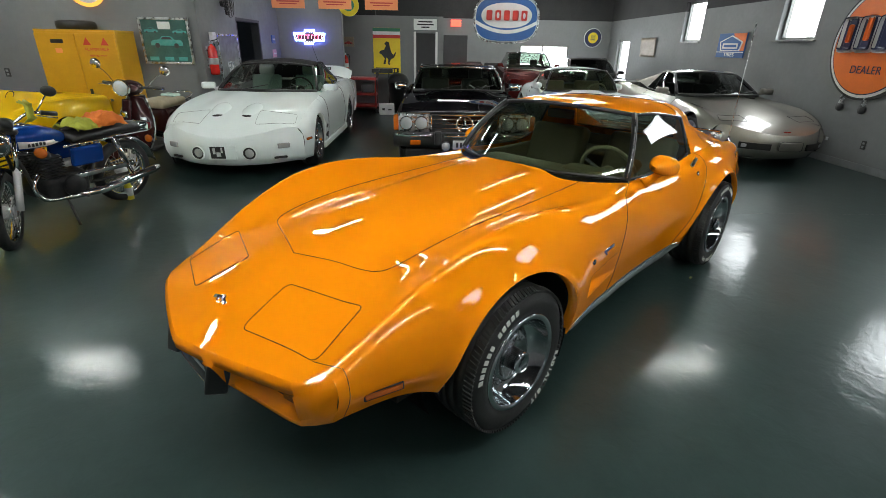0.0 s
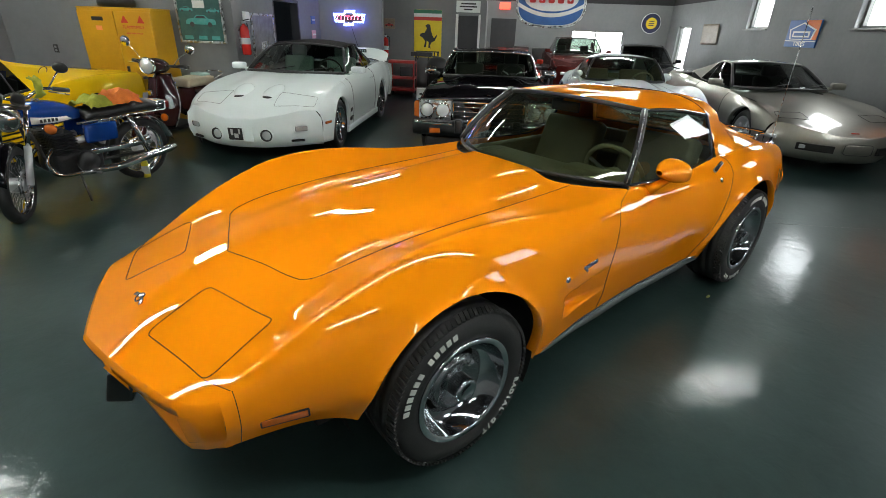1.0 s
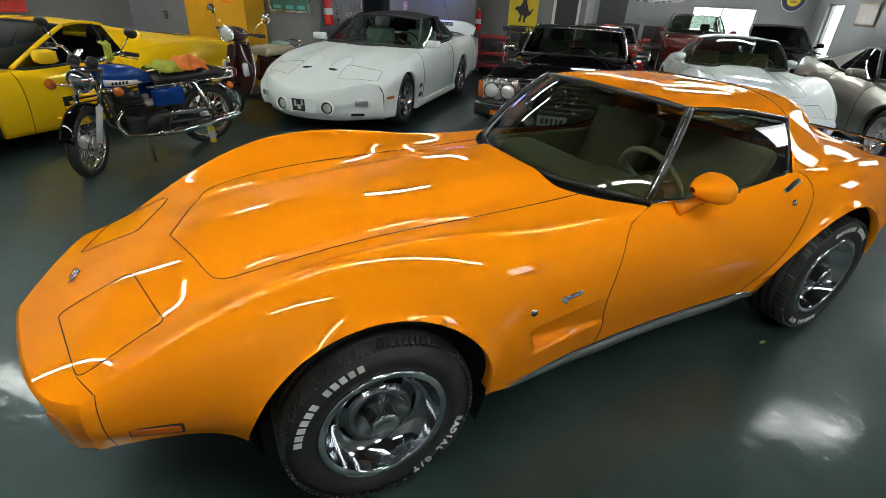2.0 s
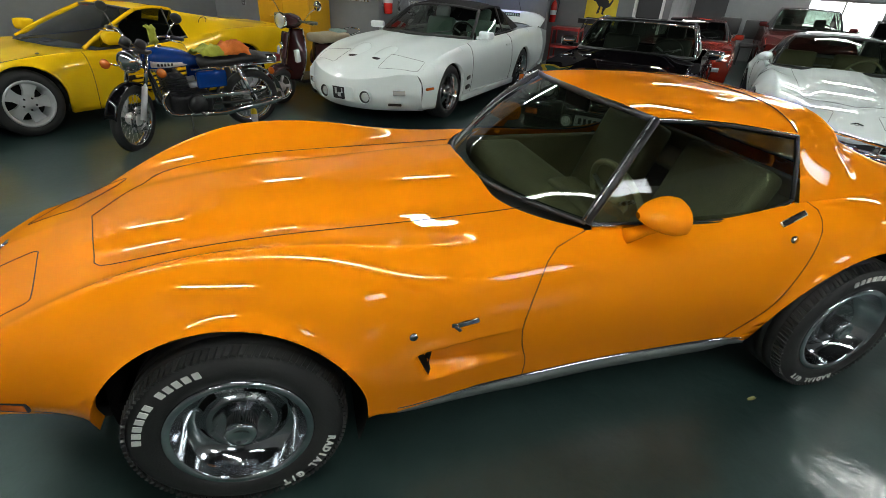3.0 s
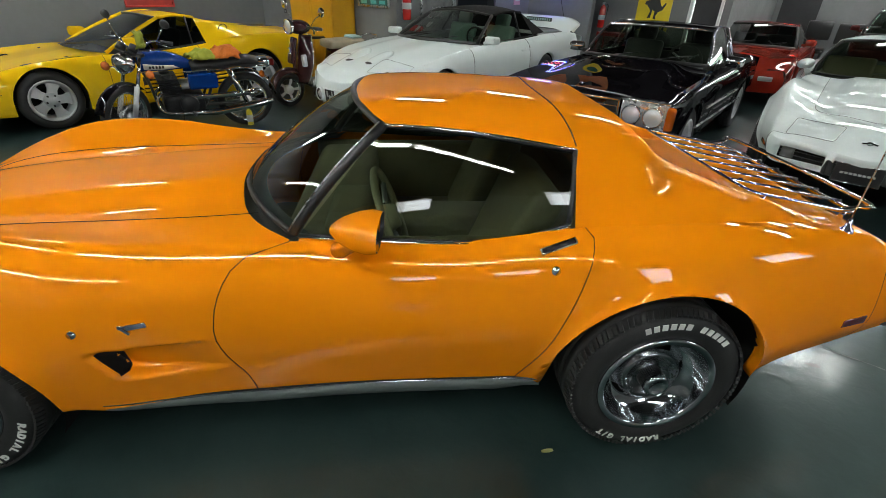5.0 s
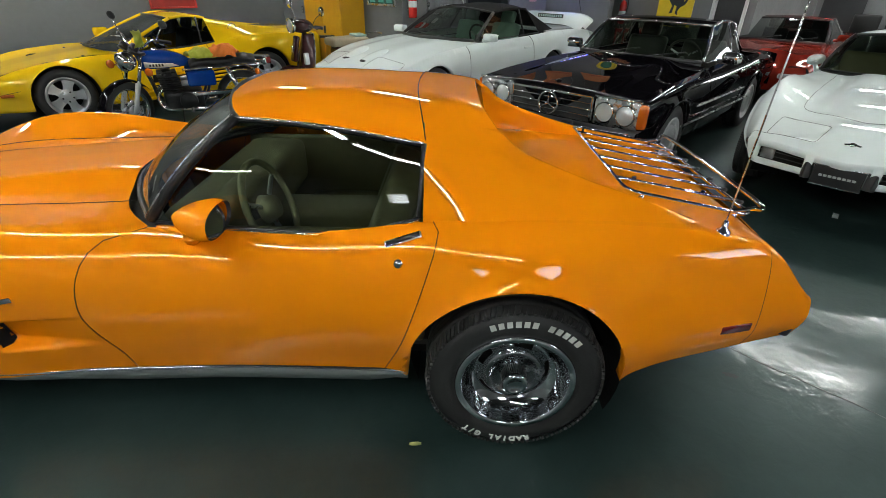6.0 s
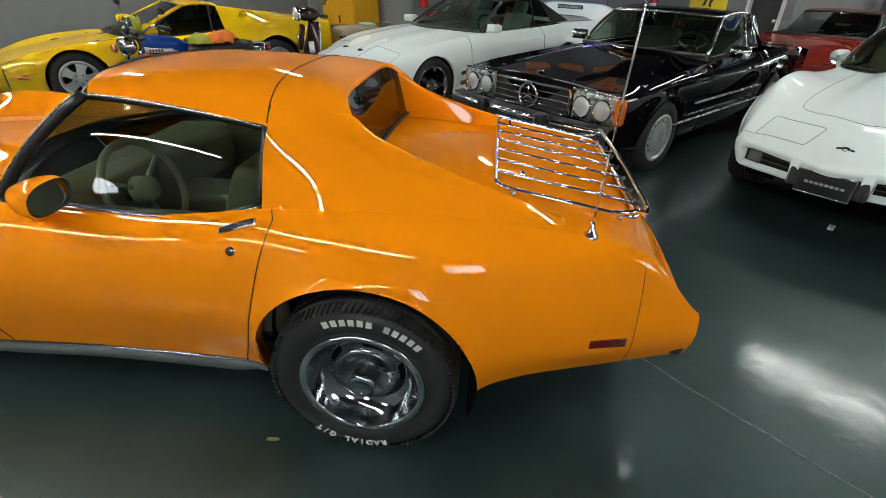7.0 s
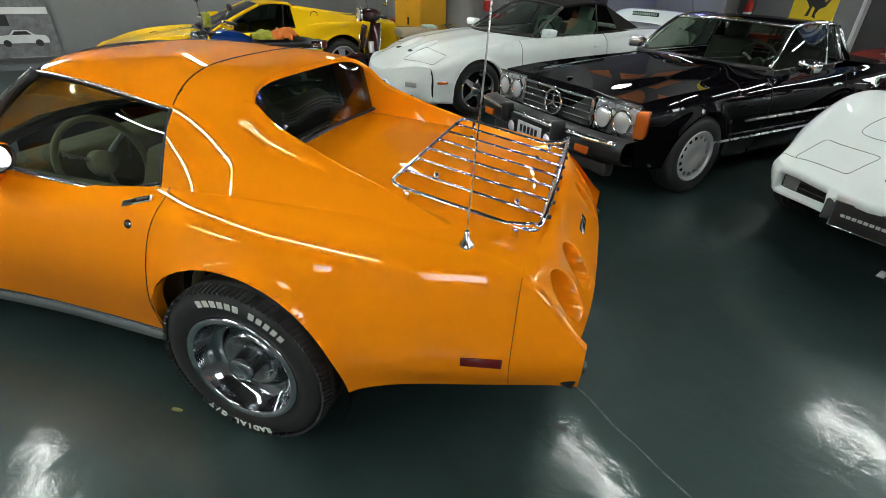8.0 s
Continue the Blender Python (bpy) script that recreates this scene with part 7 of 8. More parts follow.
        part("silencer", tube_bm([(0.62, e * 0.17, 0.27), (0.95, e * 0.18, 0.26), (1.52, e * 0.19, 0.33), (1.60, e * 0.19, 0.34)], 0.042, 12, taper=[0.55, 0.9, 1.0, 0.6]), CHROME, bike, "chrome silencer")
        part("exhaust_pipe", tube_bm(smooth_path([(0.50, e * 0.08, 0.52), (0.40, e * 0.10, 0.42), (0.44, e * 0.14, 0.29), (0.64, e * 0.17, 0.27)], 6), 0.019, 8), CHROME, bike)
        part("side_cover", box_bm(0.30, 0.04, 0.17, 0.03, (0.88, e * 0.13, 0.60), seg=3), BLUEP, bike, "blue side cover")
        part("foot_peg", tube_bm([(0.72, e * 0.1, 0.28), (0.72, e * 0.28, 0.28)], 0.013, 8), TRIM, bike)
        part("tail_turn_lamp", fixed(ball_bm(0.04, (1.50, e * 0.2, 0.66), (0.8, 1, 1), 14, 10)), AMBER_LENS, bike)
    part("chain_guard", box_bm(0.6, 0.03, 0.05, 0.01, (1.05, -0.14, 0.43)), CHROME, bike)
    # Engine: finned cylinders over the crankcase.
    part("crankcase", box_bm(0.42, 0.30, 0.22, 0.06, (0.66, 0, 0.36), seg=3), ENGINE, bike)
    part("clutch_cover", cyl_bm(0.10, 0.09, (0.70, -0.13, 0.36), (0.70, -0.19, 0.36), 24), ENGINE, bike)
    for y in (-0.085, 0.085):
        for k in range(8):
            part("cylinder_fin", box_bm(0.20, 0.15, 0.008, 0.002, (0.56 - 0.004 * k, y, 0.47 + 0.024 * k)), ENGINE, bike, smooth=False)
        part("cylinder", cyl_bm(0.055, 0.05, (0.57, y, 0.45), (0.53, y, 0.67), 18), ENGINE, bike)
        part("carburettor", cyl_bm(0.03, 0.03, (0.66, y, 0.54), (0.78, y, 0.55), 14), ALLOY, bike)
    # Tank with a pale stripe and a word strip.
    rows = []
    for i, t in enumerate(np.linspace(0, 1, 17)):
        x = 0.30 + 0.52 * t
        half = 0.135 * math.sin(math.pi * min(0.12 + 0.92 * t, 1.0)) ** 0.45 * (1 - 0.35 * t ** 3)
        hi = 0.90 - 0.03 * (2 * t - 0.9) ** 2 - 0.085 * t ** 3
        lo = 0.705 + 0.01 * t
        rows.append([Vector((x, half * math.copysign(abs(math.cos(a)) ** 0.7, math.cos(a)), (hi + lo) / 2 + (hi - lo) / 2 * math.copysign(abs(math.sin(a)) ** 0.75, math.sin(a)))) for a in [2 * math.pi * k / 24 for k in range(25)]])
    bm = grid_bm(rows)
    part("fuel_tank", fixed(bm), BLUEP, bike, "blue fuel tank")
    for e in (-1, 1):
        st = [[Vector((0.32 + 0.46 * t, e * (0.139 * math.sin(math.pi * min(0.14 + 0.90 * t, 1.0)) ** 0.45 * (1 - 0.35 * t ** 3) + 0.003), 0.775 - 0.02 * t + dz * (1 - 0.6 * t))) for t in np.linspace(0.05, 0.92, 14)] for dz in (-0.03, 0.0, 0.03)]
        part("tank_stripe", thick(grid_bm(st), 0.002), HOUSING, bike, "white tank stripe", smooth=True)
        for k in range(5):
            part("tank_mark", box_bm(0.018, 0.003, 0.026, 0, (0.40 + 0.03 * k, e * 0.1455, 0.772)), TRIM, bike, smooth=False)
    part("tank_cap", cyl_bm(0.03, 0.028, (0.47, 0, 0.89), (0.47, 0, 0.915), 18), CHROME, bike)
    sr = [[Vector((x, y, z - 0.035 * (abs(y) / 0.13) ** 3)) for y in np.linspace(-0.13, 0.13, 9)] for x, z in ((0.78, 0.78), (0.86, 0.80), (1.0, 0.80), (1.2, 0.815), (1.4, 0.82), (1.5, 0.80))]
    part("seat", thick(grid_bm(sr), 0.07), SEATM, bike, "black dual seat")
    part("tail_piece", box_bm(0.16, 0.16, 0.10, 0.035, (1.56, 0, 0.74), seg=3), CHROME, bike)
    part("tail_lamp", box_bm(0.07, 0.12, 0.08, 0.02, (1.66, 0, 0.74), seg=3), RED_LENS, bike, "red tail lamp")
    part("side_stand", tube_bm([(0.62, -0.14, 0.27), (0.58, -0.30, 0.045)], 0.011, 8), TRIM, bike)
    rag_g = pose(-1.50, 3.40, 0, 0, 0, 28.5)
    draped("rag", rag_g @ pose(0.93, -0.12, 0.83, 0, 0, 12), "olive yellow cleaning rag lying on the black seat", GREENCLOTH, 0.30, 0.26, 4)
    draped("rag", rag_g @ pose(1.17, -0.13, 0.835, 0, 0, -18), "orange cleaning rag crumpled on the black seat", ORANGECLOTH, 0.32, 0.26, 9, 0.07)
    draped("rag", rag_g @ pose(0.36, -0.42, 1.03, 85, 0, 30), "small yellow rag hanging on the handlebar", GREENCLOTH, 0.09, 0.16, 12, 0.03)
    bt = thing("spray_bottle", pose(-0.30, 4.00, 0), "small yellow plastic bottle standing on the floor", "bottle")
    part("body", fixed(lathe_bm([(0.0, 0.0), (0.034, 0.0), (0.036, 0.01), (0.036, 0.14), (0.03, 0.17), (0.014, 0.185), (0.014, 0.20), (0, 0.2)], 20, "z")), YELLOWPLASTIC, bt)
    part("label", fixed(lathe_bm([(0.0365, 0.04), (0.037, 0.045), (0.037, 0.12), (0.0365, 0.125)], 20, "z")), PLATE, bt, "pale label")
    part("cap", fixed(lathe_bm([(0.016, 0.195), (0.016, 0.22), (0.008, 0.235), (0, 0.235)], 16, "z")), YELLOWPLASTIC, bt)


def scooter():
    """Nose towards -x."""
    sc = thing("scooter", room(3.60, 3.52, 0) @ pose(0, 0, 0, 5, 0, 0), "dark maroon motor scooter with a round chrome headlamp and tan seat", "scooter")
    r = 0.23
    spoked_wheel(sc, (0, 0, r), r, 0.11, turn=-8, spokes=0)
    spoked_wheel(sc, (1.27, 0, r), r, 0.12, spokes=0)
    part("front_mudguard", thick(grid_bm([[Vector(((r + 0.05) * math.cos(a), y, r + 0.02 + (r + 0.05) * math.sin(a) - 0.05 * (y / 0.09) ** 2)) for y in np.linspace(-0.09, 0.09, 9)] for a in [radians(15 + 160 * k / 14) for k in range(15)]]), 0.006), MAROON, sc)
    rows = []
    for t in np.linspace(0, 1, 16):
        z = 0.32 + 0.62 * t
        w = 0.13 + 0.10 * math.sin(math.pi * min(t * 0.9 + 0.12, 1)) - 0.03 * t
        x = 0.10 + 0.13 * t
        rows.append([Vector((x + 0.13 * (y / w) ** 2 * 0.9 if w else x, y, z)) for y in np.linspace(-w, w, 15)])
    part("leg_shield", thick(grid_bm(rows), 0.02), MAROON, sc, "maroon leg shield")
    part("shield_edge", tube_bm([rw[0] for rw in rows] + [rw[-1] for rw in rows[::-1]], 0.008, 6), STEEL, sc)
    part("horn_cover", box_bm(0.06, 0.10, 0.34, 0.025, (0.10, 0, 0.74), Euler((0, radians(12), 0)).to_matrix(), seg=3), MAROON, sc)
    part("horn_grille", box_bm(0.03, 0.06, 0.08, 0.015, (0.055, 0, 0.74)), CHROME, sc)
    part("floorboard", box_bm(0.46, 0.34, 0.05, 0.02, (0.50, 0, 0.29)), TRIM, sc)
    head = [[Vector((0.22 + 0.17 * math.cos(a) * c, 0.14 * math.sin(a) * c, 1.03 + 0.09 * s)) for a in [2 * math.pi * k / 20 for k in range(21)]] for c, s in [(math.cos(b), math.sin(b)) for b in [radians(-85 + 170 * k / 10) for k in range(11)]]]
    part("headset", fixed(grid_bm(head)), MAROON, sc)
    round_lamp(sc, pose(0.055, 0, 1.04), 0.085)
    part("handlebar", tube_bm([(0.30, -0.34, 1.05), (0.26, -0.1, 1.04), (0.26, 0.1, 1.04), (0.30, 0.34, 1.05)], 0.016, 8), TRIM, sc)
    for e in (-1, 1):
        part("grip", tube_bm([(0.33, e * 0.36, 1.05), (0.29, e * 0.24, 1.05)], 0.021, 8), TRIM, sc)
        part("lever", tube_bm([(0.26, e * 0.2, 1.04), (0.25, e * 0.37, 1.035)], 0.007, 6), CHROME, sc)
        part("mirror_stalk", tube_bm(smooth_path([(0.27, e * 0.2, 1.06), (0.28, e * 0.28, 1.16), (0.30, e * 0.38, 1.23)], 5), 0.006, 6), CHROME, sc)
        part("mirror", fixed(lathe_bm([(0.058, 0.0), (0.06, -0.012), (0.045, -0.026), (0, -0.03)], 22, "x", at=(0.30, e * 0.40, 1.26))), CHROME, sc, "round chrome mirror")
        part("turn_lamp", box_bm(0.08, 0.05, 0.16, 0.022, (0.175, e * 0.155, 0.63), Euler((e * radians(12), 0, 0)).to_matrix(), seg=3), CLEAR_LENS, sc)
        cowl = ball_bm(0.3, (1.12, e * 0.13, 0.50), (1.25, 0.5, 0.72), 24, 16)
        part("side_cowl", cowl, MAROON, sc, "maroon side cowl")
    part("rear_body", box_bm(0.75, 0.26, 0.36, 0.10, (1.1, 0, 0.57), seg=4), MAROON, sc)
    part("seat", box_bm(0.66, 0.28, 0.11, 0.05, (0.98, 0, 0.79), seg=4), TANSEAT, sc, "tan dual seat")
    part("rear_rack", tube_bm(smooth_path([(1.25, -0.12, 0.80), (1.55, -0.12, 0.86), (1.62, 0, 0.87), (1.55, 0.12, 0.86), (1.25, 0.12, 0.80)], 5), 0.009, 8), CHROME, sc)
    part("tail_lamp", box_bm(0.06, 0.12, 0.08, 0.02, (1.48, 0, 0.62), seg=3), RED_LENS, sc)
    part("stand", tube_bm([(0.72, -0.1, 0.26), (0.70, -0.2, 0.02)], 0.011, 8), TRIM, sc)
    part("folded_cloth", box_bm(0.2, 0.18, 0.03, 0.012, (1.2, 0.02, 0.86)), TEALCLOTH, sc)


motorcycle()
scooter()


# ---- things on and along the walls ----
CABYELLOW = mat("yellow cabinet enamel", (0.64, 0.33, 0.008), rough=0.38, tint2=(0.57, 0.29, 0.008), scale=3, bump=0.05, bump_scale=40, rough_var=0.06)
SIGNWHITE = mat("white sign enamel", (0.70, 0.71, 0.70), rough=0.35, tint2=(0.60, 0.61, 0.60), scale=6)
SIGNORANGE = mat("orange sign enamel", (0.78, 0.17, 0.02), rough=0.32, tint2=(0.70, 0.15, 0.02), scale=5)
SIGNNAVY = mat("navy sign enamel", (0.012, 0.016, 0.06), rough=0.32)
SIGNBLUE = mat("blue sign enamel", (0.02, 0.10, 0.32), rough=0.32, tint2=(0.016, 0.08, 0.26), scale=5)
SIGNRED = mat("red sign enamel", (0.55, 0.04, 0.03), rough=0.35)
SIGNYELLOW = mat("yellow sign enamel", (0.78, 0.58, 0.01), rough=0.35, tint2=(0.72, 0.52, 0.01), scale=5)
SIGNGREEN = mat("green sign enamel", (0.02, 0.16, 0.09), rough=0.35)
BANNER = mat("orange paper", (0.85, 0.30, 0.12), rough=0.7)
PICGREEN = mat("dark green print", (0.05, 0.13, 0.11), rough=0.2, coat=1.0, tint2=(0.035, 0.09, 0.08), scale=6)
PICTEAL = mat("teal print", (0.05, 0.30, 0.27), rough=0.2, coat=1.0, tint2=(0.12, 0.36, 0.33), scale=20)
PICGREY = mat("grey print", (0.20, 0.205, 0.21), rough=0.35, tint2=(0.10, 0.10, 0.10), scale=9)
BROWNPIC = mat("sepia print", (0.17, 0.13, 0.09), rough=0.5, tint2=(0.27, 0.22, 0.16), scale=6)
EXTRED = mat("extinguisher red", (0.52, 0.02, 0.015), rough=0.25, coat=0.6)
CARTRED = mat("red cart enamel", (0.40, 0.03, 0.025), rough=0.4, tint2=(0.3, 0.025, 0.02), scale=7)
PALEPINK = mat("pink sign", (0.55, 0.30, 0.34), rough=0.5)
NEONBLUE = glow("neon blue", (0.10, 0.16, 1.0), 22.0)
NEONWHITE = glow("neon white", (0.85, 0.9, 1.0), 9.0)
NEONRED = glow("neon red", (1.0, 0.12, 0.2), 10.0)
EXITRED = glow("exit lamp", (1.0, 0.10, 0.06), 3.0)

FACE_U = -90  # a thing that looks towards -u: its own -y is -u
FACE_V = 180  # looks towards +v
FACE_MV = 0   # looks towards -v


def flat(name, parent, sx, sz, at, material, depth=0.006, bevel=0.0, label="", turn=0.0):
    bm = box_bm(sx, depth, sz, bevel)
    bm.transform(pose(*at, 0, turn, 0))
    return part(name, bm, material, parent, label, smooth=False)


def oval_bm(rx, rz, depth, y, n=64, power=2.0):
    out = []
    for k in range(n):
        a = 2 * math.pi * k / n
        c, s = math.cos(a), math.sin(a)
        out.append((rx * math.copysign(abs(c) ** (2 / power), c), rz * math.copysign(abs(s) ** (2 / power), s)))
    return prism_bm(out, depth, pose(0, y, 0))


def letters(name, parent, text, size, at, material, turn=0.0, label=""):
    bm = words_bm(text, size, 0.002)
    bm.transform(pose(*at, 0, turn, 0))
    return part(name, bm, material, parent, label, smooth=False)


def framed(name, m, w, h, inner, label, frame_mat, rim=0.03):
    ob = thing(name, m, label, "picture")
    for nm, sx, sz, x, z in (("frame_rail", w, rim, 0, h / 2 - rim / 2), ("frame_rail", w, rim, 0, -h / 2 + rim / 2), ("frame_stile", rim, h - 2 * rim, -w / 2 + rim / 2, 0), ("frame_stile", rim, h - 2 * rim, w / 2 - rim / 2, 0)):
        flat(nm, ob, sx, sz, (x, -0.015, z), frame_mat, 0.03, 0.004)
    flat("print", ob, w - 2 * rim, h - 2 * rim, (0, -0.008, 0), inner, 0.008)
    return ob


def car_drawing(parent, x, z, w, body, dark, y=-0.016):
    """A plain side view of a car, as flat cut shapes."""
    out = [(-0.5, 0.0), (-0.5, 0.10), (-0.42, 0.16), (-0.22, 0.18), (-0.12, 0.28), (0.14, 0.28), (0.26, 0.18), (0.46, 0.16), (0.5, 0.10), (0.5, 0.0)]
    part("drawn_body", prism_bm([(x + a * w, z + b * w) for a, b in out], 0.002, pose(0, y, 0)), body, parent, smooth=False)
    part("drawn_glass", prism_bm([(x + a * w, z + b * w) for a, b in [(-0.17, 0.18), (-0.10, 0.255), (0.12, 0.255), (0.20, 0.18)]], 0.002, pose(0, y - 0.003, 0)), dark, parent, smooth=False)
    for a in (-0.3, 0.3):
        part("drawn_wheel", oval_bm(0.075 * w, 0.075 * w, 0.002, 0, 20), dark, parent, smooth=False).location = (x + a * w, y - 0.004, z)


def cabinet():
    ob = thing("safety_cabinet", room(5.02, 4.72, 0, FACE_U), "yellow steel safety cabinet for flammable liquids", "cabinet")
    w, d, h = 1.09, 0.46, 1.66
    part("body", box_bm(w, d, h - 0.08, 0.008, (0, d / 2, h / 2 + 0.03)), CABYELLOW, ob, smooth=False)
    part("plinth", box_bm(w - 0.06, d - 0.06, 0.08, 0.0, (0, d / 2, 0.04)), TRIM, ob, smooth=False)
    for e in (-1, 1):
        dr = new("door")
        dr.parent = ob
        dr.matrix_basis = pose(e * w / 4, -0.012, h / 2 + 0.03)
        part("leaf", box_bm(w / 2 - 0.012, 0.022, h - 0.14, 0.006), CABYELLOW, dr, smooth=False)
        if e > 0:
            part("handle", box_bm(0.03, 0.03, 0.12, 0.008, (-w / 4 + 0.06, -0.02, -0.02)), TRIM, dr)
    letters("words", ob, "FLAMMABLE", 0.060, (0.27, -0.026, 1.42), SIGNRED)
    letters("words", ob, "KEEP FIRE AWAY", 0.032, (0.27, -0.026, 1.34), SIGNRED)
    for x in (0.15, 0.39):
        part("warning_triangle", prism_bm([(x - 0.055, 1.475), (x + 0.055, 1.475), (x, 1.575)], 0.003, pose(0, -0.027, 0)), SIGNRED, ob, smooth=False)
    flat("maker_plate", ob, 0.17, 0.05, (-0.25, -0.026, 1.52), TRIM, 0.003)
    flat("sticker", ob, 0.09, 0.06, (-0.25, -0.026, 1.40), BANNER, 0.003)
    part("top_lip", box_bm(w + 0.006, d + 0.006, 0.02, 0.004, (0, d / 2, h - 0.0)), CABYELLOW, ob, smooth=False)
    ty = thing("spare_tyre", room(5.30, 4.85, 1.67), "black rubber tyre lying on the yellow cabinet", "tyre")
    part("tyre", fixed(lathe_bm([(0.14, 0.01), (0.2, 0.0), (0.24, 0.02), (0.245, 0.06), (0.24, 0.10), (0.2, 0.12), (0.14, 0.11)], 36, "z")), RUBBER, ty)


def extinguisher(m):
    ob = thing("fire_extinguisher", m, "red fire extinguisher hung on the grey wall", "fire extinguisher")
    part("cylinder", fixed(lathe_bm([(0, 0), (0.06, 0.0), (0.068, 0.02), (0.068, 0.34), (0.05, 0.40), (0.02, 0.42), (0.02, 0.44), (0, 0.44)], 24, "z", at=(0, -0.08, 0))), EXTRED, ob)
    part("label", fixed(lathe_bm([(0.0685, 0.15), (0.0695, 0.155), (0.0695, 0.235), (0.0685, 0.24)], 24, "z", at=(0, -0.08, 0))), PLATE, ob, "pale paper label")
    part("valve", box_bm(0.05, 0.05, 0.04, 0.01, (0, -0.08, 0.455)), STEEL, ob)
    part("lever", tube_bm([(0.0, -0.08, 0.48), (0.02, -0.17, 0.50)], 0.008, 6), TRIM, ob)
    part("hose", tube_bm(smooth_path([(0.03, -0.08, 0.45), (0.1, -0.09, 0.42), (0.09, -0.09, 0.25), (0.075, -0.09, 0.16)], 5), 0.01, 8), TRIM, ob)
    part("bracket", box_bm(0.06, 0.02, 0.3, 0.004, (0, -0.005, 0.25)), STEEL, ob)


cabinet()
pic = framed("framed_picture", room(UA - 0.01, 3.73, 1.545, FACE_U), 0.72, 0.63, PICGREEN, "silver-framed green print of a classic car", STEEL, 0.03)
car_drawing(pic, 0.0, -0.06, 0.46, PICTEAL, TRIM)
car_drawing(pic, -0.2, 0.12, 0.2, PICTEAL, TRIM)
car_drawing(pic, 0.21, 0.11, 0.2, PICTEAL, TRIM)
flat("title_panel", pic, 0.18, 0.10, (0.0, -0.017, 0.21), SIGNWHITE, 0.003)
for x in (-0.22, 0.0, 0.2):
    flat("small_panel", pic, 0.13, 0.05, (x, -0.017, -0.24), PICTEAL, 0.003)
extinguisher(room(5.66, VB - 0.005, 1.08, FACE_MV))
alarm = thing("wall_alarm", room(5.88, VB - 0.004, 1.62, FACE_MV), "small beige alarm box on the wall", "alarm")
part("box", box_bm(0.13, 0.06, 0.13, 0.01, (0, -0.03, 0)), SIGNWHITE, alarm)
steelpic = framed("steel_picture", room(6.48, VB - 0.005, 1.27, FACE_MV), 0.86, 0.80, PICGREY, "brushed steel framed grey poster", STEEL, 0.03)
flat("grey_shape", steelpic, 0.3, 0.2, (0.02, -0.016, -0.12), STEEL, 0.003)
dk = thing("doorway_leaf", room(7.625, VB + 0.16, 0, FACE_MV), "dark open doorway leading into a black back room", "door", kind="structure")
part("frame", box_bm(0.05, 0.16, 1.95, 0.004, (-0.60, -0.08, 0.975)), DARKDOOR, dk, smooth=False)
part("frame", box_bm(0.05, 0.16, 1.95, 0.004, (0.60, -0.08, 0.975)), DARKDOOR, dk, smooth=False)
part("lintel", box_bm(1.15, 0.16, 0.05, 0.004, (0, -0.08, 1.925)), DARKDOOR, dk, smooth=False)
for z, c in ((1.62, SIGNBLUE), (1.34, PALEPINK)):
    sg = thing("small_sign", room(9.0, VB - 0.005, z, FACE_MV), "small framed sign on the pink-lit wall", "sign")
    flat("board", sg, 0.22, 0.16, (0, -0.01, 0), c, 0.02, 0.004)
    flat("bar", sg, 0.16, 0.03, (0, -0.022, 0), SIGNWHITE, 0.004)
fanb = thing("wall_fan", room(6.45, VB - 0.06, 2.12, FACE_MV), "black round wall fan in a wire cage", "fan")
for k in range(3):
    part("cage_ring", tube_bm([((0.06 + 0.07 * k) * math.cos(a), -0.08, (0.06 + 0.07 * k) * math.sin(a)) for a in [2 * math.pi * j / 28 for j in range(28)]], 0.006, 6, closed=True), TRIM, fanb)
for k in range(12):
    a = 2 * math.pi * k / 12
    part("cage_wire", tube_bm([(0.04 * math.cos(a), -0.09, 0.04 * math.sin(a)), (0.2 * math.cos(a), -0.06, 0.2 * math.sin(a))], 0.004, 5), TRIM, fanb)
for k in range(4):
    bm = box_bm(0.07, 0.008, 0.13, 0.02, (0, -0.03, 0.1))
    bm.transform(pose(0, 0, 0, 0, 90 * k, 0))
    part("blade", bm, TRIM, fanb)
part("motor", cyl_bm(0.05, 0.05, (0, -0.06, 0), (0, 0.05, 0), 18), TRIM, fanb)

# The neon sign: a bow-tie outline with a word drawn as plain strokes.
neon = thing("neon_sign", room(UC - 0.06, 2.54, 1.685, FACE_U), "glowing blue and red neon sign on the violet-lit wall", "neon sign")
TIE = 0.875
tie = [(-0.36, -0.09), (-0.40, 0.09), (-0.13, 0.09), (-0.11, 0.16), (0.15, 0.16), (0.13, 0.09), (0.40, 0.09), (0.36, -0.09), (0.11, -0.09), (0.09, -0.16), (-0.15, -0.16), (-0.13, -0.09)]
tie = [(x * TIE, z * TIE) for x, z in tie]
part("outline_tube", tube_bm([(x, -0.03, z) for x, z in tie], 0.014, 8, closed=True), NEONBLUE, neon, "blue neon tube")
part("inner_tube", tube_bm([(x * 0.9, -0.03, z * 0.78) for x, z in tie], 0.008, 8, closed=True), NEONWHITE, neon, "white neon tube")
for k in range(8):
    x = -0.26 + 0.075 * k
    part("word_stroke", tube_bm([(x, -0.04, -0.035), (x + 0.008, -0.04, 0.04), (x + 0.045, -0.04, 0.04)], 0.007, 6), NEONRED, neon)
part("backing", box_bm(0.62, 0.012, 0.16, 0.01, (0, 0.02, 0)), TRIM, neon, smooth=False)
part("cable", tube_bm(smooth_path([(0.02, 0.0, -0.12), (0.1, 0.02, -0.4), (0.18, 0.02, -0.62)], 6), 0.006, 6), TRIM, neon)

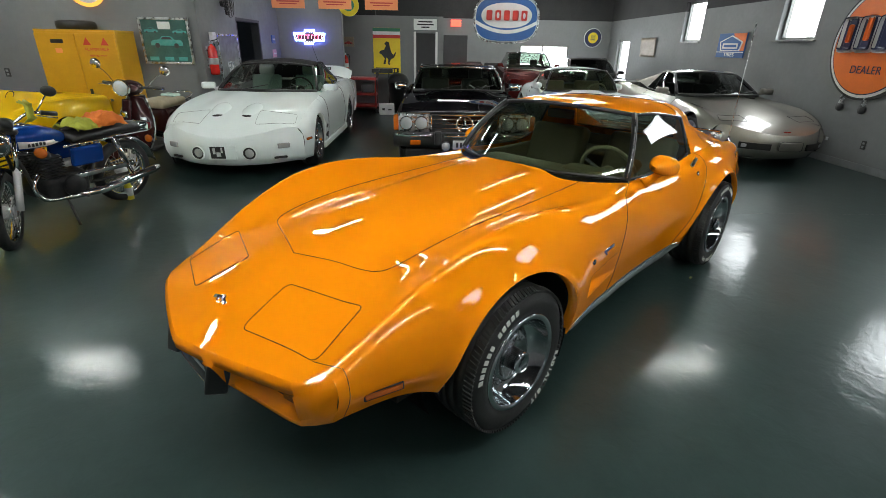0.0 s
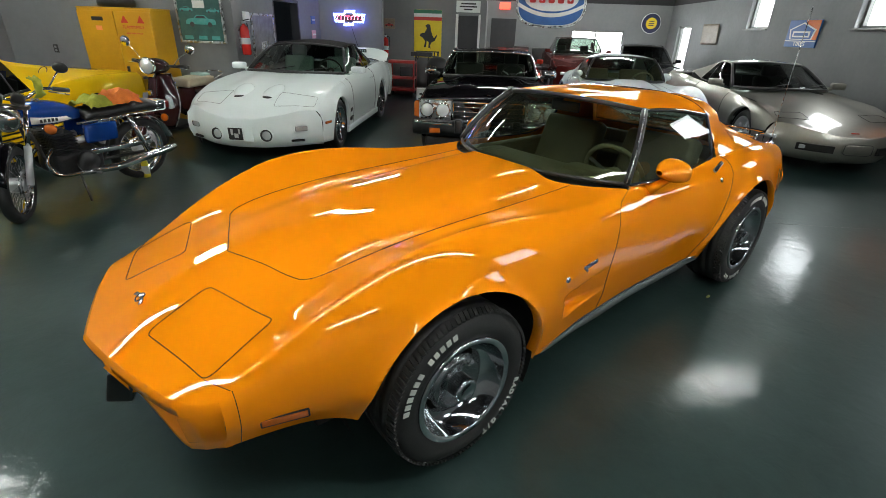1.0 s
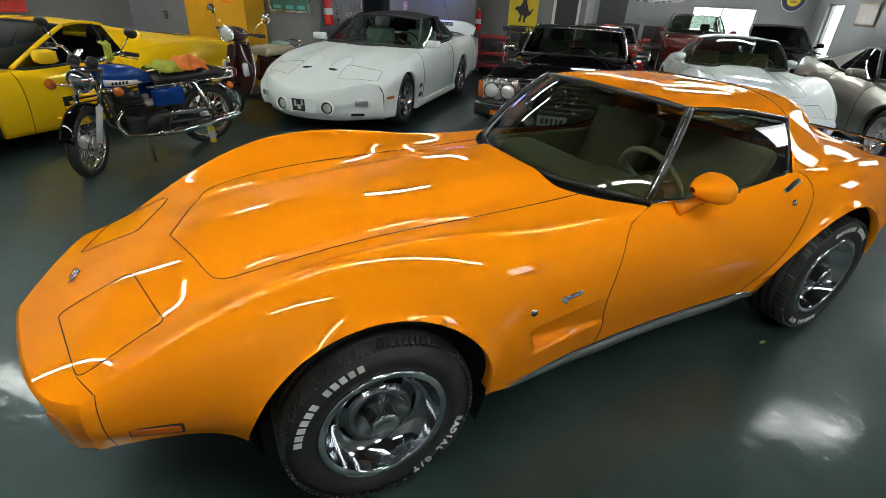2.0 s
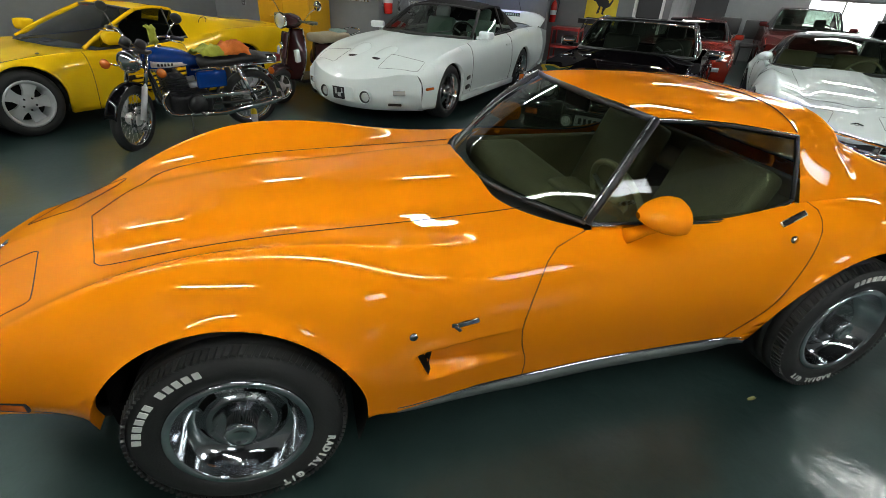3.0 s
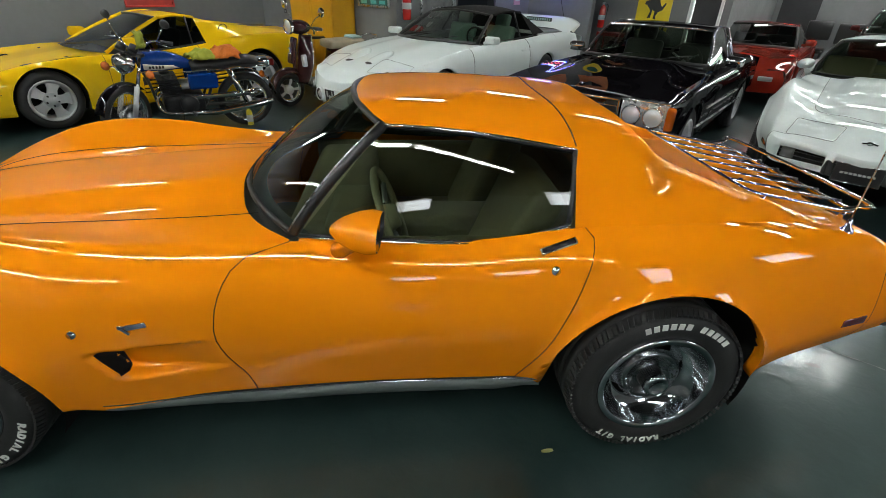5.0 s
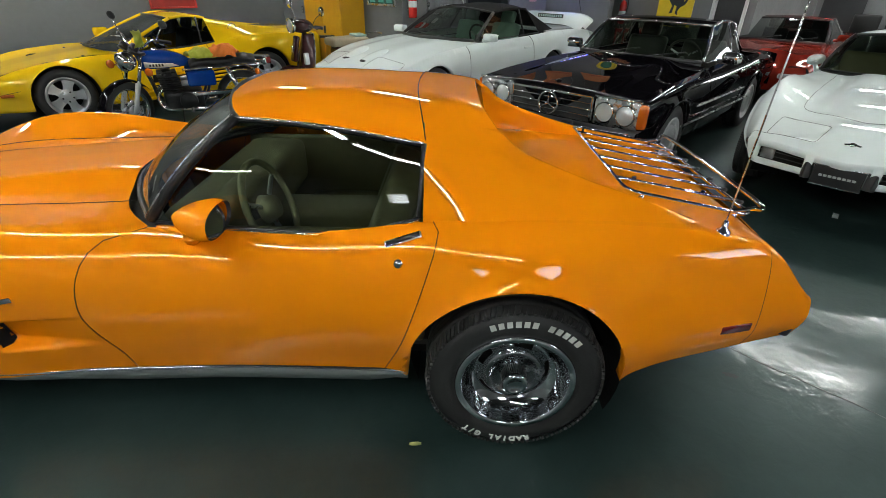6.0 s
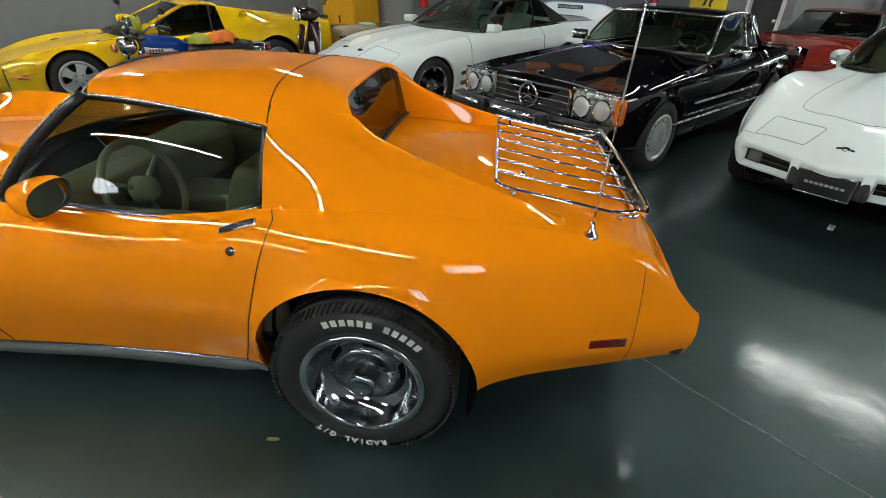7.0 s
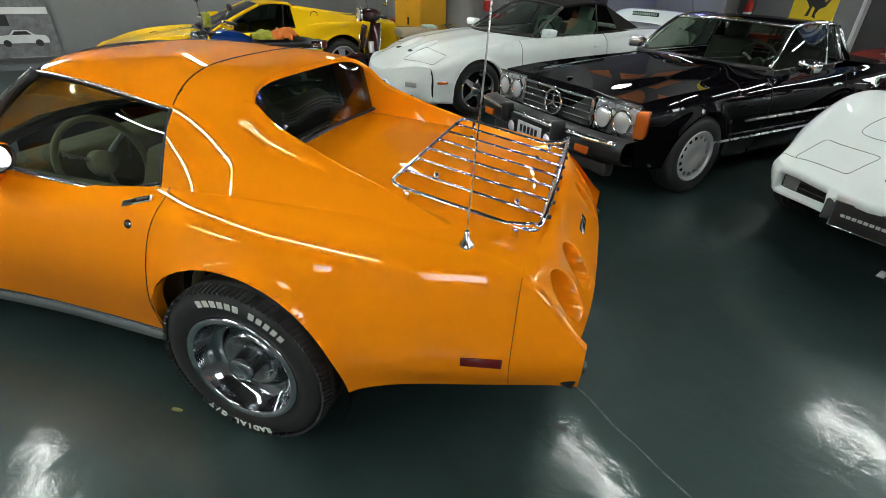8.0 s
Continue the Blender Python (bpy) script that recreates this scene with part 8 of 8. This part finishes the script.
# Office wall: posters, extinguisher, cart, bin, box.
extinguisher(room(UD - 0.005, 1.92, 0.88, FACE_U))
sp = framed("small_picture", room(UD - 0.01, 1.84, 1.61, FACE_U), 0.28, 0.22, BROWNPIC, "small sepia picture on the office wall", BROWNPIC, 0.012)
car_drawing(sp, 0, -0.05, 0.2, CARTRED, TRIM)
ps = thing("horse_poster", room(UD - 0.012, 0.91, 1.41, FACE_U), "tall yellow enamel poster with a black horse shape", "poster")
flat("board", ps, 0.66, 1.04, (0, 0, 0), SIGNYELLOW, 0.02, 0.004)
flat("green_band", ps, 0.66, 0.075, (0, -0.013, 0.48), SIGNGREEN, 0.004)
flat("white_band", ps, 0.66, 0.075, (0, -0.013, 0.405), SIGNWHITE, 0.004)
flat("red_band", ps, 0.66, 0.075, (0, -0.013, 0.33), SIGNRED, 0.004)
horse = [(-0.10, -0.28), (-0.06, -0.14), (-0.14, -0.04), (-0.20, -0.02), (-0.18, 0.04), (-0.08, 0.06), (-0.02, 0.16), (-0.06, 0.22), (0.0, 0.27), (0.06, 0.24), (0.08, 0.12), (0.12, 0.0), (0.16, -0.06), (0.22, 0.02), (0.24, 0.0), (0.18, -0.12), (0.10, -0.16), (0.06, -0.24), (0.08, -0.30), (0.02, -0.28), (0.03, -0.15), (-0.02, -0.12), (-0.04, -0.27)]
part("horse_shape", prism_bm([(x * 0.95, z * 0.95 - 0.03) for x, z in horse], 0.004, pose(0, -0.016, 0)), TRIM, ps, smooth=False)
flat("name_strip", ps, 0.56, 0.13, (0, -0.013, -0.44), TRIM, 0.004)
for k in range(7):
    flat("name_bar", ps, 0.045, 0.08, (-0.21 + 0.07 * k, -0.016, -0.44), SIGNYELLOW, 0.004)
cart = thing("tool_cart", room(10.0, 1.45, 0, FACE_U), "red steel shop cart with open shelves", "cart")
for z in (0.18, 0.45, 0.80):
    part("shelf", box_bm(0.62, 0.4, 0.06, 0.008, (0, 0, z)), CARTRED, cart, smooth=False)
for x in (-0.29, 0.29):
    for y in (-0.18, 0.18):
        part("post", box_bm(0.03, 0.03, 0.72, 0.004, (x, y, 0.48)), CARTRED, cart, smooth=False)
        part("castor", fixed(lathe_bm([(0, -0.015), (0.05, -0.015), (0.05, 0.015), (0, 0.015)], 16, at=(x, y, 0.06))), TRIM, cart)
part("handle", tube_bm(smooth_path([(0.3, -0.15, 0.8), (0.38, -0.15, 0.98), (0.38, 0.15, 0.98), (0.3, 0.15, 0.8)], 4), 0.012, 8), TRIM, cart)
part("tool_box", box_bm(0.3, 0.25, 0.2, 0.015, (0.1, 0, 0.58)), TRIM, cart)
stand = thing("tool_stand", room(10.05, 1.0, 0, FACE_U), "black steel stand beside the bin", "stand")
for x in (-0.15, 0.15):
    part("post", tube_bm([(x, 0, 0), (x, 0, 1.02)], 0.014, 8), TRIM, stand)
part("tray", box_bm(0.5, 0.25, 0.09, 0.01, (0, 0, 0.98)), TRIM, stand, smooth=False)
part("foot", box_bm(0.4, 0.4, 0.04, 0.01, (0, 0, 0.02)), TRIM, stand, smooth=False)
binn = thing("trash_bin", room(10.02, 0.62, 0), "round black plastic bin with a domed lid", "bin")
part("tub", fixed(lathe_bm([(0, 0.01), (0.2, 0.01), (0.25, 0.7), (0.26, 0.7), (0.26, 0.73), (0.24, 0.73)], 28, "z")), TRIM, binn)
part("lid", fixed(lathe_bm([(0.265, 0.73), (0.26, 0.78), (0.2, 0.88), (0.1, 0.93), (0, 0.94)], 28, "z")), TRIM, binn)
bx = thing("cardboard_box", room(9.75, 0.9, 0, FACE_U + 8), "white cardboard box standing on the floor", "box")
part("body", box_bm(0.36, 0.3, 0.24, 0.004, (0, 0, 0.12)), SIGNWHITE, bx, smooth=False)
part("flap", box_bm(0.34, 0.14, 0.006, 0, (0, -0.07, 0.244), Euler((radians(4), 0, 0)).to_matrix()), SIGNWHITE, bx, smooth=False)
flat("printed_bar", bx, 0.06, 0.05, (-0.08, -0.152, 0.13), TRIM, 0.003)
flat("printed_bar", bx, 0.08, 0.03, (0.07, -0.152, 0.12), TRIM, 0.003)
od = thing("office_door", room(UD + 0.05, -0.04, 0, FACE_U), "dark office door in a pale frame", "door", kind="structure")
part("leaf", box_bm(0.46, 0.04, 1.82, 0.004, (0.0, 0.02, 0.92)), DARKDOOR, od, smooth=False)
part("knob", fixed(ball_bm(0.03, (0.18, -0.03, 0.95), (1, 1, 1), 14, 8)), STEEL, od)
for x in (-0.265, 0.265):
    part("jamb", box_bm(0.05, 0.12, 1.86, 0.004, (x, -0.04, 0.93)), SIGNWHITE, od, smooth=False)
osn = thing("office_sign", room(UD - 0.01, -0.03, 2.02, FACE_U), "white sign with small dark print over the office door", "sign")
flat("board", osn, 0.56, 0.24, (0, 0, 0), SIGNWHITE, 0.02, 0.004)
for z, w in ((0.06, 0.34), (0.0, 0.4), (-0.06, 0.2)):
    flat("print_bar", osn, w, 0.03, (0, -0.012, z), TRIM, 0.003)
ex = thing("exit_sign", room(U1 - 0.08, -1.0, 2.27, FACE_U), "small red lit exit sign", "sign")
flat("box", ex, 0.34, 0.2, (0, 0, 0), EXITRED, 0.05, 0.01)
fd = thing("far_door", room(U1 - 0.02, -1.0, 0, FACE_U), "dark grey steel door in the far wall", "door", kind="structure")
part("leaf", box_bm(0.82, 0.05, 1.9, 0.004, (0, 0, 0.95)), DARKDOOR, fd, smooth=False)
part("knob", fixed(ball_bm(0.035, (0.4, -0.06, 0.95), (1, 1, 1), 14, 8)), STEEL, fd)
for k, (v, w, h, z) in enumerate(((-1.6, 0.5, 0.4, 0.9), (-2.2, 0.5, 0.45, 0.85))):
    ch = thing("office_chair", room(14.6, v, 0, FACE_U), "dark chair standing by the far wall", "chair", "chairs by the far wall")
    part("backrest", box_bm(w, 0.08, h, 0.04, (0, 0.15, z), seg=2), TRIM, ch)
    part("seat", box_bm(w, 0.5, 0.1, 0.04, (0, -0.1, 0.48), seg=2), TRIM, ch)
    for x in (-0.2, 0.2):
        for y in (-0.3, 0.1):
            part("leg", tube_bm([(x, y, 0.45), (x, y, 0)], 0.014, 6), TRIM, ch)

# Hanging and wall signs.
so = thing("hanging_oil_sign", room(8.6, -1.72, 2.08, FACE_U), "oval blue, white and red hanging oil-company sign", "sign")
part("board", oval_bm(0.66, 0.44, 0.07, -0.02, 72, 3.0), SIGNWHITE, so, smooth=False)
part("rim", tube_bm([(0.66 * math.copysign(abs(math.cos(a)) ** (2 / 3), math.cos(a)), -0.02, 0.44 * math.copysign(abs(math.sin(a)) ** (2 / 3), math.sin(a))) for a in [2 * math.pi * k / 72 for k in range(72)]], 0.02, 8, closed=True), STEEL, so)
part("blue_field", oval_bm(0.63, 0.41, 0.006, -0.028, 72, 3.0), SIGNBLUE, so, smooth=False)
part("white_band", prism_bm([(0.63 * x, -0.18 * (1 - x * x) * 1.0 - 0.02 + dz) for x, dz in [(-1 + k / 12, 0.0) for k in range(25)]] + [(0.63 * x, -0.18 * (1 - x * x) - 0.09) for x in [1 - k / 12 for k in range(25)]], 0.004, pose(0, -0.034, 0)), SIGNWHITE, so, smooth=False)
part("white_oval", oval_bm(0.52, 0.235, 0.006, -0.040, 64, 2.2), SIGNWHITE, so, smooth=False).location = (0, 0, 0.07)
for k in range(5):
    x = -0.36 + 0.18 * k
    part("name_block", box_bm(0.12, 0.008, 0.19, 0.03, (x, -0.046, 0.07)), SIGNRED, so, "plain red block in place of a letter", smooth=False)
    if k in (1, 4):
        part("name_gap", oval_bm(0.028, 0.055, 0.004, -0.052, 20), SIGNWHITE, so, smooth=False).location = (x, 0, 0.07)
for x in (-0.4, 0.4):
    part("chain", tube_bm([(x, 0.01, 0.38), (x, 0.01, H_ROOF - 2.08)], 0.008, 6), STEEL, so)

gs = thing("round_dealer_sign", room(4.72, V0 + 0.03, 1.70, FACE_V), "large round orange dealer sign in a white and black ring", "sign")
R = 0.76
part("outer_ring", oval_bm(R, R, 0.05, -0.02, 72), TRIM, gs, smooth=False)
part("white_ring", oval_bm(R * 0.955, R * 0.955, 0.006, -0.027, 72), SIGNWHITE, gs, smooth=False)
part("inner_ring", oval_bm(R * 0.905, R * 0.905, 0.006, -0.032, 72), SIGNNAVY, gs, smooth=False)
part("orange_disc", oval_bm(R * 0.885, R * 0.885, 0.006, -0.037, 72), SIGNORANGE, gs, smooth=False)
for k in range(4):
    x = -0.45 + 0.30 * k
    part("name_shadow", box_bm(0.26, 0.006, 0.46, 0.06, (x + 0.018, -0.045, 0.095)), SIGNWHITE, gs, smooth=False)
    part("name_block", box_bm(0.24, 0.008, 0.44, 0.06, (x, -0.052, 0.12)), SIGNNAVY, gs, "plain navy block in place of a letter", smooth=False)
    if k < 2:
        part("name_gap", box_bm(0.07, 0.006, 0.24 if k == 0 else 0.34, 0.03, (x + 0.01, -0.058, 0.12 if k == 0 else 0.19)), SIGNORANGE, gs, smooth=False)
letters("words", gs, "DEALER", 0.15, (0.0, -0.046, -0.36), SIGNNAVY)
for x in (-0.28, 0.12):
    part("castor_fork", box_bm(0.05, 0.04, 0.14, 0.006, (x, 0.0, -R - 0.02)), STEEL, gs)
    part("castor_wheel", fixed(lathe_bm([(0, -0.02), (0.055, -0.02), (0.06, 0), (0.055, 0.02), (0, 0.02)], 20, at=(x, 0, -R - 0.12))), TRIM, gs)

ts = thing("tyre_sign", room(8.18, V0 + 0.02, 1.665, FACE_V) @ Matrix.Diagonal((1.55, 1, 1, 1)), "blue and orange enamel tyre-shop sign", "sign")
flat("board", ts, 0.62, 0.46, (0, 0, 0), SIGNBLUE, 0.025, 0.006)
part("orange_corner", prism_bm([(0.02, 0.225), (0.305, 0.225), (0.305, -0.10), (0.18, -0.10)], 0.004, pose(0, -0.016, 0)), SIGNORANGE, ts, smooth=False)
pent = [(-0.22, -0.10), (0.22, -0.10), (0.26, 0.07), (0.0, 0.19), (-0.26, 0.07)]
part("white_shape", prism_bm(pent, 0.004, pose(0, -0.02, 0)), SIGNWHITE, ts, smooth=False)
part("blue_shape", prism_bm([(x * 0.88, z * 0.88) for x, z in pent], 0.004, pose(0, -0.024, 0)), SIGNBLUE, ts, smooth=False)
flat("white_panel", ts, 0.34, 0.10, (0, -0.027, -0.01), SIGNWHITE, 0.004)
flat("name_bar", ts, 0.28, 0.05, (0, -0.031, -0.01), SIGNBLUE, 0.004)
flat("divider", ts, 0.62, 0.012, (0, -0.016, -0.125), SIGNWHITE, 0.004)
letters("words", ts, "TIRES", 0.10, (0, -0.018, -0.175), SIGNWHITE)
bp = thing("curled_poster", room(12.2, V0 + 0.02, 1.62, FACE_V) @ Matrix.Diagonal((1.6, 1, 0.95, 1)), "brown curled paper poster on the grey wall", "poster")
cur = [[Vector((x, -0.01 - 0.05 * max(-x - 0.18, 0) * 3 - 0.01 * math.sin(7 * z), z)) for z in np.linspace(-0.26, 0.26, 9)] for x in np.linspace(-0.3, 0.3, 12)]
part("sheet", thick(grid_bm(cur), 0.003), BROWNPIC, bp)
rs = thing("round_oil_sign", room(U1 - 0.03, -5.72, 1.90, FACE_U), "small round blue and yellow sign", "sign")
part("disc", oval_bm(0.30, 0.30, 0.03, 0, 48), SIGNWHITE, rs, smooth=False)
part("blue_ring", oval_bm(0.285, 0.285, 0.005, -0.006, 48), SIGNNAVY, rs, smooth=False)
part("yellow_disc", oval_bm(0.17, 0.17, 0.005, -0.012, 48), SIGNYELLOW, rs, smooth=False)
for z in (0.06, 0.0, -0.06):
    flat("bar", rs, 0.16, 0.025, (0, -0.016, z), SIGNNAVY, 0.004)
for k in range(3):
    bn = thing("hanging_banner", room(7.2, 2.35 - 0.82 * k, 2.33, FACE_U), "orange paper banner hanging from the ceiling", "banner", "orange banners")
    flat("sheet", bn, 0.58, 0.42, (0, 0, 0), BANNER, 0.004)
    flat("print_bar", bn, 0.4, 0.02, (0, -0.004, -0.10), SIGNRED, 0.003)
    flat("print_bar", bn, 0.3, 0.015, (0, -0.004, -0.14), SIGNRED, 0.003)
    for x in (-0.28, 0.28):
        part("cord", tube_bm([(x, 0, 0.2), (x, 0, H_ROOF - 2.33)], 0.004, 5), STEEL, bn)
yl = thing("round_yellow_sign", room(9.3, 1.62, 2.33, FACE_U), "round yellow and green sign", "sign")
part("disc", oval_bm(0.22, 0.22, 0.03, 0, 40), SIGNYELLOW, yl, smooth=False)
part("green_disc", oval_bm(0.12, 0.12, 0.005, -0.006, 40), SIGNGREEN, yl, smooth=False)
cl = thing("lit_wall_clock", room(UA - 0.05, 4.71, 2.27, FACE_U), "round lit clock sign with an orange rim", "clock")
part("rim", tube_bm([(0.27 * math.cos(a), 0, 0.27 * math.sin(a)) for a in [2 * math.pi * k / 44 for k in range(44)]], 0.025, 8, closed=True), glow("warm rim light", (1.0, 0.45, 0.08), 1.6), cl)
part("face", oval_bm(0.25, 0.25, 0.03, 0, 44), SIGNWHITE, cl, smooth=False)
part("blue_ring", oval_bm(0.18, 0.18, 0.004, -0.005, 44), SIGNBLUE, cl, smooth=False)

# Left wall behind the yellow car: low shelf pictures and a leaning poster.
lp = framed("leaning_poster", room(-1.0, V1 - 0.05, 0.62, FACE_MV), 1.15, 0.86, PICGREY, "large grey print of old vehicles propped on the wall", PICGREY, 0.02)
car_drawing(lp, 0.1, -0.2, 0.7, SIGNWHITE, TRIM)
flat("shed_roof", lp, 0.9, 0.10, (0.1, -0.017, 0.28), SIGNWHITE, 0.003)
flat("shed_wall", lp, 0.5, 0.16, (-0.25, -0.017, 0.14), TRIM, 0.003)
ledge = framed("row_picture", room(3.4, V1 - 0.02, 1.35, FACE_MV), 0.78, 0.5, CARTRED, "dark red framed picture behind the yellow car", SIGNRED, 0.03)
car_drawing(ledge, 0, -0.08, 0.5, STEEL, TRIM)
rb = thing("red_toolbox", room(5.2, 6.2, 0, FACE_U), "red steel chest beside the yellow cabinet", "tool chest")
part("body", box_bm(0.6, 0.4, 0.75, 0.01, (0, 0, 0.40)), CARTRED, rb, smooth=False)
for z in (0.25, 0.45, 0.62):
    part("drawer", box_bm(0.56, 0.02, 0.15, 0.004, (0, -0.205, z)), CARTRED, rb, smooth=False)
for u, v, z, f in ((4.0, V1, 0.4, FACE_MV), (UA, 3.57, 0.70, FACE_U), (UA, 6.19, 1.07, FACE_U), (4.4, V0, 0.36, FACE_V)):
    sk = thing("wall_socket", room(u, v, z, f), "black wall socket plate", "socket", "wall sockets")
    part("plate", box_bm(0.075, 0.012, 0.12, 0.004, (0, -0.006, 0)), TRIM, sk)
    for dz in (-0.025, 0.025):
        part("outlet", box_bm(0.035, 0.006, 0.03, 0.003, (0, -0.013, dz)), BASEM, sk)

# Baseboards.
for nm, a, b2 in (("baseboard_right", (U0, V0 + 0.008), (R_DOOR[0], V0 + 0.008)), ("baseboard_left", (U0, V1 - 0.008), (UA, V1 - 0.008))):
    bm = box_bm(b2[0] - a[0], 0.014, 0.10, 0.003, ((a[0] + b2[0]) / 2, a[1], 0.05))
    structure(nm, bm, BASEM, "grey vinyl baseboard", "baseboard")
bm = box_bm(0.014, V1 - VB, 0.10, 0.003, (UA - 0.008, (V1 + VB) / 2, 0.05))
structure("baseboard_cabinet", bm, BASEM, "grey vinyl baseboard", "baseboard")
# A beam of the roof and a pipe across the black band.
for k, u in enumerate((1.5, 6.0, 10.5, 14.5)):
    bm = box_bm(0.16, V1 - V0, 0.3, 0.01, (u, (V0 + V1) / 2, H_ROOF - 0.2))
    structure(f"trim_beam_{k + 1}", bm, CEIL, "black steel roof beam", "beam")

# Small things on the floor: a dry leaf, a scrap of tape, a crack in the sealed concrete.
LEAF = mat("dry leaf", (0.30, 0.30, 0.10), rough=0.8)
lf = thing("leaf", pose(2.118, -0.847, 0.002, 0, 0, 5), "small dry green leaf lying on the floor", "leaf")
part("blade", thick(grid_bm([[Vector((x, y * (1 - (abs(x) / 0.026) ** 2 * 0.5), 0.002 + 0.004 * abs(y) / 0.01)) for y in (-0.009, 0, 0.009)] for x in np.linspace(-0.024, 0.024, 7)]), 0.001), LEAF, lf)
tg = thing("paper_scrap", pose(5.36, 1.376, 0.002, 0, 0, 50), "scrap of pale paper lying on the floor", "paper")
part("sheet", thick(grid_bm([[Vector((x, y, 0.003 + 0.008 * math.sin(20 * x))) for y in (-0.02, 0.02)] for x in np.linspace(-0.05, 0.05, 7)]), 0.001), SIGNWHITE, tg)
STAIN = mat("dark floor scuff", (0.006, 0.008, 0.008), rough=0.5, tint2=(0.012, 0.015, 0.015), scale=40)
rng, ring = random.Random(11), []
for k in range(26):
    a = 2 * math.pi * k / 26
    r = 0.62 + 0.45 * noise.noise(Vector((math.cos(a) * 2, math.sin(a) * 2, 4.0)))
    ring.append((0.058 * r * math.cos(a), 0.026 * r * math.sin(a)))
bm = bmesh.new()
bm.faces.new([bm.verts.new((x, y, 0.0)) for x, y in ring])
scuff = structure("trim_floor_scuff", bm, STAIN, "small dark scuff on the sealed floor", "stain", pose(3.585, -0.427, 0.0012, 0, 0, -20))
CRACK = mat("crack filler", (0.15, 0.16, 0.155), rough=0.6, tint2=(0.04, 0.045, 0.043), scale=30)
rows, rng = [], random.Random(5)
for k in range(60):
    v = -2.72 - 0.06 * k
    w = 0.0025 + 0.003 * rng.random()
    u = 2.385 + 0.012 * noise.noise(Vector((k * 0.35, 0, 0)))
    rows.append([Vector((u - w, v, 0.0012)), Vector((u, v, 0.0022)), Vector((u + w, v, 0.0012))])
structure("trim_floor_joint", grid_bm(rows), CRACK, "thin worn joint line in the sealed floor", "joint")
